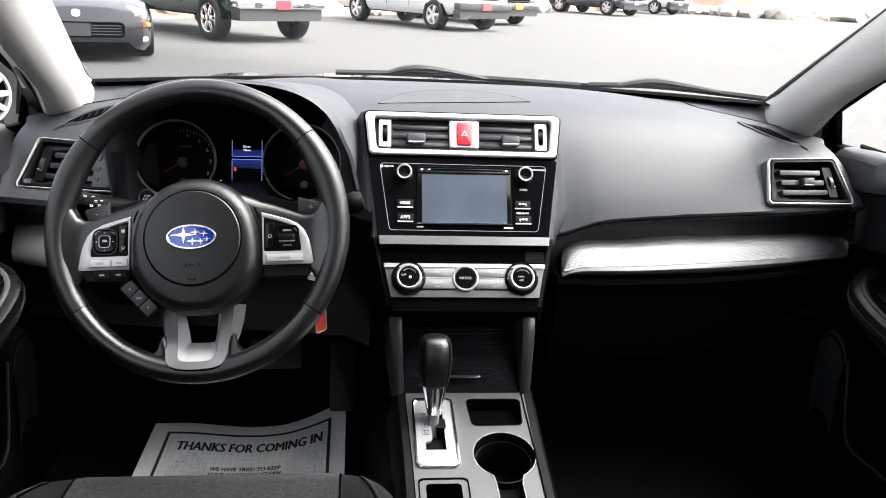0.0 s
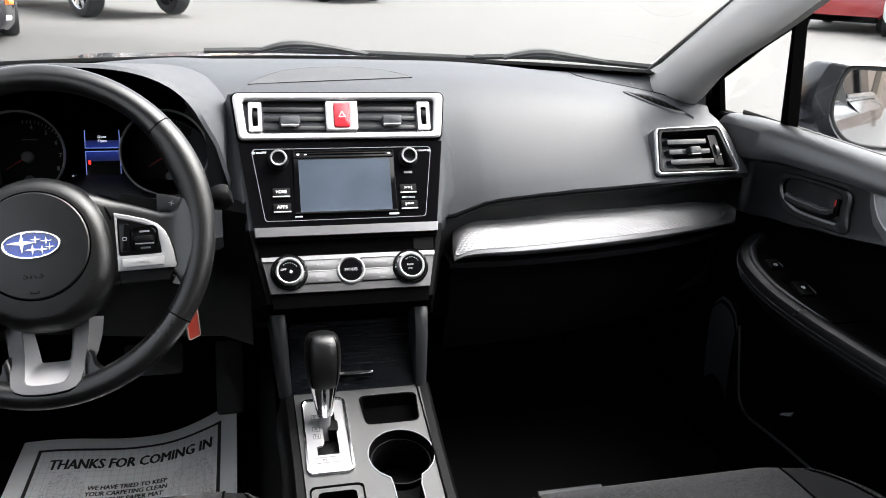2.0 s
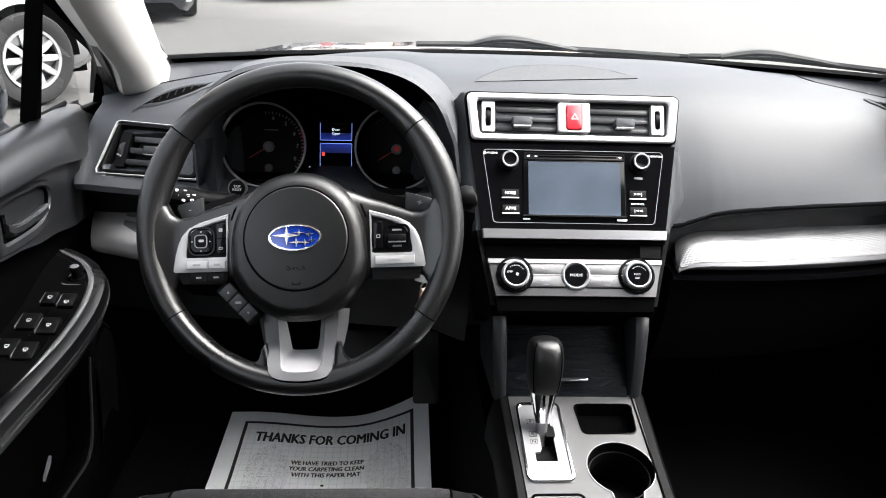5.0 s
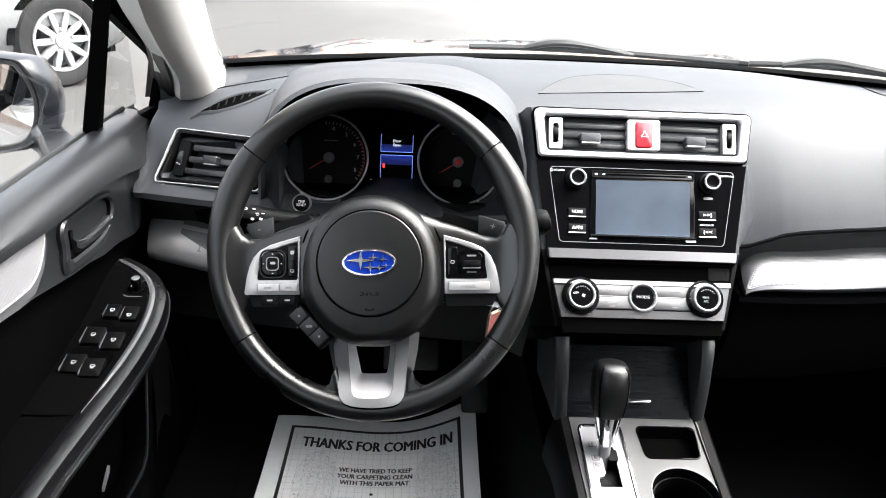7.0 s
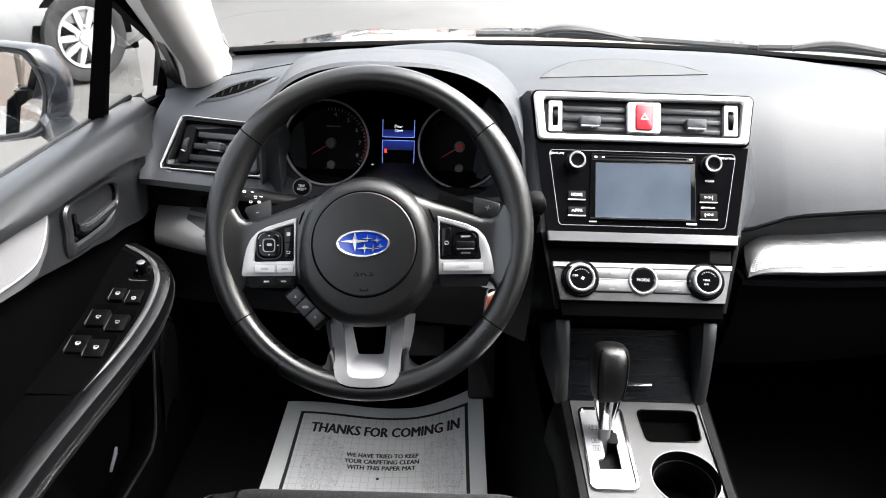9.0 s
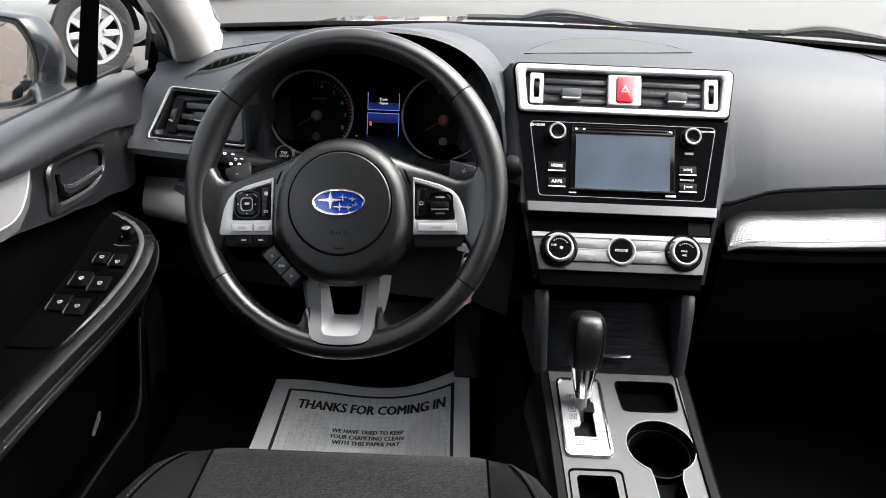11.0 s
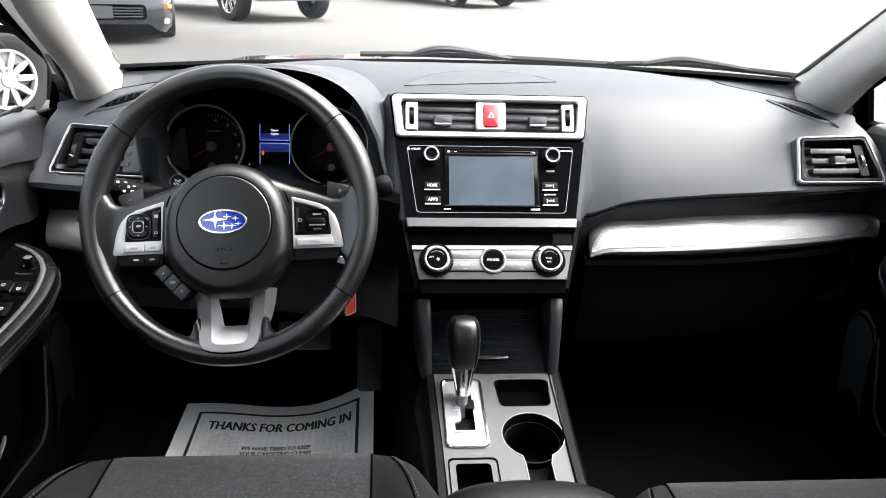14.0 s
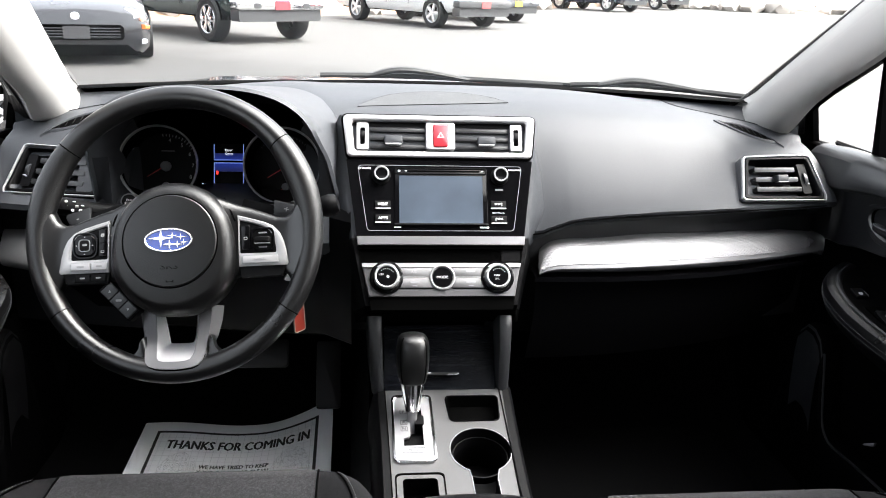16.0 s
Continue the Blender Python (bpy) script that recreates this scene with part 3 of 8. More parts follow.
part("print_bar", slab(rrect(0.004, 0.0020, 0.0004, 2), 0.003, 0.0042, on(STACK, 0.068, 0.1085)), WHITEPRINT, radio)
part("print_bar", slab(rrect(0.011, 0.0022, 0.0005, 2), 0.0, 0.0018, on(STACK, -0.070, 0.0165)), WHITEPRINT, radio)
part("print_bar", slab(rrect(0.015, 0.0030, 0.0010, 2), 0.0, 0.0018, on(STACK, 0.070, 0.0165)), WHITEPRINT, radio)
for sx in (-0.0955, 0.0965):
    kn = part("radio_knob", lathe([(0.0150, 0.0), (0.0146, 0.004), (0.0125, 0.0050), (0.0122, 0.015), (0.0112, 0.0165)], on(STACK, sx, 0.1010)), BLACK, radio, "black knob with chrome ring")
    part("knob_ring", lathe([(0.0118, 0.0150), (0.0120, 0.0172), (0.0108, 0.0180), (0.0092, 0.0175), (0.0092, 0.0160)], on(STACK, sx, 0.1010)), DARKSILVER, kn)
    part("knob_cap", lathe([(0.0092, 0.0165), (0.006, 0.0160), (0.0, 0.0158)], on(STACK, sx, 0.1010)), GLOSS, kn)
for body, sx, sy in (("HOME", -0.0935, 0.0525), ("APPS", -0.0930, 0.0298), (">>|", 0.0935, 0.0535), ("|<<", 0.0940, 0.0290)):
    kb = part("radio_button", slab(rrect(0.025, 0.0115, 0.001, 2), 0.0, 0.0032, on(STACK, sx, sy + 0.001), 0.0006), BLACK, radio)
    part("button_edge", slab(rrect(0.025, 0.0012, 0.0004, 2), 0.0, 0.0042, on(STACK, sx, sy - 0.0056)), WHITEPRINT, kb)
    text(body, 0.0066, on(STACK, sx, sy + 0.0012, 0.0036), WHITEPRINT, kb, bold=0.0001, width=0.0155 if len(body) == 4 else 0.012)
text("VOLUME", 0.0042, on(STACK, -0.1195, 0.1128, 0.0014), WHITEPRINT, radio, width=0.015)
part("power_mark", ring(ellipse(0.0020, 0.0020, 12), ellipse(0.0013, 0.0013, 12), 0.0, 0.0016, on(STACK, -0.1300, 0.1128)), WHITEPRINT, radio)
text("AUDIO/TUNE", 0.0038, on(STACK, 0.1215, 0.1120, 0.0014), WHITEPRINT, radio, width=0.022)
text("SEEK/TRACK", 0.0036, on(STACK, 0.0935, 0.0405, 0.0014), WHITEPRINT, radio, width=0.020)
part("print_bar", slab(rrect(0.013, 0.0034, 0.001, 2), 0.0, 0.0016, on(STACK, 0.0955, 0.0790)), GREYPRINT, radio)

# silver bar, open slot and climate panel
part("silver_bar", slab([(-0.1350, 0.0010), (-0.1335, -0.0125), (0.1335, -0.0125), (0.1350, 0.0010)], -0.012, 0.0075, STACK, 0.002), DARKSILVER, dash, "satin silver bar under the radio")
# slot's shaded inside put in as near-black sheets over the housing
part("slot_shade", slab([(-0.1330, -0.0135), (-0.1280, -0.0415), (0.1280, -0.0415), (0.1330, -0.0135)], -0.006, -0.0035, STACK), DEEP, dash)
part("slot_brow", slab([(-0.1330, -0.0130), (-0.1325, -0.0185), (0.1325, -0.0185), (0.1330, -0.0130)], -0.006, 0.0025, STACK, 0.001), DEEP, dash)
part("slot_face", slab(rrect(0.030, 0.018, 0.001, 2), -0.006, -0.0030, on(STACK, 0.112, -0.029)), BLACK, dash)
DIMPRINT = material("dim_print", (0.36, 0.36, 0.37), 0.6)
PANELGREY = material("satin_panel_grey", (0.070, 0.070, 0.073), 0.42, 0.4, bump=0.1, scale=900, vary=0.06, vary_scale=30)
CLIM = on(STACK, 0, -0.0685) @ pose(0, 0, 0, -6, 0, 0)
clim = part("climate_panel", slab([(-0.1265, 0.0240), (-0.1155, -0.0270), (0.1155, -0.0270), (0.1265, 0.0240)], -0.010, 0.004, CLIM, 0.0015), PANELGREY, dash, "satin grey heater panel with a silver edge")
part("upper_edge", slab([(-0.1265, 0.0262), (-0.1260, 0.0200), (0.1260, 0.0200), (0.1265, 0.0262)], -0.008, 0.0068, CLIM, 0.001), MIDSILVER, clim)
# near-black foot stands for the shade below the panel
part("panel_foot", slab([(-0.1155, -0.0262), (-0.1120, -0.0480), (0.1120, -0.0480), (0.1155, -0.0262)], -0.03, 0.000, CLIM), DEEP, clim)
for sx in (-0.0445, 0.0445):
    # highlight between the buttons, put in as a silver line
    part("button_highlight", slab(rrect(0.058, 0.0012, 0.0004, 2), 0.0, 0.0064, on(CLIM, sx, 0.0036)), SILVER, clim)
    part("button_gap", slab(rrect(0.060, 0.0010, 0.0004, 2), 0.0, 0.0046, on(CLIM, sx, -0.0148)), DEEP, clim)
    for sy, hh in ((0.0120, 0.0145), (-0.0055, 0.0165)):
        cb = part("climate_button", slab(rrect(0.058, hh, 0.0012, 2), 0.0, 0.0058, on(CLIM, sx, sy), 0.0008), PANELGREY, clim)
        if sy > 0 and sx < 0:
            text("A/C", 0.0055, on(CLIM, sx, sy, 0.0060), GREYPRINT, cb)
        else:
            part("print_bar", slab(rrect(0.015, 0.003, 0.0008, 2), 0.004, 0.0062, on(CLIM, sx + 0.001, sy + 0.001)), GREYPRINT, cb)
        if sy < 0:
            part("button_lamp", slab(rrect(0.008, 0.0013, 0.0005, 2), 0.004, 0.0062, on(CLIM, sx + 0.001, sy - 0.005)), GREYPRINT, cb)
for kx, r0 in ((-0.0880, 0.0265), (0.0, 0.0205), (0.0880, 0.0265)):
    k = on(CLIM, kx, 0.003, 0.004)
    big = r0 > 0.022
    bz = part("knob_surround", lathe([(r0, -0.004), (r0, 0.003), (r0 - 0.002, 0.0045), (r0 - 0.0035, 0.003), (r0 - 0.0045, -0.004)], k, 40), GLOSS if big else MIDSILVER, clim)
    if big:
        part("knob_groove", lathe([(r0 - 0.004, 0.0025), (r0 - 0.0065, 0.001), (r0 - 0.0068, 0.004)], k, 40), BLACK, bz)
        kb = part("climate_knob", lathe([(r0 - 0.0065, 0.0), (r0 - 0.0072, 0.012), (r0 - 0.0090, 0.0135), (r0 - 0.0105, 0.0125), (r0 - 0.0108, 0.011)], k, 40), MIDSILVER, clim, "black turning knob with chrome rim")
        part("knob_face", lathe([(r0 - 0.0100, 0.0115), (0.006, 0.0122), (0.0, 0.0122)], k, 32), GLOSS, kb)
        if kx < 0:
            text("OFF", 0.0046, on(k, -0.0085, 0.0022, 0.0124), DIMPRINT, kb)
            for a in range(4):
                part("fan_blade", slab(ellipse(0.0009, 0.0013, 8), 0.0122, 0.0126, on(k, 0.002, -0.001) @ pose(0, 0, 0, 0, 0, 90 * a + 20) @ Matrix.Translation((0, 0.0014, 0))), DIMPRINT, kb)
        else:
            text("MAX", 0.0044, on(k, -0.002, 0.0006, 0.0124), DIMPRINT, kb)
            text("A/C", 0.0044, on(k, -0.002, -0.0050, 0.0124), DIMPRINT, kb)
        for a in range(7):
            an = radians(130 - a * 16)
            part("scale_mark", slab(rrect(0.0012, 0.0014, 0.0004, 2), 0.0120, 0.0125, on(k, 0.0120 * math.cos(an), 0.0120 * math.sin(an))), DIMPRINT, kb)
    else:
        part("mode_button", lathe([(r0 - 0.0045, 0.0), (r0 - 0.0055, 0.0028), (0.0, 0.0034)], k, 32), GLOSS, bz)
        text("MODE", 0.0058, on(k, 0, 0, 0.0036), DIMPRINT, bz, width=0.018)

# ---- outer vents ----
SIDESLAT = material("dark_vent_slat", (0.013, 0.0135, 0.015), 0.38, bump=0.1, scale=900, vary=0.1)
BRIGHT = material("bright_satin_frame", (0.50, 0.50, 0.51), 0.30, 0.5, vary=0.02)
for s in (-1, 1):
    c0 = Vector((0.6325, 1.1865, 0.8928) if s > 0 else (-0.634, 1.208, 0.887))
    F = frame_at(c0, (1, 0.18 if s > 0 else -0.30, -0.03 * s), (-0.06 * s, 0.62, 0.78))
    O = [(s * x, y) for x, y in ((-0.073, 0.042), (0.059, 0.046), (0.065, 0.043), (0.067, 0.036), (0.0790, -0.038), (0.0760, -0.045), (-0.0930, -0.043), (-0.0980, -0.038), (-0.0775, 0.037))]
    I = [(x * 0.976, y * 0.957) for x, y in O]
    I2 = [(x * 0.86, y * 0.80) for x, y in O]
    ov = part("side_vent", ring(O, I, -0.02, 0.005, F, 0.0015), BRIGHT, dash, "vent with a thin bright frame")
    part("vent_lip", ring([(x * 0.95, y * 0.92) for x, y in O], I2, -0.03, 0.0040, F, 0.003), BLACK, ov)
    part("vent_gap", ring([(x * 1.02, y * 1.03) for x, y in O], O, -0.03 if s > 0 else -0.02, -0.001, F), DASH if s > 0 else DEEP, ov)
    part("vent_back", slab(I, -0.05, -0.045, F), DEEP, ov)
    for k, ty in enumerate((0.020, 0.001, -0.018)):
        part("slat", slab(rrect(0.086 + 0.005 * k, 0.0085, 0.0015, 2), -0.026, 0.0, F @ pose(-s * 0.012, ty - 0.002, -0.002, 12, 0, 0), 0.0012), SIDESLAT, ov)
    tb = F @ pose(-s * 0.008, -0.001, 0.0, 14, 0, 0)
    part("slat_tab", slab(rrect(0.024, 0.013, 0.003), -0.006, 0.010, tb, 0.003), BRACKET, ov)
    part("tab_edge", slab(rrect(0.021, 0.0014, 0.0005, 2), 0.0, 0.0095, on(tb, 0, -0.0064)), MIDSILVER, ov)
    part("wheel_plate", slab(rrect(0.018, 0.058, 0.002), -0.03, -0.002, on(F, s * 0.046, 0.0)), BLACK, ov)
    part("thumb_wheel", lathe([(0, -0.003), (0.0145, -0.003), (0.015, 0), (0.0145, 0.003), (0, 0.003)], on(F, s * 0.047, 0.0, -0.0115) @ pose(0, 0, 0, 0, 90, 0), 24), BRACKET, ov)
    part("wheel_line", slab(rrect(0.004, 0.0012, 0.0004, 2), -0.004, 0.0055, on(F, s * 0.047, -0.012)), DIMPRINT, ov)

    # demister vent on the top corner, following the pad
    def on_pad(u, v, h):
        x, y = 0.612 + 0.060 * u, 1.302 + v * 1.15 - 0.020 * u
        return (s * x, y, dash_z(x, y) + h)
    up_edge = [(1 - k / 10, 0.019 * (1 - abs(1 - k / 10 - 0.15) ** 2.2) if k else 0.0) for k in range(20)]
    leaf = [(u, max(v, 0.0)) for u, v in up_edge] + [(-1, 0.0)] + [(-1 + k / 10, -0.017 * (1 - abs(-1 + k / 10 + 0.25) ** 2.2)) for k in range(1, 20)]
    leaf = [(u, min(v, 0.0) if k > 20 else v) for k, (u, v) in enumerate(leaf)]
    lv_ = lambda f, h: [on_pad(u * f, v * f, h) for u, v in leaf]
    dv = part("demister_vent", loft([lv_(1.08, -0.002), lv_(1.06, 0.0025), lv_(0.98, 0.0040), lv_(0.90, 0.0030), lv_(0.88, -0.001)], closed=True), DASH, dash, "leaf-shaped demister vent")
    # black leaf just above the pad stands for the vent's shaded depth
    part("vent_shade_leaf", loft([lv_(0.90, 0.0012), lv_(0.45, 0.0012), lv_(0.02, 0.0012)], closed=True), DEEP, dv)
    for k in range(7):
        u0 = -0.60 + 0.20 * k
        deep = 0.0155 * (1 - abs(u0) ** 2.2)
        part("slat", loft([[on_pad(u0 + du, deep * (-0.15 + 0.95 * q / 6), h) for q in range(7)] for du, h in ((-0.022, 0.0013), (-0.018, 0.0022), (0.010, 0.0024), (0.014, 0.0013))]), BLACK, dv)

# ---- passenger's silver trim ----
TRIMSILVER = material("satin_trim_silver", (0.170, 0.170, 0.176), 0.36, 0.55, bump=0.05, scale=2500, vary=0.03, vary_scale=40)
PERF = weave("dotted_silver", (0.175, 0.175, 0.182), 520)


def trim_row(x):
    d_ = max(0.0, x - 0.17)
    y = 1.070 + 0.43 * d_ * d_
    zb = 0.751 - 0.028 * d_
    h = 0.003 + (1 - math.exp(-d_ / 0.014)) * (table(x, ((0.17, 0.038), (0.25, 0.041), (0.40, 0.049), (0.48, 0.0495), (0.55, 0.0478), (0.65, 0.043), (0.75, 0.034))))
    return y, zb, h


def trim_depth(x):
    """How far the strip reaches back; it shrinks to nothing at its two rounded ends."""
    return (1 - math.exp(-max(0.0, x - 0.1705) / 0.012)) * min(1.0, max(0.0, (0.7565 - x) / 0.02)) ** 0.5


def even(n, x0, x1):
    """Steps that lie closer together towards both ends."""
    return [lerp(x0, x1, (1 - math.cos(math.pi * k / n)) / 2) for k in range(n + 1)]


rows = []
STRIP_X = even(80, 0.1715, 0.7560)
for x in STRIP_X:
    y, zb, h = trim_row(x)
    g = trim_depth(x)
    rows.append([(x, y + dy * g, zb + h * q) for dy, q in ((0.10, 1.0), (0.045, 1.0), (0.034, 0.985), (0.026, 0.92), (0.016, 0.76), (0.007, 0.57), (0.001, 0.40), (-0.001, 0.32), (0.0, 0.26), (0.003, 0.19), (0.008, 0.11), (0.014, 0.04), (0.022, 0.0), (0.10, 0.0))])
st = part("silver_trim", loft(rows), TRIMSILVER, dash, "long satin silver strip across the passenger side")
rows = []
for x in [0.1735] + [q for q in STRIP_X if 0.1745 < q < 0.722] + [0.7240]:
    y, zb, h = trim_row(x)
    g = trim_depth(x)
    e = min(1.0, max(0.0, (x - 0.1733) / 0.006), max(0.02, (0.7245 - x) / 0.022)) ** 0.5
    low = lerp(0.92, 0.44, e)
    rows.append([(x, y + dy * g, zb + h * max(q, low) + up) for dy, q, up in ((0.046, 1.0, 0.0016), (0.034, 0.985, 0.0022), (0.026, 0.92, 0.0022), (0.016, 0.76, 0.0020), (0.007, 0.57, 0.0018), (0.0016, 0.44, 0.0014), (0.0036, 0.42, 0.0))])
part("dotted_inlay", loft(rows), PERF, st, "finely dotted silver inlay")
rows = []
for k in range(25):
    x = 0.165 + 0.575 * k / 24
    y, zb, h = trim_row(x)
    rows.append([(x, y + 0.05, zb - 0.003), (x, y + 0.004, zb - 0.004), (x, y + 0.003, zb - 0.012), (x, y + 0.03, zb - 0.017), (x, y + 0.07, zb - 0.018)])
part("trim_underlip", loft(rows), GLOSS, dash)
rows = []
for k in range(17):
    x = 0.175 + 0.55 * k / 16
    y = trim_row(x)[0] + 0.03
    rows.append([(x, y + 0.05, 0.742), (x, y + 0.004, 0.735), (x, y + 0.012, 0.65), (x, y + 0.05, 0.56), (x, y + 0.10, 0.535), (x, y + 0.4, 0.55)])
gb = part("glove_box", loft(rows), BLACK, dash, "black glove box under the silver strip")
part("latch", slab(rrect(0.012, 0.006, 0.002, 3), 0, 0.004, frame_at((0.354, 1.128, 0.686), (1, 0.1, 0), (0, -0.1, 1)), 0.001), BLACK, gb)

# driver's small silver end under the left vent
rows = []
for k in range(9):
    x = -0.742 + 0.20 * k / 8
    y = 1.13 + 0.085 * (-0.55 - x) / 0.192
    rows.append([tuple(v) for v in smooth_path([(x, y + 0.08, 0.778), (x, y + 0.048, 0.777), (x, y + 0.020, 0.765), (x, y, 0.736), (x, y + 0.004, 0.716), (x, y + 0.03, 0.708), (x, y + 0.09, 0.706)], 4)])
# brighter silver here makes up in colour for the strip's dim light
dt = part("silver_trim", loft(rows), BRIGHT, dash, "short satin silver strip by the driver's door")
rows = []
for k in range(6):
    x = -0.685 + 0.15 * k / 5
    y = 1.13 + 0.085 * (-0.55 - x) / 0.192
    e = (1 - k / 5) ** 2
    rows.append([(x, y + 0.047, 0.7785), (x, y + 0.0195, 0.7665), (x, y + 0.018 * e - 0.0006, 0.7385 + 0.0265 * e)])
part("dotted_inlay", loft(rows), PERF, dt)

# ---- driver's lower panel and column ----
rows = []
for k in range(13):
    x = -0.74 + 0.60 * k / 12
    y = table(x, ((-0.74, 1.25), (-0.55, 1.17), (-0.2, 1.12), (-0.13, 1.07)))
    rows.append([(x, y + 0.10, 0.86), (x, y + 0.012, 0.855), (x, y, 0.84), (x, y + 0.01, 0.765), (x, y + 0.02, 0.68), (x, y + 0.06, 0.60), (x, y + 0.14, 0.56), (x, y + 0.45, 0.57)])
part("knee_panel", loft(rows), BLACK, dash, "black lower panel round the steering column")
rows = []
for t, r in ((0.0, 0.060), (0.3, 0.062), (0.7, 0.066), (1.0, 0.075)):
    c = Vector((-0.362, lerp(0.90, 1.16, t), lerp(0.872, 0.80, t)))
    rows.append([(c.x + r * 1.05 * math.cos(a), c.y, c.z + r * 0.75 * math.sin(a)) for a in [2 * math.pi * q / 24 for q in range(24)]])
part("column_cover", loft(rows, closed=True, caps=True), BLACK, dash)

# ---- instrument hood and dials ----
def arch(t, cx, cz, w, h, foot):
    """A point of the hood's arch, t from 0 (left foot) to 1 (right foot)."""
    a = math.pi * (1 - t)
    e = 0.72
    x = cx + w * math.copysign(abs(math.cos(a)) ** e, math.cos(a))
    z = cz + h * abs(math.sin(a)) ** e
    return x, z if 0 < t < 1 else foot


N = 41
rows = []
for y, w, h, cz, foot in ((1.235, 0.160, 0.085, 0.918, 0.85), (1.10, 0.160, 0.112, 0.918, 0.85), (1.022, 0.163, 0.127, 0.922, 0.85), (1.015, 0.167, 0.132, 0.922, 0.85), (1.022, 0.172, 0.136, 0.922, 0.85), (1.07, 0.178, 0.134, 0.918, 0.85), (1.16, 0.188, 0.124, 0.914, 0.85), (1.26, 0.202, 0.115, 0.910, 0.86), (1.36, 0.220, 0.104, 0.908, 0.87), (1.45, 0.240, 0.0965, 0.906, 0.88), (1.55, 0.25, 0.080, 0.90, 0.88)):
    r = []
    for k in range(N):
        x, z = arch(k / (N - 1), -0.350, cz, w, h, foot)
        x += math.copysign({1.022: 0.024, 1.015: 0.024, 1.07: 0.012}.get(y, 0.0) * min(1.0, max(0.0, (0.975 - z) / 0.10)), x + 0.35)  # the legs spread towards the driver
        r.append((x, y + (0.11 * max(0, (0.99 - z) / 0.14) if y < 1.1 else 0), z))
    rows.append(r)
hood = part("instrument_hood", loft(rows[3:]), DASH, dash, "hooded arch over the instruments")
# crown of the hood's inside in near-zero black, cheeks in the pad's charcoal
part("hood_inside", loft([r[8:33] for r in rows[:4]]), DEEP, hood, "near-black inside of the hood")
for k0, k1 in ((0, 9), (32, 41)):
    part("hood_cheek", loft([r[k0:k1] for r in rows[:4]]), DASH, hood, "charcoal cheek beside the dial")
cl = part("instrument_panel", box(-0.52, -0.19, 1.250, 1.255, 0.83, 0.985), DEEP, dash, "black instrument panel with two dials and a small display")
# lower lip that carries the dials, with the start button's cheek
rows = []
for k in range(15):
    x = -0.545 + 0.37 * k / 14
    dip = 0.024 * (math.exp(-((x + 0.452) / 0.055) ** 2) + math.exp(-((x + 0.2535) / 0.055) ** 2))
    rows.append([(x, 1.250, 0.868 - dip), (x, 1.160, 0.873 - dip), (x, 1.130, 0.869 - dip), (x, 1.105, 0.845), (x, 1.090, 0.80), (x, 1.12, 0.77)])
part("dial_lip", loft(rows), DASH, cl)
BLUELINE = glowing("pale_blue_line", (0.20, 0.30, 0.75), 0.14)
REDGLOW = glowing("red_glow", (0.9, 0.03, 0.02), 0.25)
WHITELAMP = glowing("white_display_text", (0.85, 0.88, 0.95), 0.15)
DIMNUM = material("dim_dial_print", (0.60, 0.60, 0.61), 0.6)
REDPRINT = material("red_dial_print", (0.60, 0.025, 0.02), 0.5)
DIALFACE = material("dark_dial_face", (0.0050, 0.0050, 0.0055), 0.6, vary=0.2, vary_scale=40, spec=0.15)
CREC = radians(17)
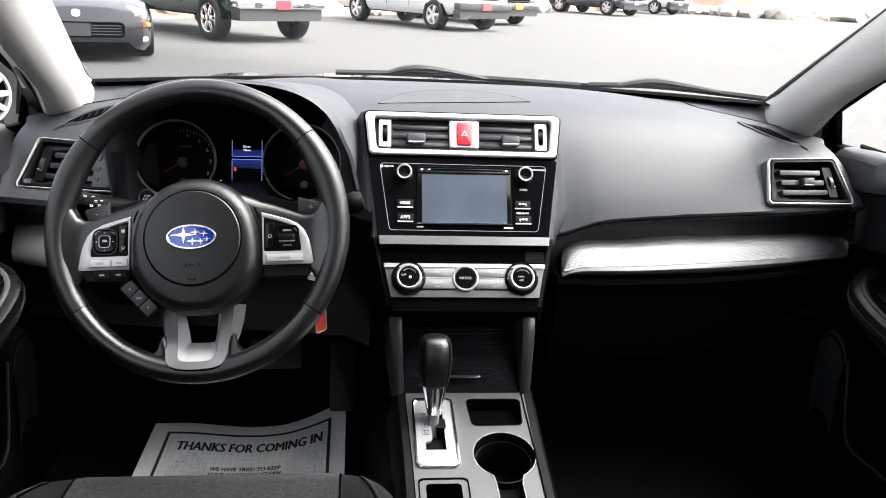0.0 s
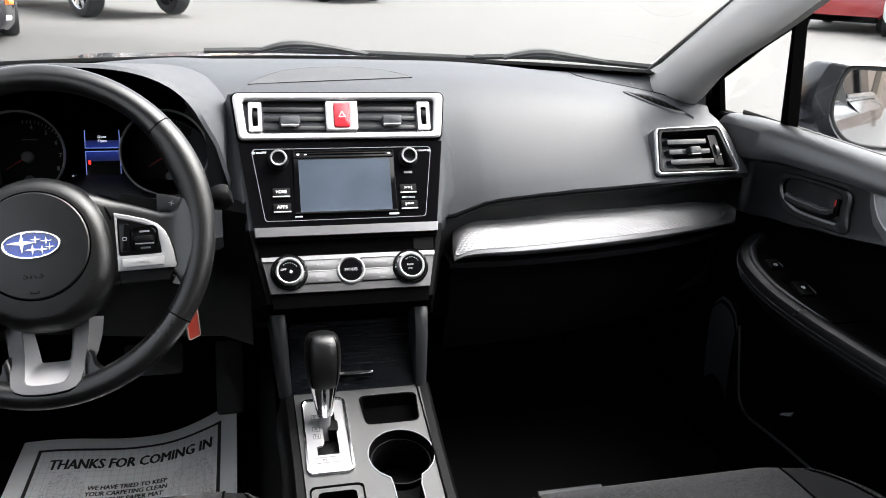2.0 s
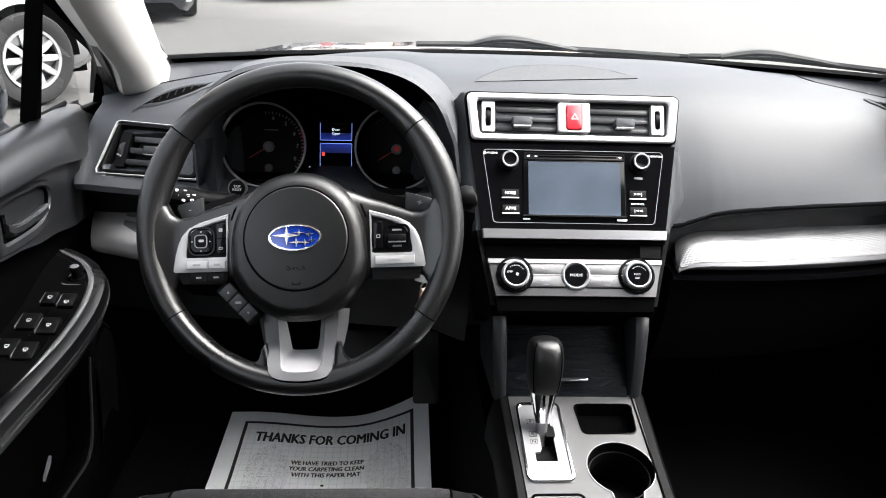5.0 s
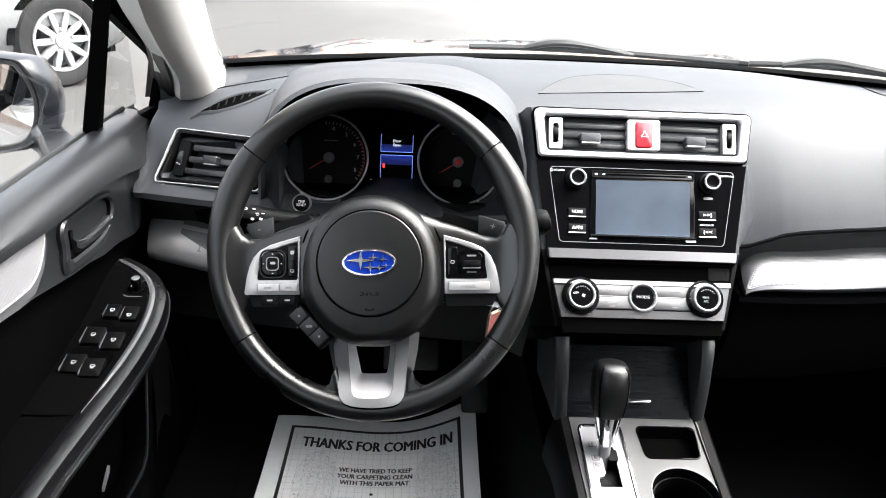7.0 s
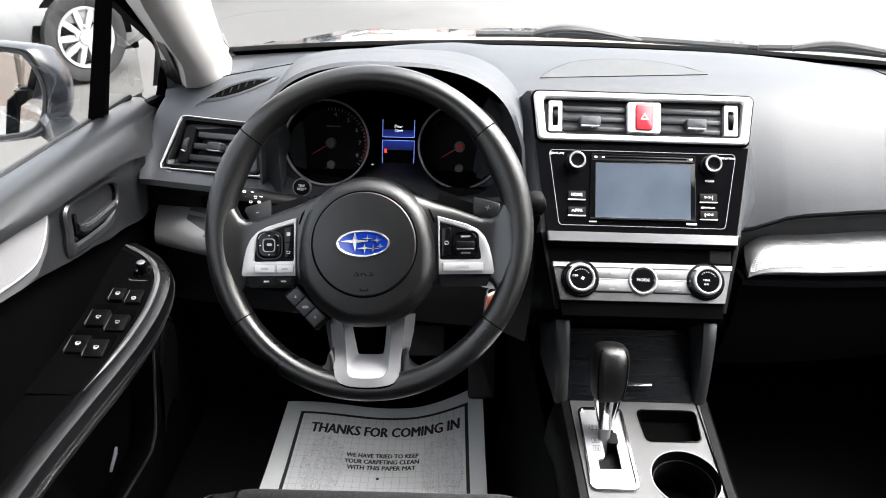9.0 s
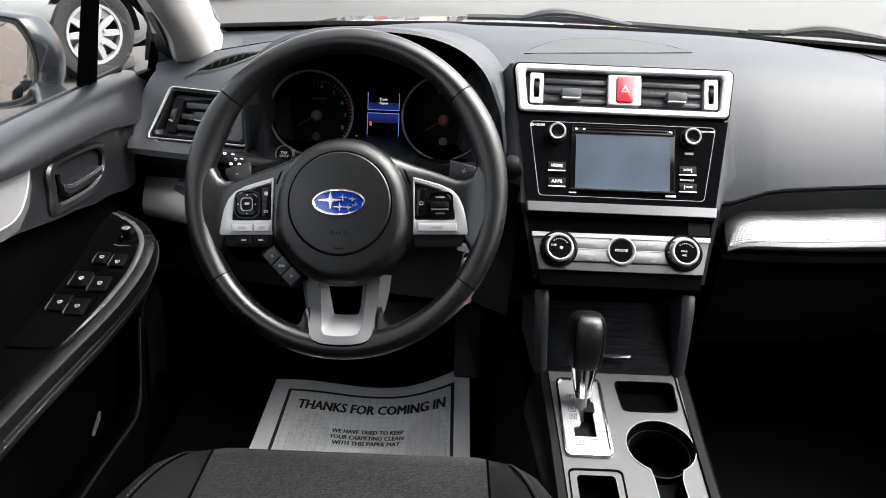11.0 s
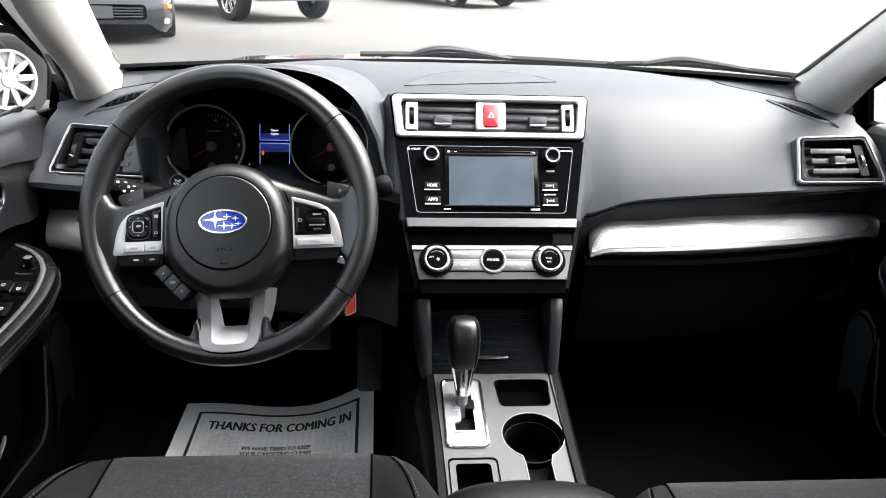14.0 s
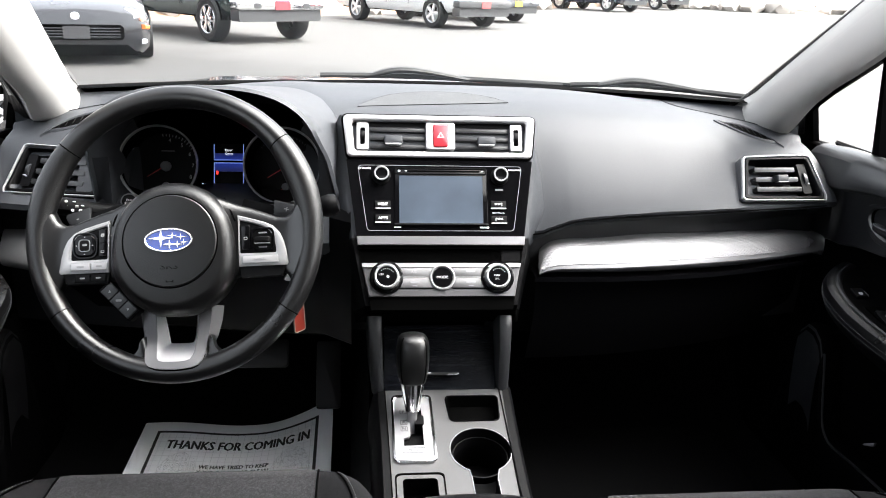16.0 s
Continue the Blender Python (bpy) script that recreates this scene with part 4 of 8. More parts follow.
for side, dx in (("left", -0.452), ("right", -0.2535)):
    M = frame_at((dx, 1.160, 0.912), (1, 0, 0), (0, math.sin(CREC), math.cos(CREC)))
    dial = part("dial", lathe([(0.0555, -0.062), (0.0585, -0.03), (0.0615, 0.0)], M, 56), DEEP, cl, "round dial sunk in a deep black tube")
    part("dial_rim", lathe([(0.0605, -0.006), (0.0612, 0.002), (0.0628, 0.003), (0.0638, -0.004)], M, 56), SILVER, dial, "thin satin silver ring")
    # grey cheek that runs from the ring out to the hood's leg
    a0, a1 = (118, 292) if side == "left" else (-112, 62)
    arc = [radians(lerp(a0, a1, q / 24)) for q in range(25)]
    part("dial_cheek", loft([[tuple(M @ Vector((r * math.cos(a), r * math.sin(a), z))) for a in arc] for r, z in ((0.0632, -0.012), (0.0637, -0.0015), (0.068, 0.0), (0.076, -0.001), (0.088, -0.006), (0.104, -0.016))]), DASH, dial, "charcoal cheek round the dial")
    F = on(M, 0, 0, -0.060)
    part("dial_face", lathe([(0.056, 0.0), (0.0, 0.0)], F, 48), DIALFACE, dial)
    part("hub_cap", lathe([(0.0085, 0.0), (0.008, 0.010), (0.006, 0.012), (0, 0.0125)], F, 24), GREYPRINT, dial)
    part("needle", slab([(-0.001, 0.0), (-0.0004, 0.034), (0.0004, 0.034), (0.001, 0.0)], 0.009, 0.0105, F @ pose(0, 0, 0, 0, 0, 122)), REDPRINT, dial)
    part("small_hub", lathe([(0.0065, 0.0), (0.006, 0.006), (0, 0.007)], on(F, 0, -0.033), 20), GREYPRINT, dial)
    part("small_needle", slab([(-0.0007, 0.0), (-0.0003, 0.016), (0.0003, 0.016), (0.0007, 0.0)], 0.004, 0.005, on(F, 0, -0.033) @ pose(0, 0, 0, 0, 0, 130)), REDPRINT, dial)
    if side == "left":
        for num, an in (("4", 82), ("5", 54), ("6", 28), ("7", 2), ("8", -24)):
            text(num, 0.0088, on(F, 0.044 * math.cos(radians(an)), 0.044 * math.sin(radians(an)), 0.001), DIMNUM, dial, name="numeral")
        for q in range(23):
            an = radians(96 - q * 6)
            part("tick", slab(rrect(0.0008, 0.0035 if q % 2 else 0.005, 0.0002, 1), 0.0, 0.001, F @ pose(0, 0, 0, 0, 0, math.degrees(an) - 90) @ Matrix.Translation((0, 0.0525, 0))), DIMNUM, dial)
        part("red_zone", ring([(0.0552 * math.cos(radians(a)), 0.0552 * math.sin(radians(a))) for a in range(-30, 31, 6)] + [(0.0530 * math.cos(radians(a)), 0.0530 * math.sin(radians(a))) for a in range(30, -31, -6)],
                              [(0.0545 * math.cos(radians(a)), 0.0545 * math.sin(radians(a))) for a in range(-30, 31, 6)] + [(0.0535 * math.cos(radians(a)), 0.0535 * math.sin(radians(a))) for a in range(30, -31, -6)], 0, 0.0012, F), REDPRINT, dial)
        part("print_bar", slab(rrect(0.022, 0.0018, 0.0004, 1), 0, 0.001, on(F, 0.003, 0.026)), GREYPRINT, dial)
        # gauge's red mark, made to glow though it is no lamp
        part("gauge_mark", slab(rrect(0.0045, 0.0030, 0.0008, 2), 0, 0.001, on(F, 0.015, -0.042)), REDGLOW, dial, "small red gauge mark, made to glow")
    else:
        for num, an in (("140", -18), ("60", 100)):
            text(num, 0.0066, on(F, 0.044 * math.cos(radians(an)), 0.044 * math.sin(radians(an)), 0.001), DIMNUM, dial, name="numeral")
        for q in range(30):
            an = 140 - q * 6
            part("tick", slab(rrect(0.0007, 0.003, 0.0002, 1), 0.0, 0.001, F @ pose(0, 0, 0, 0, 0, an - 90) @ Matrix.Translation((0, 0.0525, 0))), GREYPRINT, dial)
        part("red_hub", lathe([(0.0050, 0.012), (0.004, 0.0128), (0, 0.0130)], F, 20), REDPRINT, dial)
        for num, an in (("80", 66), ("100", 38), ("120", 10)):
            text(num, 0.0056, on(F, 0.043 * math.cos(radians(an)), 0.043 * math.sin(radians(an)), 0.001), GREYPRINT, dial, name="numeral")
    for q in range(11):
        an = -150 + q * 12
        part("tick", slab(rrect(0.0006, 0.0028, 0.0002, 1), 0.0, 0.001, on(F, 0, -0.033) @ pose(0, 0, 0, 0, 0, an - 90) @ Matrix.Translation((0, 0.0165, 0))), DIMNUM, dial)
L = frame_at((-0.3485, 1.220, 0.900), (1, 0, 0), (0, 0.29, 0.957))
for sy, hh in ((0.0195, 0.027), (-0.0165, 0.035)):
    dsp = part("display", slab(rrect(0.049, hh, 0.0005, 1), -0.003, 0.0, on(L, 0, sy)), GLOSS, cl, "small colour display showing text on dark blue")
    top = sy > 0
    for b in range(5):
        hgt = hh * 0.42 / 5
        yy = sy + (-hh / 2 + hgt * (b + 0.5) if top else hh / 2 - hgt * (b + 0.5))
        bl = glowing("display_blue", (0.008, 0.022, 0.22), 0.10 * (1 - b / 5))
        part("blue_glow", slab(rrect(0.047, hgt, 0.0002, 1), 0.0, 0.0006, on(L, 0, yy)), bl, dsp)
    part("frame_line", slab(rrect(0.049, 0.0008, 0.0002, 1), 0.0, 0.001, on(L, 0, sy + (-hh / 2 if top else hh / 2))), BLUELINE, dsp)
    for sx in (-1, 1):
        part("frame_line", slab(rrect(0.0007, hh, 0.0002, 1), 0.0, 0.001, on(L, sx * 0.0245, sy)), BLUELINE, dsp)
    if top:
        text("Door", 0.0056, on(L, 0, sy + 0.0030, 0.001), WHITELAMP, dsp)
        text("Open", 0.0056, on(L, 0, sy - 0.0030, 0.001), WHITELAMP, dsp)
    else:
        part("door_mark", slab(rrect(0.0036, 0.0065, 0.001, 2), 0.0, 0.001, on(L, -0.0195, sy + 0.001)), REDGLOW, dsp)
part("trip_stem", lathe([(0.0035, 0), (0.0032, 0.012), (0.0015, 0.014), (0, 0.0142)], frame_at((-0.385, 1.19, 0.872), (1, 0, 0), (0, 0.2, 1)), 16), CHROME, cl)

# start button, stalks, paddles' neighbours, hanging key tag
sb = part("trip_button", lathe([(0.0128, -0.006), (0.0128, 0.003), (0.0118, 0.0045), (0.0110, 0.003)], frame_at((-0.474, 1.066, 0.874), (1, 0, 0), (0, 0.25, 0.97)), 32), DARKSILVER, dash, "round black trip reset button")
part("button_face", lathe([(0.0112, 0.002), (0.006, 0.004), (0, 0.0042)], frame_at((-0.474, 1.066, 0.874), (1, 0, 0), (0, 0.25, 0.97)), 28), BLACK, sb)
for q in (0.0023, -0.0023):
    text("TRIP" if q > 0 else "RESET", 0.0048, on(frame_at((-0.474, 1.066, 0.874), (1, 0, 0), (0, 0.25, 0.97)), 0, q, 0.0046), WHITEPRINT, sb)
sl = part("indicator_stalk", tube(smooth_path([(-0.40, 1.00, 0.872), (-0.45, 0.985, 0.880), (-0.50, 0.972, 0.889), (-0.545, 0.962, 0.897)], 4), [0.010] * 5 + [0.013] * 4 + [0.0155, 0.016, 0.016, 0.014], 12, flat=0.8), BLACK, dash, "black stalk with white light symbols")
S2 = frame_at((-0.518, 0.957, 0.897), (1, 0.25, -0.18), (0.1, 0.45, 0.9))
for bx, by, kind_ in ((-0.010, 0.006, 0), (0.000, 0.0065, 1), (-0.006, 0.000, 1), (0.004, 0.0005, 0), (0.011, 0.002, 1), (-0.001, -0.006, 0), (0.009, -0.005, 0)):
    shape = slab(rrect(0.0040, 0.0013, 0.0005, 2), 0.001, 0.0035, on(S2, bx, by)) if kind_ else ring(rrect(0.0040, 0.0030, 0.0010, 2), rrect(0.0024, 0.0014, 0.0006, 2), 0.001, 0.0035, on(S2, bx, by))
    part("symbol_bar", shape, WHITEPRINT, sl)
sr = part("wiper_stalk", tube(smooth_path([(-0.32, 1.00, 0.878), (-0.26, 0.97, 0.890), (-0.21, 0.948, 0.902), (-0.180, 0.938, 0.906)], 4), 0.009, 10, flat=0.8), BLACK, dash)
part("stalk_knob", lathe([(0.0, -0.020), (0.010, -0.018), (0.0150, -0.006), (0.0158, 0.004), (0.012, 0.012), (0, 0.0145)], frame_at((-0.168, 0.933, 0.908), (0, 1, 0), (-0.3, 0, 1)) @ pose(0, 0, 0, 0, 0, 0), 20), BLACK, sr)
tag = thing("key_tag", (-0.2147, 0.940, 0.75), "orange-red plastic tag hanging from the ignition key", "key tag")
ORANGE = material("orange_tag_plastic", (0.27, 0.020, 0.007), 0.35, vary=0.15, vary_scale=80)
T = frame_at((-0.2147, 0.940, 0.748), (1, 0.55, 0.25), (-0.03, -0.42, 0.90))
part("tag_body", slab(rrect(0.017, 0.092, 0.004), -0.0015, 0.0015, T), ORANGE, tag)
part("tag_edge", ring(rrect(0.0175, 0.0925, 0.004), rrect(0.0155, 0.0900, 0.003), -0.0018, 0.0022, T), material("pale_tag_edge", (0.32, 0.24, 0.20), 0.4), tag)
part("key_ring", tube([(0.008 * math.cos(a), 0.052 + 0.008 * math.sin(a), 0) for a in [2 * math.pi * q / 16 for q in range(16)]], 0.0011, 6, T, loop=True), DARKSILVER, tag)
part("key", slab(rrect(0.010, 0.030, 0.003), -0.001, 0.001, on(T, -0.004, 0.066) @ pose(0, 0, 0, 0, 0, 50)), DARKSILVER, tag)
part("ignition_barrel", tube([(-0.315, 0.985, 0.835), (-0.265, 0.955, 0.826), (-0.243, 0.940, 0.822)], [0.020, 0.019, 0.016], 16), BLACK, dash)
# pedals
for px, w, y, z in ((-0.315, 0.10, 1.30, 0.50), (-0.19, 0.05, 1.36, 0.42)):
    pd = thing("pedal", (px, y, z), "black rubber-faced pedal on its arm", "pedal", group="pedals")
    P = frame_at((px, y, z), (1, 0, 0), (0, 0.6, 0.8))
    part("pad", slab(rrect(w, 0.055 if w > 0.06 else 0.14, 0.006), 0, 0.012, P, 0.003), RUBBER, pd)
    part("arm", tube([(px, y + 0.012, z), (px, y + 0.12, z + 0.08), (px, y + 0.15, z + 0.3)], 0.008, 8), BLACK, pd)

# seam of the side cover at each end of the pad's top
for s in (-1, 1):
    part("pad_seam", tube([(s * x, y, dash_z(x, y) + 0.0004) for x, y in ((0.505, 1.52), (0.508, 1.47), (0.515, 1.43), (0.535, 1.40), (0.58, 1.385), (0.64, 1.375), (0.70, 1.36))], 0.0010, 5), DEEP, dash)

# ---------- steering wheel: local x right, y up the wheel, z to the driver ----------
WREC, WYAW = radians(25.4), -5.1
WC = (-0.3693, 0.880, 0.8873)
WHEEL = pose(*WC, 0, 0, WYAW) @ frame_at((0, 0, 0), (1, 0, 0), (0, math.sin(WREC), math.cos(WREC))) @ pose(0, 0, 0, 0, 0, 4.3)
HUB = on(WHEEL, 0, -0.0065, -0.005)
wheel = thing("steering_wheel", WC, "black leather three-spoke steering wheel with silver inserts", "steering wheel")
SEAMS = (39, 141, 214, 324)
RIMX, RIMA, RIMB, RIMZ = 0.0, 0.1801, 0.1840, -0.0124


def rim_point(deg, out=0.0, up=0.0):
    """A point by the rim's centre line: out from the wheel's middle, up towards the driver."""
    a = radians(deg)
    return Vector((RIMX + (RIMA + out) * math.cos(a), (RIMB + out) * math.sin(a), RIMZ + up))


def rim_section(deg, n=18):
    """The rim's cross-section: fuller towards the spokes, with a thumb rest on the inner side."""
    d = deg % 360
    swell = math.exp(-((d - 22) / 17) ** 2) + math.exp(-((d - 158) / 17) ** 2)
    r = 0.0150 + 0.0012 * swell
    ring_ = []
    for k in range(n):
        b = 2 * math.pi * k / n
        inner = max(0.0, -math.cos(b))
        ring_.append(tuple(rim_point(deg, r * math.cos(b) - 0.0050 * swell * inner ** 2, r * 1.06 * math.sin(b))))
    return ring_


LEATHER2 = material("smooth_black_leather", (0.0030, 0.0030, 0.0033), 0.30, bump=0.22, scale=900, vary=0.25, vary_scale=14, spec=0.55)
WHEELPRINT = material("soft_white_print", (0.20, 0.20, 0.205), 0.6)
PLATESILVER = material("satin_plate_silver", (0.27, 0.27, 0.275), 0.42, 0.4, bump=0.05, scale=2500, vary=0.04, vary_scale=40)
FORKSILVER = material("dark_satin_silver", (0.125, 0.125, 0.13), 0.38, 0.6, vary=0.05, vary_scale=30)
HUBSKIN = material("grained_hub_plastic", (0.0020, 0.0020, 0.0022), 0.34, bump=0.45, scale=1100, vary=0.12, vary_scale=11, spec=0.42)
for k in range(4):
    a0, a1 = SEAMS[k], SEAMS[(k + 1) % 4] + (360 if k == 3 else 0)
    n_ = int((a1 - a0) / 3)
    bm = loft([rim_section(lerp(a0 + 0.25, a1 - 0.25, q / n_)) for q in range(n_ + 1)], closed=True, caps=True)
    bm.transform(WHEEL)
    part("rim", bm, LEATHER if k in (1, 3) else LEATHER2, wheel)
    part("rim_seam", tube([Vector(p).lerp(rim_point(a0), 0.035) for p in rim_section(a0)], 0.0009, 5, WHEEL, loop=True), DEEP, wheel)


def blob(outline, levels, m):
    """A cushion: the outline, shrunk level by level: (share, z)."""
    c = Vector((sum(p[0] for p in outline) / len(outline), sum(p[1] for p in outline) / len(outline)))
    rows_ = [[(c.x + (x - c.x) * f, c.y + (y - c.y) * f, z) for x, y in outline] for f, z in levels]
    b = loft(rows_, closed=True, caps=True)
    b.transform(m)
    return b


def rounded(pts, steps=4):
    return [tuple(v[:2]) for v in smooth_path([(x, y, 0) for x, y in pts], steps, loop=True)]


# hub shell: a broad crown over the airbag cover, drawn in towards the lower fork
half = ((0.0, 0.0715), (0.022, 0.0685), (0.042, 0.0600), (0.058, 0.0470), (0.070, 0.0300), (0.078, 0.0080), (0.0815, -0.0200), (0.0800, -0.0450), (0.0740, -0.0620), (0.0600, -0.0810), (0.0450, -0.0930), (0.0230, -0.1040), (0.0, -0.1060))
hubline = rounded(list(half) + [(-x, y) for x, y in half[-2:0:-1]], 4)
part("hub", blob(hubline, ((0.90, -0.048), (0.99, -0.030), (1.0, -0.010), (0.992, -0.001), (0.965, 0.0070), (0.92, 0.0125), (0.86, 0.0160), (0.80, 0.0180)), HUB), HUBSKIN, wheel, "smooth black plastic hub cover")
PAD = on(HUB, 0, -0.0090, 0.0055)
pad = part("airbag_pad", lathe([(0.0602, 0.0105), (0.0600, 0.0136), (0.0588, 0.0147), (0.048, 0.0160), (0.028, 0.0174), (0.0, 0.0180)], PAD, 64), HUBSKIN, wheel, "round grained airbag cover")
part("pad_gap", lathe([(0.0622, 0.0110), (0.0618, 0.0128), (0.0602, 0.0129), (0.0602, 0.011)], PAD, 64), DEEP, wheel)
for s in (-1, 1):
    part("hub_seam", tube([(s * x, y, z) for x, y, z in ((0.079, -0.050, -0.006), (0.060, -0.067, 0.0075), (0.040, -0.080, 0.0105), (0.036, -0.094, 0.004))], 0.0007, 5, HUB), DEEP, wheel)
    part("shoulder_step", tube([(s * x, y, z) for x, y, z in ((0.0635, 0.0500, -0.012), (0.0685, 0.0400, -0.002), (0.0760, 0.0270, 0.0012), (0.0800, 0.0160, 0.0005))], 0.0012, 5, HUB), DEEP, wheel)
E_ = on(PAD, 0.0, 0.0005, 0.0168)
BADGE = material("blue_badge_enamel", (0.004, 0.022, 0.20), 0.10, coat=1.0, vary=0.5, vary_scale=70)
badge = part("badge", slab(ellipse(0.0292, 0.0140), 0, 0.0020, E_), BADGE, wheel, "oval blue enamel badge with chrome edge")
part("badge_edge", ring(ellipse(0.0312, 0.0158), ellipse(0.0284, 0.0134), -0.002, 0.0034, E_, 0.0008), CHROME, badge)
for bx, by, r in ((-0.0095, 0.0025, 0.0098), (0.0050, 0.0055, 0.0040), (0.0160, 0.0035, 0.0040), (0.0015, -0.0055, 0.0052), (0.0115, -0.0060, 0.0042), (0.0195, -0.0035, 0.0034)):
    star = []
    for q in range(8):
        rr = r * 1.2 if q % 2 == 0 else r * 0.30
        star.append((rr * math.cos(math.pi * q / 4) * (1.40 if q % 4 == 0 else 1), rr * math.sin(math.pi * q / 4)))
    part("badge_mark", slab(star, 0.001, 0.0028, on(E_, bx, by)), CHROME, badge)
text("SRS", 0.0100, on(PAD, 0, -0.0340, 0.0168), BLACK, wheel, "embossed_word", width=0.022)
text("AIRBAG", 0.0075, on(PAD, 0, -0.0415, 0.0160), BLACK, wheel, "embossed_word", width=0.025)
part("embossed_mark", ring(rrect(0.010, 0.006, 0.001, 2), rrect(0.007, 0.0035, 0.001, 2), 0.010, 0.0156, on(PAD, 0, -0.0510)), BLACK, wheel)

# side spokes: leather arms that flare into the rim above and below
ARM = ((0.052, 0.0520, -0.0760, 0.0080, -0.036), (0.066, 0.0465, -0.0640, 0.0045, -0.034), (0.082, 0.0400, -0.0560, 0.0000, -0.032), (0.100, 0.0345, -0.0520, -0.0022, -0.030), (0.120, 0.0270, -0.0505, -0.0024, -0.028), (0.134, 0.0215, -0.0510, -0.0024, -0.027), (0.146, 0.0210, -0.0560, -0.0020, -0.026), (0.154, 0.0270, -0.0720, -0.0005, -0.025), (0.160, 0.0400, -0.0900, 0.0016, -0.024), (0.166, 0.0530, -0.1030, 0.0040, -0.023), (0.173, 0.0600, -0.1060, 0.0055, -0.022), (0.179, 0.0600, -0.1040, 0.0050, -0.020))


def arm_ring(x, top, low, zf, zb, n=32):
    """One section of an arm: a rounded bar with a crisp upper ridge."""
    cy, hy, cz, hz_ = (top + low) / 2, (top - low) / 2, (zf + zb) / 2, (zf - zb) / 2
    out = []
    for k in range(n):
        a = 2 * math.pi * k / n
        c_, s_ = math.cos(a), math.sin(a)
        out.append((x, cy + hy * math.copysign(abs(s_) ** 0.45, s_), cz + hz_ * math.copysign(abs(c_) ** 0.45, c_)))
    return out


for s in (-1, 1):
    rows = []
    for a in ARM:
        sec = []
        for x, y, z in arm_ring(*a):
            far = math.hypot(x / RIMA, (y - 0.0065) / RIMB)
            g_ = min(1.0, 0.995 / far) if far > 0 else 1.0
            sec.append((s * x * g_, (y - 0.0065) * g_ + 0.0065, z))
        rows.append(sec)
    bm = loft(rows, closed=True, caps=True)
    bm.transform(HUB)
    part("spoke", bm, LEATHER2, wheel, "leather-covered side spoke")
    pl = [(0.0835, 0.0235), (0.100, 0.0190), (0.118, 0.0135), (0.1300, 0.0075), (0.1380, -0.001), (0.1430, -0.012), (0.1460, -0.024), (0.1488, -0.0420), (0.1472, -0.0445), (0.0845, -0.0445)]
    hole = [(0.0862, 0.0165), (0.103, 0.0120), (0.1185, 0.0065), (0.1262, 0.0005), (0.1308, -0.008), (0.1333, -0.020), (0.1336, -0.0262), (0.1322, -0.0275), (0.0880, -0.0275), (0.0862, -0.0260)]
    pl, hole = ([(s * x, y) for x, y in (q[::-1] if s > 0 else q)] for q in (pl, hole))
    plate = part("spoke_plate", ring(pl, hole, -0.006, 0.0025, HUB, 0.0012), PLATESILVER, wheel, "satin silver switch surround")
    part("switch_field", slab(hole, -0.006, 0.0004, HUB), BLACK, plate)
    part("under_plate", slab([(s * x, y) for x, y in ((0.083, -0.0440), (0.146, -0.0440), (0.140, -0.0585), (0.086, -0.0590))], -0.014, -0.0008, HUB, 0.002), BLACK, plate)
    if s < 0:
        R_ = on(HUB, -0.1150, -0.0085)
        part("rocker_ring", ring(rrect(0.0325, 0.0345, 0.010, 5), rrect(0.0270, 0.0290, 0.0085, 5), -0.002, 0.0030, R_, 0.001), GLOSS, plate)
        part("rocker", slab(rrect(0.0265, 0.0285, 0.008, 5), -0.001, 0.0042, R_, 0.002), GLOSS, plate, "black four-way switch")
        part("rocker_core", ring(rrect(0.0150, 0.0160, 0.004, 3), rrect(0.0128, 0.0138, 0.0035, 3), 0.003, 0.0056, R_, 0.0006), DARKSILVER, plate)
        part("rocker_cap", slab(rrect(0.0128, 0.0138, 0.0035, 3), 0.003, 0.0050, R_, 0.001), BLACK, plate)
        part("print_bar", slab(rrect(0.0060, 0.0030, 0.001, 2), 0.004, 0.0053, on(R_, 0.0005, 0.0008)), WHEELPRINT, plate)
        for dx, dy in ((0, 0.0112), (0, -0.0112), (0.0104, 0), (-0.0104, 0)):
            part("print_bar", slab(rrect(0.0018, 0.0014, 0.0004, 1), 0.003, 0.0045, on(R_, dx, dy)), WHEELPRINT, plate)
        part("side_button", slab(rrect(0.0098, 0.036, 0.0015, 3), -0.002, 0.0030, on(HUB, -0.0922, -0.0055), 0.001), GLOSS, plate)
        part("button_split", slab(rrect(0.0098, 0.0007, 0.0002, 1), -0.002, 0.0032, on(HUB, -0.0922, -0.0055)), DEEP, plate)
        part("print_bar", slab(rrect(0.0044, 0.0044, 0.0006, 2), 0.002, 0.0033, on(HUB, -0.0922, 0.0045)), WHEELPRINT, plate)
        part("print_bar", ring(rrect(0.0044, 0.0034, 0.0006, 2), rrect(0.0030, 0.0020, 0.0004, 2), 0.002, 0.0033, on(HUB, -0.0922, -0.0170)), WHEELPRINT, plate)
        for bx, bw in ((-0.1205, 0.0255), (-0.0965, 0.0205)):
            part("button_gap", slab(rrect(bw + 0.0010, 0.0105, 0.0014, 2), -0.002, 0.0028, on(HUB, bx, -0.0362)), GREYPRINT, plate)
            sbn = part("source_button", slab(rrect(bw, 0.0095, 0.001, 2), -0.002, 0.0042, on(HUB, bx, -0.0362), 0.0010), PLATESILVER, plate)
            part("print_bar", slab(rrect(bw * 0.36, 0.0024, 0.0005, 2), 0.003, 0.0045, on(HUB, bx, -0.0362)), GREYPRINT, sbn)
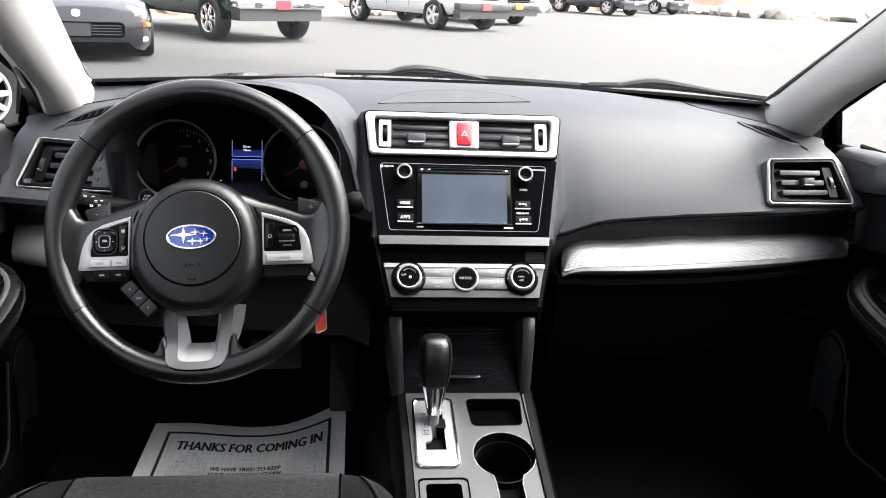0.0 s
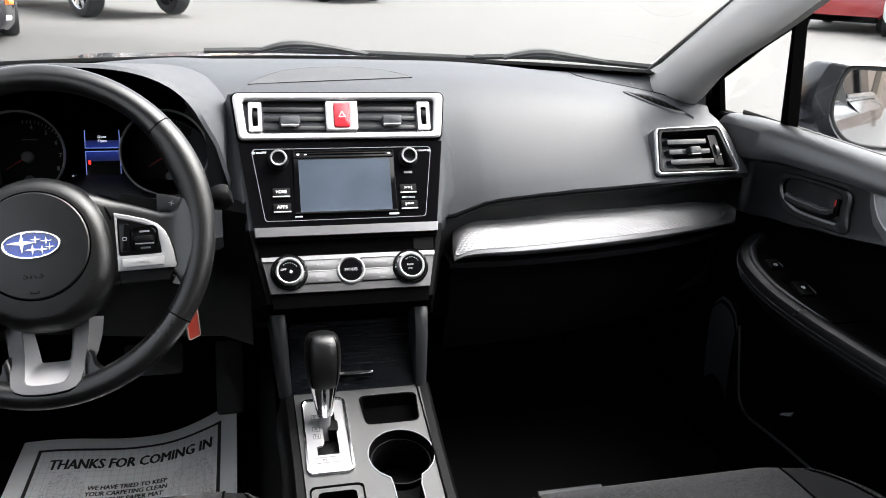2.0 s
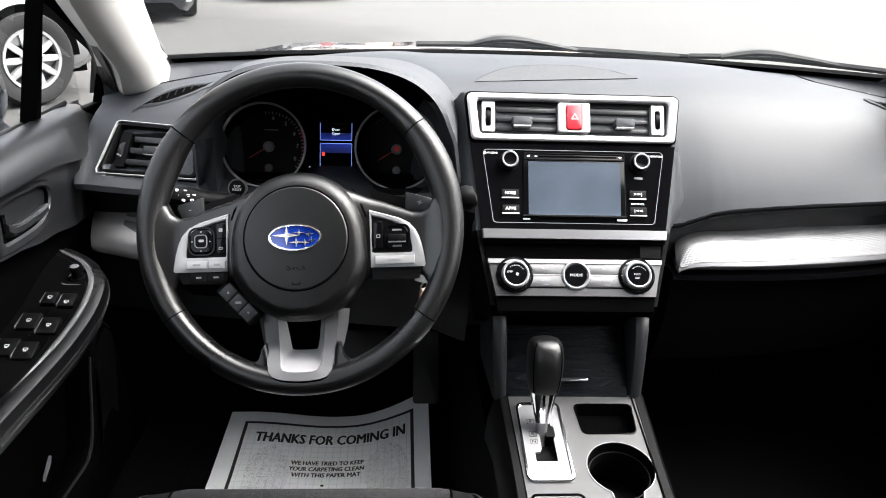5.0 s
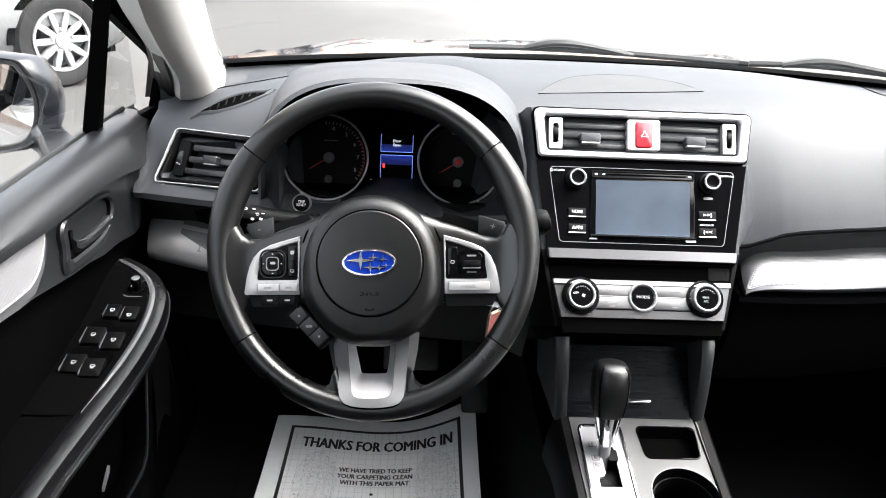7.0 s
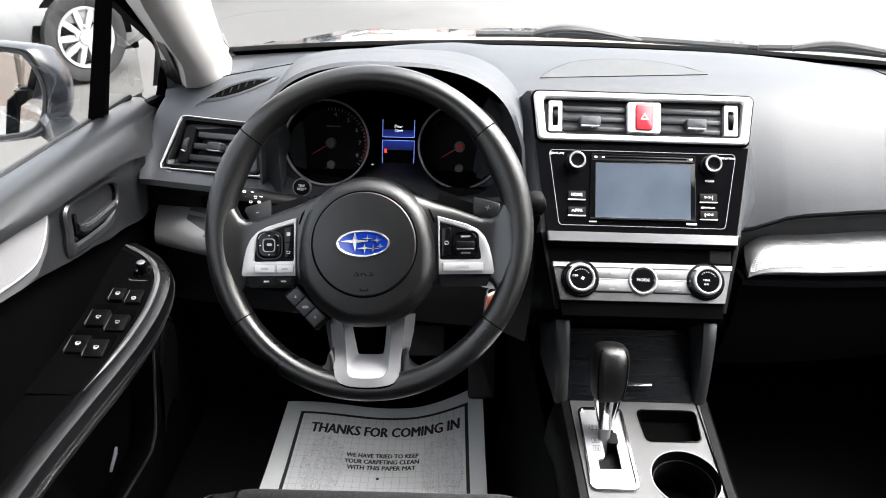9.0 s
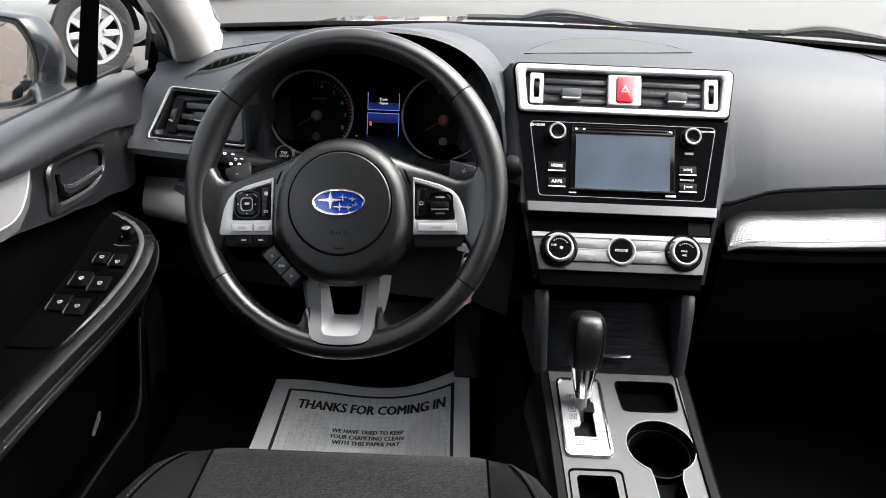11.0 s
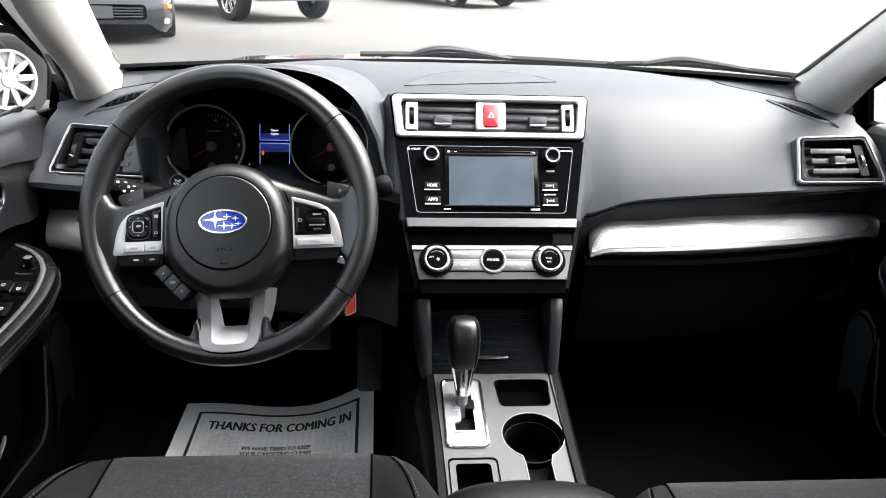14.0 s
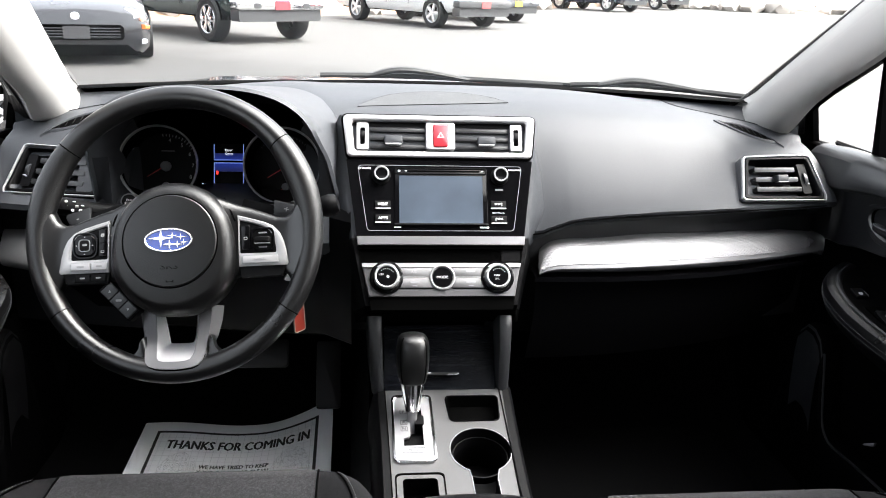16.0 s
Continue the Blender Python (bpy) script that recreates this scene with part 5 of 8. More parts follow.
        for bx in (-0.1190, -0.0985):
            pb = part("phone_button", slab(rrect(0.0198, 0.0105, 0.0015, 3), -0.008, 0.0010, on(HUB, bx, -0.0512), 0.0010), BLACK, wheel)
            part("print_bar", slab(rrect(0.0065, 0.0020, 0.0008, 2), 0.0, 0.0014, on(HUB, bx, -0.0510)), WHEELPRINT, pb)
        strip = part("cruise_pod", slab(rrect(0.0585, 0.0205, 0.002, 3), -0.022, -0.0065, HUB @ pose(-0.0742, -0.0815, 0, 0, 0, -46.5), 0.002), BLACK, wheel, "black pod of distance buttons under the spoke")
        for q in range(3):
            B_ = HUB @ pose(-0.0860 + 0.0118 * q, -0.0690 - 0.0125 * q, 0, 0, 0, -46.5)
            cb = part("cruise_button", slab(rrect(0.0165, 0.0180, 0.0012, 3), -0.010, -0.0048, B_, 0.0012), BRACKET, strip)
            part("print_bar", slab([(-0.0016, -0.0016), (0.0018, 0.0), (-0.0016, 0.0016)] if q != 1 else rrect(0.0075, 0.0030, 0.0008, 2), -0.006, -0.0045, B_ @ pose(0, 0, 0, 0, 0, 46 + (90, 0, -90)[q])), WHEELPRINT, cb)
    else:
        part("side_button", slab(rrect(0.0110, 0.033, 0.0015, 3), -0.002, 0.0030, on(HUB, 0.0940, -0.0070), 0.001), GLOSS, plate)
        part("print_bar", ring(rrect(0.0048, 0.0042, 0.0012, 2), rrect(0.0032, 0.0026, 0.0008, 2), 0.002, 0.0033, on(HUB, 0.0940, -0.0080)), WHEELPRINT, plate)
        R_ = on(HUB, 0.1160, -0.0100)
        part("rocker_ring", ring(rrect(0.0315, 0.0325, 0.008, 5), rrect(0.0250, 0.0260, 0.006, 5), -0.002, 0.0030, R_, 0.001), GLOSS, plate)
        part("roller", slab(rrect(0.0215, 0.0082, 0.002, 3), -0.002, 0.0080, on(R_, 0, -0.0005), 0.003), BLACK, plate, "black cruise control rocker")
        part("roller_edge", slab(rrect(0.0200, 0.0012, 0.0004, 2), -0.002, 0.0072, on(R_, 0, -0.0052)), GREYPRINT, plate)
        for dy in (0.0092, -0.0098):
            part("print_bar", slab(rrect(0.0110, 0.0020, 0.0005, 2), 0.0, 0.0016, on(R_, 0, dy)), GREYPRINT, plate)
        part("button_gap", slab(rrect(0.0480, 0.0112, 0.0014, 2), -0.002, 0.0028, on(HUB, 0.1128, -0.0360)), GREYPRINT, plate)
        sbn = part("cancel_button", slab(rrect(0.0470, 0.0102, 0.001, 2), -0.002, 0.0042, on(HUB, 0.1128, -0.0360), 0.0010), PLATESILVER, plate)
        text("CANCEL", 0.0046, on(HUB, 0.1128, -0.0360, 0.0044), GREYPRINT, sbn, width=0.0155)

# lower spoke: a silver U whose foot lies over the rim, with a bright hollow inside
U_OUT = ((0.0463, -0.0912, -0.0276), (0.0442, -0.1120, -0.0240), (0.0416, -0.1320, -0.0168), (0.0386, -0.1545, -0.0009), (0.0366, -0.1625, 0.0054), (0.0318, -0.1686, 0.0090), (0.0235, -0.1718, 0.0104), (0.0120, -0.1733, 0.0112), (0.0, -0.1738, 0.0113))
U_INN = ((0.0298, -0.0945, -0.0276), (0.0284, -0.1120, -0.0247), (0.0268, -0.1320, -0.0182), (0.0246, -0.1530, -0.0040), (0.0234, -0.1580, 0.0016), (0.0205, -0.1620, 0.0050), (0.0150, -0.1637, 0.0066), (0.0070, -0.1643, 0.0072), (0.0, -0.1643, 0.0073))
U_BACK = ((0.0220, -0.1000, -0.0440), (0.0200, -0.1130, -0.0440), (0.0180, -0.1270, -0.0440), (0.0158, -0.1380, -0.0420), (0.0152, -0.1392, -0.0410), (0.0140, -0.1400, -0.0405), (0.0100, -0.1404, -0.0400), (0.0050, -0.1405, -0.0400), (0.0, -0.1405, -0.0400))


def skew(y):
    """The fork leans a little to one side towards the hub."""
    return table(y, ((-0.178, 0.0008), (-0.156, -0.0010), (-0.132, -0.0028), (-0.0912, -0.0048)))


def half(pts, s):
    return [(s * x + skew(y), y, z) for x, y, z in pts]


def both(pts):
    return half(pts, -1) + half(pts, 1)[-2::-1]


def skin(*lines):
    """A skin between lines with as many points each, on the hub's frame."""
    b = loft([list(q) for q in zip(*lines)])
    b.transform(HUB)
    return b


side = [(x + dx, y - 0.0005, z - dz) for (x, y, z), dx, dz in zip(U_OUT, (0.0105, 0.0095, 0.0075, 0.0030, 0.0010, 0.0008, 0.0006, 0.0004, 0.0), (0.022, 0.022, 0.021, 0.018, 0.014, 0.012, 0.011, 0.010, 0.010))]
ridge = [(x * 1.010, y - 0.0004, z - 0.0014) for x, y, z in U_OUT]
lip = [(x * 0.975, y + 0.0004, z - 0.0012) for x, y, z in U_INN]
part("silver_fork", skin(both(side), both(ridge), both(U_OUT), both(U_INN), both(lip)), FORKSILVER, wheel, "dark satin silver U of the lower spoke", angle=25)
part("fork_groove", tube([(x, y - 0.0016, z - 0.0020) for x, y, z in both(U_OUT[3:])], 0.0009, 5, HUB), DEEP, wheel)
for s in (-1, 1):
    part("fork_wall", skin(half(lip[:4], s), half(U_BACK[:4], s)), SILVER, wheel, "paler inner side of the fork")
part("fork_hollow", skin(both(lip[3:]), both(U_BACK[3:])), SILVER, wheel, "brushed bright hollow of the lower spoke")
for s in (-1, 1):
    web = [(0.0425, -0.1300), (0.0462, -0.1440), (0.0560, -0.1525), (0.0700, -0.1510), (0.0850, -0.1440), (0.0800, -0.1580), (0.0620, -0.1680), (0.0400, -0.1740), (0.0370, -0.1640)]
    web = rounded([(s * x, y) for x, y in (web if s < 0 else web[::-1])], 3)
    part("rim_lobe", blob(web, ((0.96, -0.030), (1.0, -0.020), (1.0, -0.012), (0.97, -0.008), (0.88, -0.006), (0.70, -0.005)), HUB), LEATHER2, wheel, "leather web between rim and fork")
# paddles behind the wheel
for s, mark in ((-1, "-"), (1, "+")):
    P = HUB @ pose(s * 0.1395, 0.0345, -0.040, 0, 0, -s * 16)
    pd = part("shift_paddle", slab([(s * x, y) for x, y in ((-0.018, 0.0105), (0.014, 0.0105), (0.017, 0.006), (0.013, -0.0105), (-0.013, -0.0105))], -0.003, 0.003, P, 0.0012), BRACKET, wheel, "black gear paddle behind the wheel")
    text(mark, 0.013, on(P, s * 0.002, 0.001, 0.0033), WHEELPRINT, pd, "paddle_mark")
    part("paddle_stem", slab(rrect(0.060, 0.014, 0.003), -0.010, -0.002, on(P, -s * 0.030, -0.004)), BLACK, pd)

# ---------- centre console: local x right, y forward along the top, z up ----------
CONS = frame_at((0.008, 0.848, 0.546), (1, 0, 0), (0, 1, 0.2))
console = thing("centre_console", (0.008, 0.85, 0.30), "grey centre console with gear selector and cup holder", "console")
BRUSHED = material("dark_brushed_panel", (0.0022, 0.0030, 0.0052), 0.26, bump=0.4, scale=60, second=(0.0, 0.0, 0.0), vary_scale=9, stretch=(1, 40, 40), spec=0.14)
CONTOP = material("satin_grey_console", (0.038, 0.038, 0.0395), 0.44, 0.0, bump=0.12, scale=1500, vary=0.08, vary_scale=14)


def plate_with_holes(outline, holes, z0, z1, m):
    """A flat plate with openings: outline and holes filled by triangles, then given its thickness."""
    b = bmesh.new()
    edges = []
    for loop in (outline, *holes):
        vs = [b.verts.new((x, y, z1)) for x, y in loop]
        edges += [b.edges.new((vs[i], vs[(i + 1) % len(vs)])) for i in range(len(vs))]
    bmesh.ops.triangle_fill(b, use_beauty=True, use_dissolve=False, edges=edges)
    got = bmesh.ops.extrude_face_region(b, geom=b.faces[:])
    bmesh.ops.translate(b, vec=(0, 0, z0 - z1), verts=[v for v in got["geom"] if isinstance(v, bmesh.types.BMVert)])
    b.transform(m)
    return b


gate_c, gate_hole = (-0.0520, 0.0700), rrect(0.0590, 0.140, 0.006, 4, 0.0590)
gate_hole = [(x + gate_c[0], y + gate_c[1]) for x, y in gate_hole]
tray_hole = [(x + 0.0450, y + 0.1130) for x, y in rrect(0.078, 0.058, 0.009, 4, 0.084)]
cup_c = (0.0460, 0.0215)
cup_hole = [(cup_c[0] + 0.0460 * math.cos(radians(a)), cup_c[1] + 0.0460 * math.sin(radians(a))) for a in range(-62, 243, 8)]
cup_hole += [(0.0265, -0.035), (0.0275, -0.085), (0.0640, -0.085), (0.0635, -0.035)]
pock_hole = [(x - 0.0480, y - 0.0650) for x, y in rrect(0.050, 0.066, 0.006, 4)]
outline = [(-0.0945, 0.162), (-0.0900, 0.05), (-0.0880, -0.10), (0.0905, -0.10), (0.0940, 0.0), (0.0985, 0.03), (0.0965, 0.065), (0.0985, 0.162)]
top = part("console_top", plate_with_holes(outline, [gate_hole, tray_hole, cup_hole, pock_hole], -0.004, 0.0, CONS), CONTOP, console, "satin grey top plate", smooth=False)
for s in (-1, 1):
    rows = []
    for y in (-0.13, -0.05, 0.03, 0.10, 0.166):
        x0 = (-0.0895 - 0.005 * max(0, y) / 0.166) if s < 0 else (0.0925 + 0.006 * max(0, y) / 0.166)
        rows.append([tuple(CONS @ Vector((x, y, z))) for x, z in ((x0, -0.012), (x0, 0.0015), (x0 + s * 0.0105, 0.0015), (x0 + s * 0.0155, -0.004), (x0 + s * 0.024, -0.05), (x0 + s * 0.032, -0.26))])
    part("side_rail", loft(rows), BLACK, console, "grained side of the console")
    part("rail_gap", tube([tuple(CONS @ Vector((x, y, 0.0012))) for x, y in ((s * 0.0935, 0.162), (s * 0.0905 + 0.001, 0.0), (s * 0.089 + 0.001, -0.10))], 0.0011, 5), DEEP, console)
# carpeted tunnel flanks
for s in (-1, 1):
    rows = [[(s * x + 0.006, y, z) for x, z in ((0.115, 0.50), (0.135, 0.42), (0.150, 0.27))] for y in (0.30, 0.7, 1.1, 1.6)]
    part("tunnel_side", loft(rows), CARPET, console, "carpeted tunnel side")
# gate
G = on(CONS, *gate_c)
GATEINK = material("engraved_dark_print", (0.05, 0.05, 0.053), 0.6)
MIRRORGATE = material("polished_gate", (0.31, 0.31, 0.32), 0.34, 0.6, vary=0.04, vary_scale=40)
gate = part("shift_gate", ring(rrect(0.0660, 0.1470, 0.011, 5), rrect(0.0560, 0.1360, 0.007, 5), -0.004, 0.0045, G, 0.0015), CHROME, console, "polished selector gate with engraved letters")
slot = [(-0.0050, 0.044), (0.0145, 0.044), (0.0145, -0.038), (-0.0155, -0.038), (-0.0155, -0.022), (-0.0080, -0.020), (-0.0050, -0.014)]
part("gate_plate", plate_with_holes(rrect(0.0570, 0.1370, 0.005, 4), [slot[::-1]], -0.002, 0.0015, G), MIRRORGATE, gate, smooth=False)
part("gate_well", slab(rrect(0.040, 0.10, 0.004), -0.020, -0.016, on(G, 0, 0.004)), BLACK, gate)
part("gate_ramp", slab(rrect(0.014, 0.030, 0.001), -0.018, -0.006, on(G, 0.010, 0.030)), BLACK, gate)
for body, y in (("P", 0.036), ("R", 0.012), ("N", -0.002)):
    text(body, 0.0085, on(G, -0.0140, y, 0.0017), GATEINK, gate, "gate_letter")
    part("gate_letter_frame", ring(rrect(0.0105, 0.0095, 0.001, 2), rrect(0.0093, 0.0083, 0.001, 2), 0.0012, 0.0019, on(G, -0.0140, y)), GATEINK, gate)
part("gate_letter_frame", ring(rrect(0.034, 0.0105, 0.0015, 2), rrect(0.0328, 0.0093, 0.0013, 2), 0.0012, 0.0019, on(G, -0.001, -0.0475)), GATEINK, gate)
text("M - D", 0.0075, on(G, -0.001, -0.0475, 0.0017), GATEINK, gate, "gate_letter")
# gear lever
lever = thing("gear_lever", (-0.043, 0.935, 0.556), "black leather gear knob on a chrome neck", "gear lever")
base, tip = Vector((-0.0450, 0.9330, 0.556)), Vector((-0.0415, 0.9605, 0.703))
ax = (tip - base).normalized()
LM = frame_at(base, (1, 0, 0), (0, ax.z, -ax.y))


def lever_ring(h, w, d, n=20):
    return [tuple(LM @ Vector((w * math.copysign(abs(math.cos(a)) ** 0.8, math.cos(a)), d * math.copysign(abs(math.sin(a)) ** 0.8, math.sin(a)), h))) for a in [2 * math.pi * k / n for k in range(n)]]


part("stem", loft([lever_ring(h, w, w) for h, w in ((-0.012, 0.0075), (0.012, 0.0080), (0.027, 0.0085))], closed=True, caps=True), DARKSILVER, lever, "steel stem")
part("neck", loft([lever_ring(h, w, d) for h, w, d in ((0.024, 0.0085, 0.009), (0.025, 0.0112, 0.012), (0.030, 0.0118, 0.0125), (0.046, 0.0146, 0.0155), (0.062, 0.0176, 0.0185), (0.071, 0.0192, 0.0202))], closed=True, caps=True), CHROME, lever, "tapered chrome neck")
KNOBSHAPE = ((0.0695, 0.0194, 0.0205), (0.0720, 0.0206, 0.0222), (0.080, 0.0226, 0.0250), (0.092, 0.0243, 0.0280), (0.106, 0.0252, 0.0300), (0.120, 0.0252, 0.0300), (0.131, 0.0244, 0.0285), (0.138, 0.0226, 0.0255), (0.1425, 0.0192, 0.0205), (0.1450, 0.0138, 0.0140), (0.1460, 0.0070, 0.0070))
part("knob", loft([lever_ring(h, w, d, 32) for h, w, d in KNOBSHAPE], closed=True, caps=True), LEATHER, lever, "black leather knob")
for k in (20, 28):
    part("knob_seam", tube([lever_ring(h, w + 0.0002, d + 0.0002, 32)[k] for h, w, d in KNOBSHAPE[1:-2]], 0.0009, 5), DEEP, lever)
part("boot", slab(rrect(0.014, 0.020, 0.003), -0.016, 0.004, on(CONS, -0.042, 0.085)), BLACK, lever)


def well(outline, depth, m, mat, parent, name, inset=0.9):
    """A sunken box below an opening."""
    c = Vector((sum(p[0] for p in outline) / len(outline), sum(p[1] for p in outline) / len(outline)))
    rows_ = [[(x, y, -0.0005) for x, y in outline], [(c.x + (x - c.x) * inset, c.y + (y - c.y) * inset, -depth) for x, y in outline], [(c.x, c.y, -depth)] * len(outline)]
    b = loft(rows_, closed=True)
    bmesh.ops.remove_doubles(b, verts=b.verts, dist=1e-5)
    b.transform(m)
    return part(name, b, mat, parent)


well(tray_hole, 0.020, CONS, DEEP, console, "tray")
part("tray_rim", ring([(0.0450 + (x - 0.0450) * 1.03, 0.113 + (y - 0.113) * 1.04) for x, y in tray_hole], tray_hole, -0.012, 0.0015, CONS), GLOSS, console)
well(cup_hole, 0.075, CONS, BLACK, console, "cup_holder", 0.92)
part("cup_rim", tube([(x, y, 0.0004) for x, y in cup_hole], 0.0009, 6, CONS, loop=True), DARKSILVER, console)
part("cup_step", lathe([(0.0425, -0.014), (0.0405, -0.014), (0.0395, -0.03)], on(CONS, *cup_c), 40), BLACK, console)
well(pock_hole, 0.03, CONS, DEEP, console, "pocket")
part("pocket_rim", ring([(-0.048 + (x + 0.048) * 1.42, -0.065 + (y + 0.065) * 1.30) for x, y in pock_hole], [(-0.048 + (x + 0.048) * 1.34, -0.065 + (y + 0.065) * 1.22) for x, y in pock_hole], -0.003, 0.0012, CONS), DEEP, console)
# cubby with the roll door, between two brackets
CUB = frame_at((0.005, 1.032, 0.620), (1, 0, 0), (0, 0.55, 0.835))
part("cubby_door", slab(rrect(0.182, 0.110, 0.004), -0.01, 0.0, CUB), BRUSHED, console, "dark streaked roll door of the cubby")
part("cubby_foot", slab(rrect(0.200, 0.045, 0.004), -0.004, 0.0, frame_at((0.006, 1.022, 0.577), (1, 0, 0), (0, 1, 0.1))), BRUSHED, console)
part("cubby_handle", slab(rrect(0.060, 0.0045, 0.002, 3), 0.0, 0.012, on(CUB, 0.000, -0.026), 0.001), CHROME, console, "bright handle line")
# roof and back coloured near-zero black for the cubby's shaded depth
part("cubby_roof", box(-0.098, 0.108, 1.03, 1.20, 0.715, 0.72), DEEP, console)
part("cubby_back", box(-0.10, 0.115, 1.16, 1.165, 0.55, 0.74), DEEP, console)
for s in (-1, 1):
    x0 = 0.006 + s * 0.099
    rows = []
    for z, y, w in ((0.572, 1.000, 0.010), (0.60, 1.000, 0.010), (0.64, 1.003, 0.0105), (0.68, 1.010, 0.0115), (0.700, 1.018, 0.0118), (0.706, 1.026, 0.0118), (0.708, 1.06, 0.0118)):
        xx = x0 + s * (0.003 + (0.009 if s < 0 else 0.001) * ((z - 0.572) / 0.17))
        rows.append([(xx + dx, y + dy, z) for dx, dy in ((-s * w, 0.16), (-s * w, 0.008), (-s * w * 0.8, 0.0025), (-s * w * 0.35, 0.0), (s * w * 0.35, 0.0005), (s * w * 0.8, 0.004), (s * w, 0.010), (s * (w + 0.006), 0.14))])
    part("bracket", loft(rows), BRACKET, console, "grained bracket beside the cubby")
# armrest lid
arm = thing("armrest", (0.015, 0.55, 0.50), "black leather-covered armrest lid on the console", "armrest")
rows = []
for y, w, z in ((0.712, 0.075, 0.572), (0.714, 0.090, 0.582), (0.706, 0.100, 0.592), (0.690, 0.105, 0.599), (0.66, 0.107, 0.602), (0.55, 0.107, 0.604), (0.34, 0.105, 0.604), (0.33, 0.10, 0.59)):
    rows.append([(0.012 + w * u, y - 0.012 * u * u, z - 0.012 * u ** 4) for u in [-1 + k / 8 for k in range(17)]])
part("lid", loft(rows), LEATHER, arm)
part("lid_side", box(-0.085, 0.110, 0.34, 0.695, 0.40, 0.588), BLACK, arm, bevel=0.012)

# ---------- paper mat ----------
mat_ = thing("paper_mat", (-0.38, 1.2, 0.277), "white printed paper floor mat, curled at one corner", "floor mat")
PAPER = material("soft_white_paper", (0.90, 0.90, 0.91), 0.8, bump=0.3, scale=60, vary=0.06, vary_scale=8)
INK = material("black_ink", (0.015, 0.015, 0.016), 0.7)
INKGREY = material("grey_ink_line", (0.66, 0.66, 0.67), 0.8)
SPECKLE = material("grey_ink_speckle", (0.34, 0.34, 0.35), 0.8)


def mat_z(u, v):
    """Height of the paper: u across 0-1, v from the seat to the front 0-1."""
    z = 0.278 + 0.010 * max(0, v - 0.6) / 0.4 + 0.004 * math.sin(u * 9) * v
    return z + 0.055 * max(0, (u - 0.62) / 0.38) ** 2 * max(0, (v - 0.35) / 0.65) ** 1.5


def mat_p(u, v, lift=0.0):
    return (-0.580 + 0.398 * u - 0.012 * (1 - v) * (1 - u), 0.93 + 0.475 * v + 0.0 * u - 0.012 * math.sin(math.pi * u) * v, mat_z(u, v) + lift)


def mat_patch(u0, u1, v0, v1, nu, nv, lift):
    return loft([[mat_p(lerp(u0, u1, i / nu), lerp(v0, v1, j / nv), lift) for i in range(nu + 1)] for j in range(nv + 1)])


part("sheet", mat_patch(0, 1, 0, 1, 40, 40, 0), PAPER, mat_)
B0, B1, V1 = 0.085, 0.925, 0.930
for name, q in (("border", (B0, B0 + 0.016, 0, V1, 2, 40)), ("border", (B1 - 0.016, B1, 0, V1, 2, 40)), ("border", (B0, B1, V1 - 0.014, V1, 40, 2))):
    part(name, mat_patch(*q, 0.0012), INK, mat_, "thick black printed border")
lines = bmesh.new()
for k in range(1, 24):
    u = lerp(B0, B1, k / 24)
    lines = join(lines, mat_patch(u - 0.0010, u + 0.0010, 0.0, V1 - 0.014, 1, 40, 0.0008))
for k in range(1, 28):
    v = (V1 - 0.014) * k / 28
    lines = join(lines, mat_patch(B0, B1, v - 0.0009, v + 0.0009, 40, 1, 0.0008))
tagged(part("printed_grid", lines, INKGREY, mat_, "fine printed grid"), kind="stuff")


def mat_text(body, u, v, size, width, lift):
    ob = text(body, size, Matrix.Identity(4), INK, None, "printed_line", width=width, shear=0.04)
    me = ob.data
    for vert in me.vertices:
        x, y = vert.co.x, vert.co.y
        vert.co = Vector(mat_p(u + x / 0.398, v + y / 0.475, lift)) - LOC[mat_]
    ob.parent = mat_
    return ob


for body, v, size, width, weight in (("THANKS FOR COMING IN", 0.826, 0.0405, 0.290, 0.0022), ("WE HAVE TRIED TO KEEP", 0.679, 0.0165, 0.135, 0.0010), ("YOUR CARPETING CLEAN", 0.643, 0.0165, 0.138, 0.0010), ("WITH THIS PAPER MAT", 0.607, 0.0165, 0.126, 0.0010)):
    for k, (du, dv) in enumerate(((-1, 0), (1, 0), (0, 0.6), (0, -0.6))):
        mat_text(body, 0.5205 + du * weight / 2 / 0.398, v + dv * weight / 2 / 0.475, size, width - weight, 0.0016 + 0.00008 * k)
rnd = random.Random(4)
for cu in (0.250, 0.800):
    dots = bmesh.new()
    for _ in range(1700):
        a, r = rnd.uniform(0, 2 * math.pi), math.sqrt(rnd.random())
        dx, dy = 0.040 * r * math.cos(a), 0.085 * r * math.sin(a)
        u, v = cu + dx / 0.398, 0.60 + dy / 0.475
        vs = [dots.verts.new(mat_p(u + p * 0.0012, v + q_ * 0.0011, 0.0014)) for p, q_ in ((-1, -1), (1, -1), (1, 1), (-1, 1))]
        dots.faces.new(vs)
    tagged(part("printed_footprint", dots, SPECKLE, mat_, "speckled printed footprint", smooth=False), kind="stuff")
bm = bmesh.new()
vs = [bm.verts.new(mat_p(0.510 + 0.008 * math.cos(2 * math.pi * k / 14), 0.545 + 0.007 * math.sin(2 * math.pi * k / 14), 0.0016)) for k in range(14)]
bm.faces.new(vs)
part("printed_dot", bm, INK, mat_)

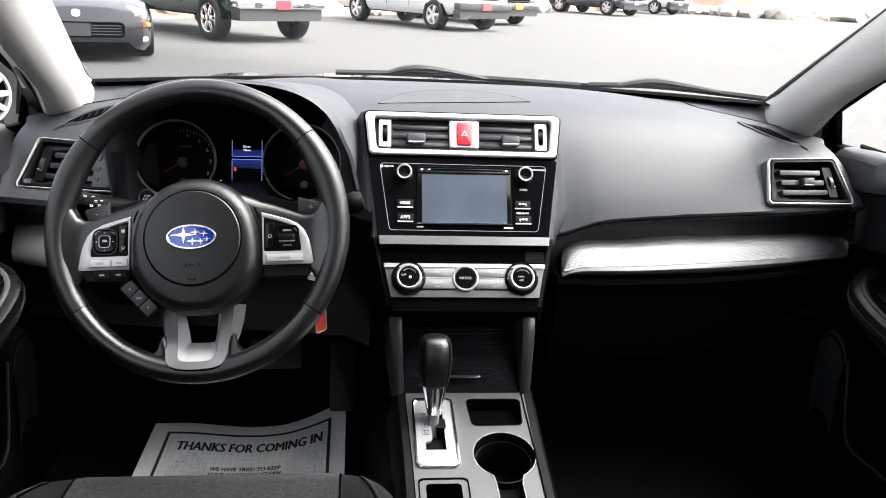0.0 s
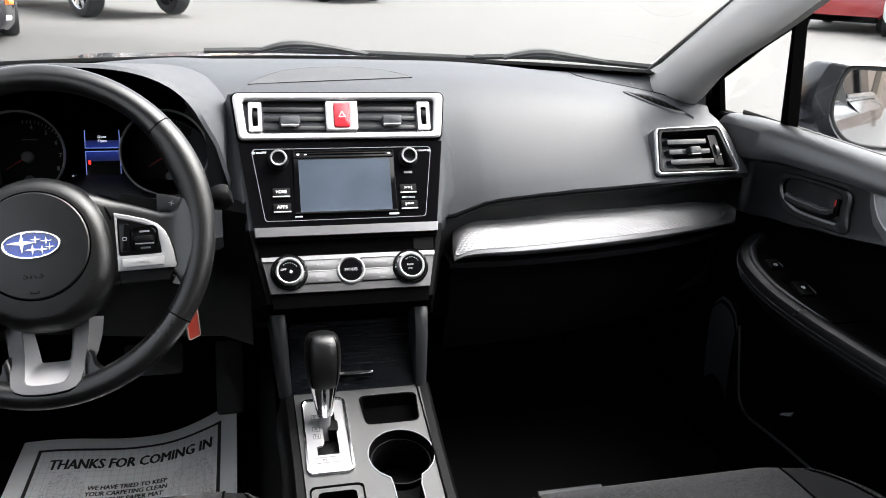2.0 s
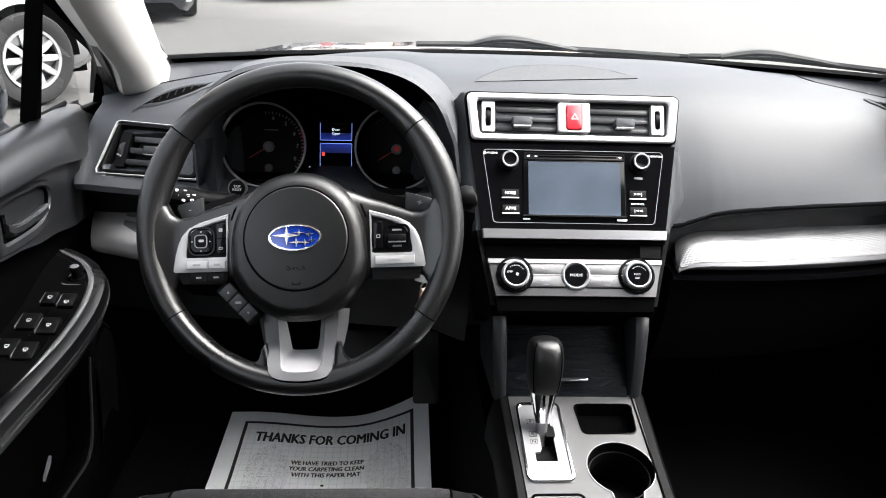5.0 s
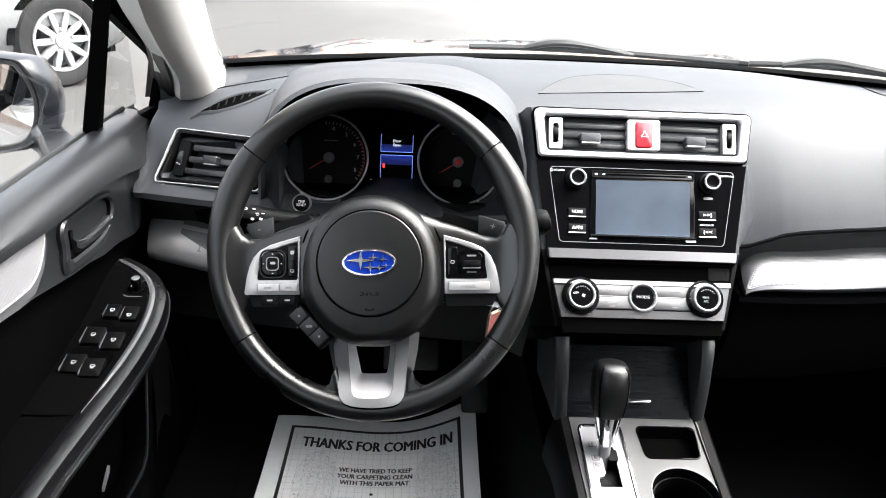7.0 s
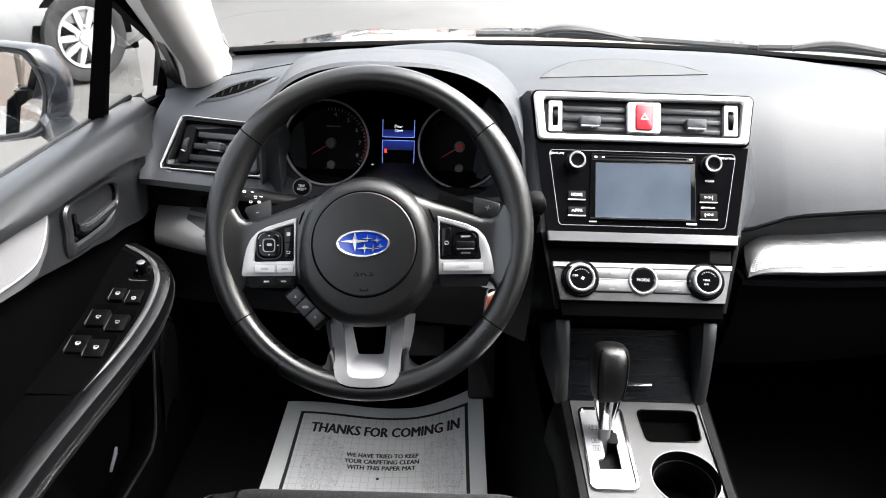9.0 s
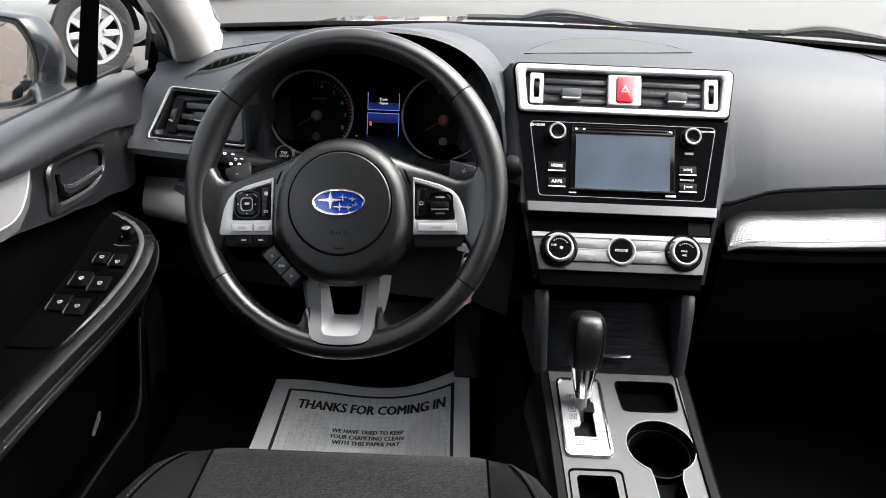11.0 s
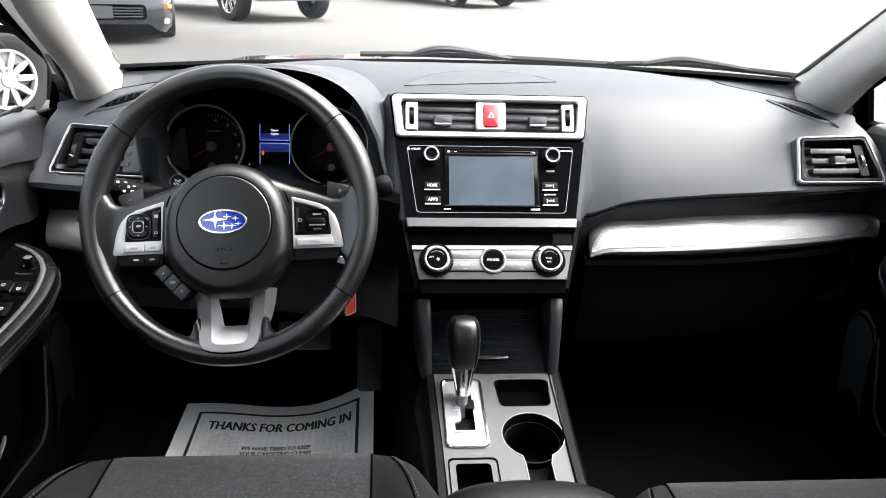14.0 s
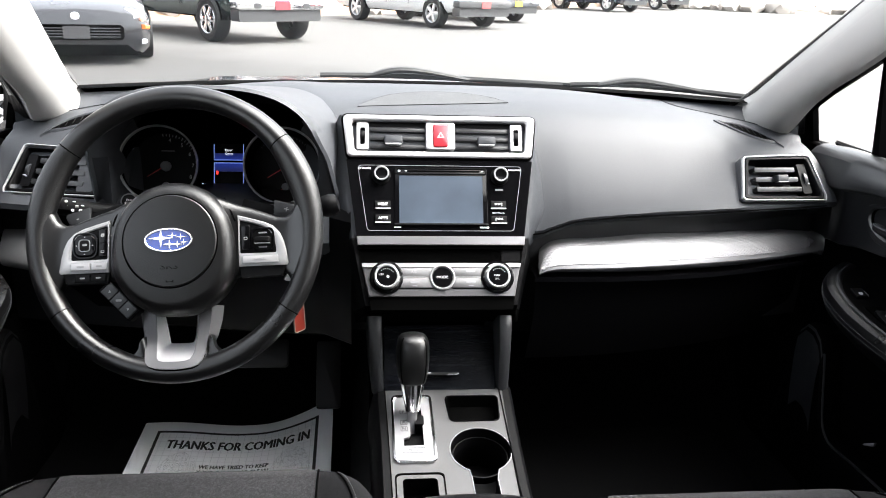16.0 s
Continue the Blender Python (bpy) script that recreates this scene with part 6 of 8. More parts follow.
# carpet mats under it and on the passenger's side
for x0, x1 in ((-0.63, -0.16), (0.18, 0.66)):
    cm = thing("carpet_mat", ((x0 + x1) / 2, 1.15, 0.27), "black carpet mat in the footwell", "floor mat", group="carpet mats")
    part("mat_body", slab([(x + (x0 + x1) / 2, y + 1.15) for x, y in rrect(x1 - x0, 0.60, 0.05, 5)], 0.268, 0.2735, None, 0.003), CARPET, cm)
    if x0 > 0:
        part("sewn_badge", box(0.357, 0.482, 1.080, 1.098, 0.273, 0.2750), GREYPRINT, cm, "pale grey sewn lettering bar")

# ---------- front seats (cushions) ----------
CLOTH = bpy.data.materials.new("patterned_charcoal_cloth")
CLOTH.use_nodes = True
nt = CLOTH.node_tree
b = nt.nodes["Principled BSDF"]
b.inputs["Roughness"].default_value = 0.92
b.inputs["Sheen Weight"].default_value = 0.08
b.inputs["Specular IOR Level"].default_value = 0.12
co, br, mx, ns, bp = (nt.nodes.new("ShaderNode" + k) for k in ("TexCoord", "TexBrick", "Mix", "TexNoise", "Bump"))
mx.data_type = "RGBA"
br.inputs["Scale"].default_value = 150
br.inputs["Bias"].default_value = -0.35
br.inputs["Mortar Size"].default_value = 0.016
br.inputs["Color1"].default_value, br.inputs["Color2"].default_value, br.inputs["Mortar"].default_value = (0.0065, 0.0065, 0.008, 1), (0.034, 0.034, 0.038, 1), (0.003, 0.003, 0.004, 1)
br.inputs["Brick Width"].default_value, br.inputs["Row Height"].default_value = 0.34, 0.42
ns.inputs["Scale"].default_value = 300
mx.inputs[0].default_value = 0.25
nt.links.new(co.outputs["Object"], br.inputs["Vector"])
nt.links.new(co.outputs["Object"], ns.inputs["Vector"])
nt.links.new(br.outputs["Color"], mx.inputs[6])
nt.links.new(ns.outputs["Color"], mx.inputs[7])
mul = nt.nodes.new("ShaderNodeMix")
mul.data_type, mul.blend_type = "RGBA", "MULTIPLY"
mul.inputs[0].default_value = 0.6
nt.links.new(br.outputs["Color"], mul.inputs[6])
nt.links.new(ns.outputs["Fac"], mul.inputs[7])
nt.links.new(mul.outputs[2], b.inputs["Base Color"])
nt.links.new(br.outputs["Fac"], bp.inputs["Height"])
bp.inputs["Strength"].default_value, bp.inputs["Distance"].default_value = 0.5, 0.001
nt.links.new(bp.outputs[0], b.inputs["Normal"])
SIDECLOTH = material("plain_charcoal_cloth", (0.0032, 0.0032, 0.0038), 0.85, bump=0.6, scale=800, vary=0.2, vary_scale=150, spec=0.15)
THREAD = material("pale_grey_thread", (0.09, 0.09, 0.095), 0.8)


def seat(cx, yf, group):
    st_ = thing("front_seat", (cx, yf - 0.25, 0.30), "black patterned cloth front seat cushion with pale stitching", "seat", group=group)

    def top(u, v):
        """u across -1..1, v back from the front edge in metres."""
        bol = max(0, (abs(u) - 0.66) / 0.34)
        z = 0.567 + 0.012 * math.sin(min(v, 0.3) / 0.3 * math.pi / 2) + 0.030 * math.sin(min(1, bol * 1.4) * math.pi / 2) * min(1, v / 0.10) - 0.07 * max(0, bol - 0.55) ** 1.3
        round_ = max(0, 0.05 - v) / 0.05
        z -= 0.05 * round_ ** 2.2
        back = 0.105 * max(0, (abs(u) - 0.58) / 0.42) ** 1.8
        return (cx + 0.265 * u, yf - v - back, z)

    vs_ = (0.0, 0.004, 0.012, 0.024, 0.04, 0.06, 0.09, 0.14, 0.22, 0.34, 0.50)
    us = lambda a, c, n: [lerp(a, c, k / n) for k in range(n + 1)]
    part("seat_centre", loft([[top(u, v) for u in us(-0.64, 0.64, 26)] for v in vs_]), CLOTH, st_, "patterned charcoal cloth centre panel")
    for s in (-1, 1):
        part("side_bolster", loft([[top(s * u, v) for u in us(0.648, 1.0, 12)] + [(cx + s * 0.272, top(s, v)[1], 0.46), (cx + s * 0.262, top(s, v)[1], 0.34)] for v in vs_]), SIDECLOTH, st_, "plain charcoal cloth side bolster")
        part("seam", tube([tuple(Vector(top(s * 0.644, v)) + Vector((0, 0, 0.0004))) for v in vs_], 0.0016, 5), DEEP, st_)
        # stitches along the bolster's crown
        stitches = bmesh.new()
        p0 = smooth_path([top(s * 0.70, 0.015), top(s * 0.76, 0.04), top(s * 0.82, 0.085), top(s * 0.865, 0.15), top(s * 0.89, 0.25)], 22)
        p0 = [p + Vector((0, 0, 0.0012)) for p in p0]
        for k in range(0, len(p0) - 1, 2):
            stitches = join(stitches, tube([p0[k], p0[k].lerp(p0[k + 1], 0.75)], 0.0005, 5))
        tagged(part("stitching", stitches, THREAD, st_, "pale grey stitching"), kind="stuff")
        part("seam", tube([p + Vector((-s * 0.004, 0, -0.0008)) for p in p0], 0.0012, 5), DEEP, st_)
    front = [[(x, y, z) for x, y, z in [top(u, 0.0) for u in us(-1, 1, 30)]], [(x, y - 0.004, z - 0.04) for x, y, z in [top(u, 0.0) for u in us(-1, 1, 30)]], [(x, y - 0.03, 0.30) for x, y, z in [top(u, 0.0) for u in us(-1, 1, 30)]]]
    part("seat_front", loft(front), SIDECLOTH, st_)
    part("seat_base", box(cx - 0.22, cx + 0.22, yf - 0.48, yf - 0.10, 0.27, 0.50), BLACK, st_)
    return st_


seat(-0.352, 0.845, "front seats")
seat(0.372, 0.765, "front seats")

# ---------- doors ----------
SILVERCLOTH = weave("silver_woven_insert", (0.37, 0.37, 0.38), 400)
DOORPL = material("black_grained_door_plastic", (0.0100, 0.0106, 0.0122), 0.40, bump=0.5, scale=700, vary=0.15, vary_scale=6, spec=0.68)
SURROUND = material("smooth_black_surround", (0.0058, 0.0062, 0.0072), 0.33, bump=0.3, scale=900, vary=0.2, vary_scale=10, spec=0.72)
SWITCHPRINT = material("switch_print", (0.45, 0.45, 0.46), 0.6)
ARMSKIN = material("smooth_black_armrest", (0.0028, 0.0028, 0.0032), 0.30, bump=0.4, scale=700, vary=0.3, vary_scale=8, spec=0.4)
SATIN = material("satin_dark_grey", (0.11, 0.112, 0.116), 0.36, 0.45, vary=0.05)
# near-zero black: shade low on the door and in hollows coloured in
WELL = material("shade_deepened_black_door", (0.0005, 0.0005, 0.0006), 0.7, bump=0.3, scale=700, vary=0.2, spec=0.03)
ARM_EDGE = ((0.752, 1.156, 0.742), (0.726, 1.136, 0.741), (0.702, 1.114, 0.739), (0.682, 1.086, 0.735), (0.668, 1.050, 0.728), (0.663, 0.995, 0.717), (0.665, 0.930, 0.709), (0.671, 0.860, 0.704), (0.680, 0.780, 0.700), (0.688, 0.660, 0.698), (0.690, 0.400, 0.698), (0.690, 0.150, 0.698), (0.690, -0.20, 0.698))
Q_HOLE = ((1.176, 0.930), (1.372, 0.926), (1.362, 0.994), (1.338, 1.011), (1.132, 1.107), (1.116, 1.107))
Q_RIM = ((1.150, 0.905), (1.470, 0.900), (1.450, 1.015), (1.385, 1.052), (1.112, 1.180), (1.088, 1.150))


def door(s):
    d = thing("vehicle_door", (s * 0.76, 0.6, 0.30), "charcoal moulded car door with armrest and silver insert" if s > 0 else "charcoal moulded driver's door with armrest and window switches", "door", group="front doors")
    shift = 0.0 if s > 0 else 0.006
    X_ = lambda x: s * x + shift
    ridge_z = lambda y: table(y, ((0.2, 0.912), (0.75, 0.909), (0.90, 0.899), (1.05, 0.893), (1.22, 0.874)))
    foot_z = lambda y: table(y, ((0.2, 0.868), (0.72, 0.846), (0.85, 0.827), (0.95, 0.808), (1.09, 0.787), (1.19, 0.772), (1.30, 0.762)))
    ys = [-0.20 + 1.30 * k / 26 for k in range(27)] + [1.13, 1.155, 1.175, 1.185, 1.192, 1.197, 1.202, 1.21, 1.225, 1.25, 1.28, 1.31, 1.34]
    rows = []
    for y in ys:
        nose = max(0, (y - 1.12) / 0.22)
        rk, fk = ridge_z(y), foot_z(y)
        rec = 0.013 * min(1, max(0, (1.202 - y) / 0.012))
        pad = [(0.792, 0.928), (0.790, 0.939), (0.779, 0.9445), (0.764, 0.944), (0.750, 0.938), (0.740, 0.928), (0.7345, rk + 0.016), (0.733, rk + 0.008), (0.7345, rk + 0.002)]
        rest = [(0.738 + rec * 0.4, rk - 0.001), (0.740 + rec, rk - 0.005), (0.742 + rec, lerp(rk, fk, 0.35)), (0.744 + rec * 0.8, lerp(rk, fk, 0.70)), (0.747 + rec * 0.4, fk + 0.010), (0.750, fk + 0.003), (0.756, fk)]
        rows.append([(X_(x + 0.026 * nose * nose), y, z - 0.016 * nose * nose) for x, z in pad + rest])
    part("upper_panel", loft([r_[:9] for r_ in rows]), DOORPL, d, "grained charcoal upper panel")
    part("recess_panel", loft([r_[8:] for r_ in rows]), SURROUND, d, "smooth recessed panel round the handle")
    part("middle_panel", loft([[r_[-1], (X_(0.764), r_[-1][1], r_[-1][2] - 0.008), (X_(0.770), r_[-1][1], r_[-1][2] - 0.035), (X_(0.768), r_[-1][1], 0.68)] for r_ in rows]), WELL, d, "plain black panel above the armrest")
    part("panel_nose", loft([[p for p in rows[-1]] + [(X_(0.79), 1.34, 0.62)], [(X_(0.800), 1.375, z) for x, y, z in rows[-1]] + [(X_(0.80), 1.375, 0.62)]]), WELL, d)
    part("belt_seal", tube([(X_(0.794), y, 0.938) for y in (-0.2, 0.5, 1.17, 1.30)], 0.005, 6), RUBBER, d)
    # handle: a raised lip round a deep bowl, with the pull lever in it
    f = -s
    H = frame_at((X_(0.7535), 0.0, 0.0), (0, f, 0), (0, 0, 1))
    bowl = [(0.938, 0.884), (1.02, 0.882), (1.085, 0.875), (1.107, 0.861), (1.104, 0.838), (1.082, 0.817), (1.045, 0.809), (0.955, 0.815), (0.927, 0.822), (0.930, 0.850)]
    hole = [(0.956, 0.876), (1.02, 0.875), (1.072, 0.869), (1.091, 0.857), (1.087, 0.839), (1.067, 0.829), (1.036, 0.824), (0.966, 0.829), (0.949, 0.834), (0.950, 0.851)]
    bowl, hole = ([(f * x, y) for x, y in o_] for o_ in (bowl, hole))
    bowl, hole = rounded(bowl, 5), rounded(hole, 5)
    hs = part("handle_surround", ring(bowl, hole, -0.030, 0.0065, H, 0.0030), SURROUND, d, "raised moulded surround of the door handle")
    cx, cy = sum(p[0] for p in hole) / len(hole), sum(p[1] for p in hole) / len(hole)
    part("handle_bowl", loft([[tuple(H @ Vector((cx + (x - cx) * k, cy + (y - cy) * k, z))) for x, y in hole] for k, z in ((1.0, 0.004), (0.97, -0.020), (0.8, -0.030), (0.02, -0.031))], closed=True), WELL, hs)
    lv = loft([[tuple(H @ Vector((f * y, z + dz, h))) for dz, h in ((0.006, 0.000), (0.0065, 0.007), (0.003, 0.010), (-0.004, 0.0095), (-0.010, 0.004), (-0.012, -0.006))] for y, z in ((0.957, 0.850), (0.970, 0.842), (0.985, 0.839), (1.02, 0.837), (1.055, 0.836), (1.076, 0.837))], closed=True, caps=True)
    part("door_handle", lv, SURROUND, hs, "black pull lever")
    part("handle_edge", tube([tuple(H @ Vector((f * y, z + 0.0055, 0.0085))) for y, z in ((0.965, 0.845), (0.985, 0.839), (1.02, 0.837), (1.055, 0.836), (1.076, 0.837))], 0.0013, 6), DASH, hs)
    part("lock_button", slab(rrect(0.007, 0.024, 0.002), -0.03, 0.006, on(H, f * 0.9555, 0.856)), GLOSS, hs)
    if s > 0:
        part("lock_mark", slab(rrect(0.003, 0.017, 0.001, 2), 0.004, 0.0066, on(H, f * 0.9590, 0.857)), material("red_lock_mark", (0.5, 0.02, 0.02), 0.5), hs)
    # silver insert behind the handle
    ins = [(0.886, 0.897), (0.880, 0.882), (0.866, 0.864), (0.845, 0.852), (0.815, 0.850), (0.73, 0.858), (0.50, 0.872), (0.10, 0.876), (0.10, 0.910), (0.50, 0.911), (0.75, 0.907)]
    ins = [(f * x, y) for x, y in ins]
    curve = [tuple(v[:2]) for v in smooth_path([(x, y, 0) for x, y in ins[:6]], 5)]
    ins = curve + ins[6:]
    brd = [(0.897, 0.896), (0.893, 0.876), (0.879, 0.852), (0.850, 0.834), (0.815, 0.834), (0.73, 0.846), (0.50, 0.862), (0.10, 0.868), (0.10, 0.912), (0.50, 0.913), (0.75, 0.909)]
    part("insert_border", slab([(f * x, y) for x, y in brd], -0.02, 0.0035, H), SATIN, d, "plain satin grey border of the insert")
    si = part("silver_insert", slab(ins, -0.02, 0.0065, H), SILVERCLOTH, d, "silver woven-look door insert")
    part("insert_edge", tube([tuple(H @ Vector((x, y, 0.0065))) for x, y in curve], 0.0014, 6), SILVER, si)
    # armrest: padded outer roll, satin strip, sunk switch plate
    edge = smooth_path(ARM_EDGE, 4)
    side_of = []
    for k in range(len(edge)):
        t_ = edge[min(k + 1, len(edge) - 1)] - edge[max(k - 1, 0)]
        side_of.append(Vector((-t_.y, t_.x, 0)).normalized())
    inward = lambda k, w: Vector((min(edge[k].x + side_of[k].x * w, 0.785), edge[k].y + side_of[k].y * w, edge[k].z))
    bed_z = lambda y: table(y, [(q.y, q.z) for q in reversed(edge)])
    arm = []
    for k, q in enumerate(edge):
        inn = lambda w: inward(k, w)
        sec = [inn(0.030) + Vector((0, 0, 0.001)), inn(0.022) + Vector((0, 0, 0.0055)), inn(0.012) + Vector((0, 0, 0.0060)), inn(0.004) + Vector((0, 0, 0.002)), q + Vector((0, 0, -0.008)), q + Vector((0.001, 0, -0.020)), q + Vector((0.008, 0, -0.036)), q + Vector((0.030, -0.004, -0.058)), Vector((0.79, q.y - 0.01, q.z - 0.075))]
        arm.append([(X_(v.x), v.y, v.z) for v in sec])
    ar = part("armrest", loft(arm), ARMSKIN, d, "padded armrest with twin stitching")
    for off in (0.0, 0.008):
        sti = bmesh.new()
        path = smooth_path([(X_(x + (0.0004 if not off else 0.0012)) - s * 0.0012, y, z - 0.010 - off) for x, y, z in ARM_EDGE[2:11]], 34)
        for k in range(0, len(path) - 1, 2):
            if path[k].y > 0.40:
                sti = join(sti, tube([path[k], path[k].lerp(path[k + 1], 0.66)], 0.00045, 4))
        tagged(part("stitching", sti, THREAD, ar, "pale grey stitching"), kind="stuff")
    strip = [k for k, q in enumerate(edge) if q.y > (0.79 if s < 0 else 0.86)]
    st_rows, plate_rows = [], []
    for k in strip:
        w_ = 0.0038 * min(1, (strip[-1] - k) / 5, (k + 1) / 3)
        st_rows.append([(X_(v.x), v.y, v.z + h) for v, h in ((inward(k, 0.0215 - w_), 0.0060), (inward(k, 0.0215), 0.0072), (inward(k, 0.0215 + w_), 0.0058))])
        v = inward(k, 0.027)
        plate_rows.append([(X_(v.x), v.y, v.z + 0.0015), (X_(lerp(v.x, 0.776, 0.5)), min(v.y, lerp(v.y, edge[k].y, 0.2)), v.z + 0.001), (X_(0.776), min(v.y, 1.12), v.z + 0.001)])
    part("switch_edge", loft(st_rows), SATIN if s < 0 else BRACKET, ar, "satin edge of the switch panel")
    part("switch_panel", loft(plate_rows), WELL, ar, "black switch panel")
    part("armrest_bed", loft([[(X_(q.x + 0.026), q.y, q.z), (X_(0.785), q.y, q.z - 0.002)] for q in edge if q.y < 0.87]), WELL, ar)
    slope = 0.16

    def switch(x, y, w, l, marks=1):
        m = frame_at((X_(x), y, bed_z(y) + 0.0015), (1, 0, 0), (0, 1, slope))
        part("switch_well", slab(rrect(w * 1.12, l * 1.7, 0.003, 2), -0.006, 0.0008, on(m, 0, l * 0.30)), DEEP, ar)
        sw = part("window_switch", slab(rrect(w, l, 0.002), -0.004, 0.0062, m @ pose(0, 0, 0, 7, 0, 0), 0.0015), BLACK, ar)
        for k in range(marks):
            dy = 0.0 if marks == 1 else (k - 0.5) * l * 0.42
            mk = m @ pose(0, dy, 0, 7, 0, 0)
            part("print_bar", ring(rrect(0.0062, 0.0040, 0.0010, 2), rrect(0.0044, 0.0024, 0.0006, 2), 0.005, 0.0067, on(mk, 0, 0.001)), SWITCHPRINT, sw)
            part("print_bar", slab(rrect(0.0040, 0.0014, 0.0004, 2), 0.005, 0.0067, on(mk, 0, -0.0022)), SWITCHPRINT, sw)
        part("switch_line", slab(rrect(0.0006, l * 1.0, 0.0002, 1), -0.002, 0.0050, on(m, s * w * 0.57, 0.002)), DARKSILVER, sw)

    if s < 0:
        switch(0.734, 1.016, 0.019, 0.024)
        switch(0.709, 1.012, 0.021, 0.026, 2)
        switch(0.741, 0.962, 0.025, 0.030)
        switch(0.712, 0.952, 0.025, 0.030)
        switch(0.744, 0.902, 0.025, 0.030)
        switch(0.718, 0.894, 0.025, 0.030)
        K = frame_at((X_(0.717), 1.070, bed_z(1.070) + 0.001), (1, 0, 0), (0, 1, slope))
        part("mirror_dial", ring(rrect(0.036, 0.040, 0.010, 4), rrect(0.032, 0.036, 0.009, 4), -0.002, 0.0012, K), SATIN, ar)
        part("mirror_dial", lathe([(0.0135, 0.0), (0.0130, 0.003), (0.0105, 0.0036), (0.008, 0.002)], K, 28), GLOSS, ar)
        kn = part("mirror_knob", lathe([(0.0070, 0.0), (0.0066, 0.010), (0.0078, 0.014), (0.0078, 0.018), (0.0064, 0.0200), (0.005, 0.0196)], K, 20), BLACK, ar, "small mirror adjusting knob")
        part("knob_top", lathe([(0.0064, 0.0198), (0.0050, 0.0204), (0.0036, 0.0200), (0, 0.0200)], K, 20), DARKSILVER, kn)
    else:
        switch(0.718, 1.038, 0.021, 0.024, 2)
        switch(0.722, 0.962, 0.025, 0.034)
    # lower panel, pocket and the pillar-like front of the pocket
    rows = []
    for k in range(13):
        y = -0.2 + 1.50 * k / 12
        rows.append([(X_(x), y, z) for x, z in ((0.79, 0.76), (0.782, 0.70), (0.780, 0.55), (0.780, 0.40), (0.775, 0.30), (0.79, 0.28))])
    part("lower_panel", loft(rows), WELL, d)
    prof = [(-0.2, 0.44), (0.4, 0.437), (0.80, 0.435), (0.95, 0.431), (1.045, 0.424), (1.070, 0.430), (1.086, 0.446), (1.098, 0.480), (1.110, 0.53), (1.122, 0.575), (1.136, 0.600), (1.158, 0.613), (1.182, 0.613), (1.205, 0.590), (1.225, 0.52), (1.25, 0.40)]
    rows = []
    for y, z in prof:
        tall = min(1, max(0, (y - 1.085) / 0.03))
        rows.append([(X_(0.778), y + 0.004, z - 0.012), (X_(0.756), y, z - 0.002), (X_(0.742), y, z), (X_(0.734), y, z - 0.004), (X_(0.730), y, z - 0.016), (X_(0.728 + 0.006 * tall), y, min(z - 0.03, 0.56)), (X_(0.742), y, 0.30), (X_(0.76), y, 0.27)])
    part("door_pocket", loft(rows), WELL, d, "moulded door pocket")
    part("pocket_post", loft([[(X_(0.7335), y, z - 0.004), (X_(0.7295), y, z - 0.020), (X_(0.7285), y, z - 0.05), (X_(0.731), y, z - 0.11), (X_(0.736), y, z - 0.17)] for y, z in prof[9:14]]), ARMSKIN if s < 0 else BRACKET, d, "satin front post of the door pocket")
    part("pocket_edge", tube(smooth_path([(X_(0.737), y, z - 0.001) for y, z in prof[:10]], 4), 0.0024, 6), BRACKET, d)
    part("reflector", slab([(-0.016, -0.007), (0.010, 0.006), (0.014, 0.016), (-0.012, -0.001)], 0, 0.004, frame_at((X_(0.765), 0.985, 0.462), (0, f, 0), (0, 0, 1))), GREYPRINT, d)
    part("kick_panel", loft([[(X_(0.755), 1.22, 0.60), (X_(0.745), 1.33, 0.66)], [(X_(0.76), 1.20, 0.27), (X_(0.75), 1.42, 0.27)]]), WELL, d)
    # outer skin
    rows = [[(X_(x), y, z) for x, z in ((0.80, 0.940 - drop), (0.86, 0.90 - drop * 0.7), (0.885, 0.75), (0.89, 0.5), (0.86, 0.25))] for y, drop in ((-0.28, 0.0), (0.3, 0.0), (0.9, 0.0), (1.15, 0.012), (1.35, 0.040))]
    part("outer_skin", loft(rows), PAINT, d, "dark blue painted outer skin")
    # window frame: quarter window with its post, and the bar under the roof
    lean = 0.30
    xz = lambda z: 0.784 - lean * (z - 0.945)
    toe = lambda y: (0.024 if s < 0 else 0.0) * max(0, (y - 1.15) / 0.22)
    rows = []
    for dx, k in ((0.010, 0.0), (-0.002, 0.0), (-0.007, 0.15), (-0.007, 0.85), (-0.012, 1.0), (0.010, 1.0)):
        rows.append([(X_(xz(lerp(b[1], a[1], k)) + dx - toe(lerp(b[0], a[0], k))), lerp(b[0], a[0], k), lerp(b[1], a[1], k)) for a, b in zip(Q_RIM, Q_HOLE)])
    part("quarter_frame", loft(rows, closed=True), WELL, d, "black frame and post of the quarter window")
    bar = [(X_(xz(z) - 0.004), y, z) for y, z in ((1.20, 1.120), (1.12, 1.152), (0.99, 1.215), (0.79, 1.305), (0.64, 1.350), (0.30, 1.372), (-0.2, 1.372))]
    rows = []
    for x, y, z in bar:
        wdt = 0.020
        rows.append([(x - s * 0.02, y + wdt * 0.5, z + wdt * 0.9), (x - s * 0.024, y, z + wdt * 0.2), (x - s * 0.016, y - wdt * 0.6, z - wdt * 0.5), (x + s * 0.012, y - wdt * 0.6, z - wdt * 0.5), (x + s * 0.015, y + wdt * 0.5, z + wdt * 0.9)])
    part("window_frame", loft(rows, closed=True), BLACK, d, "black window frame")
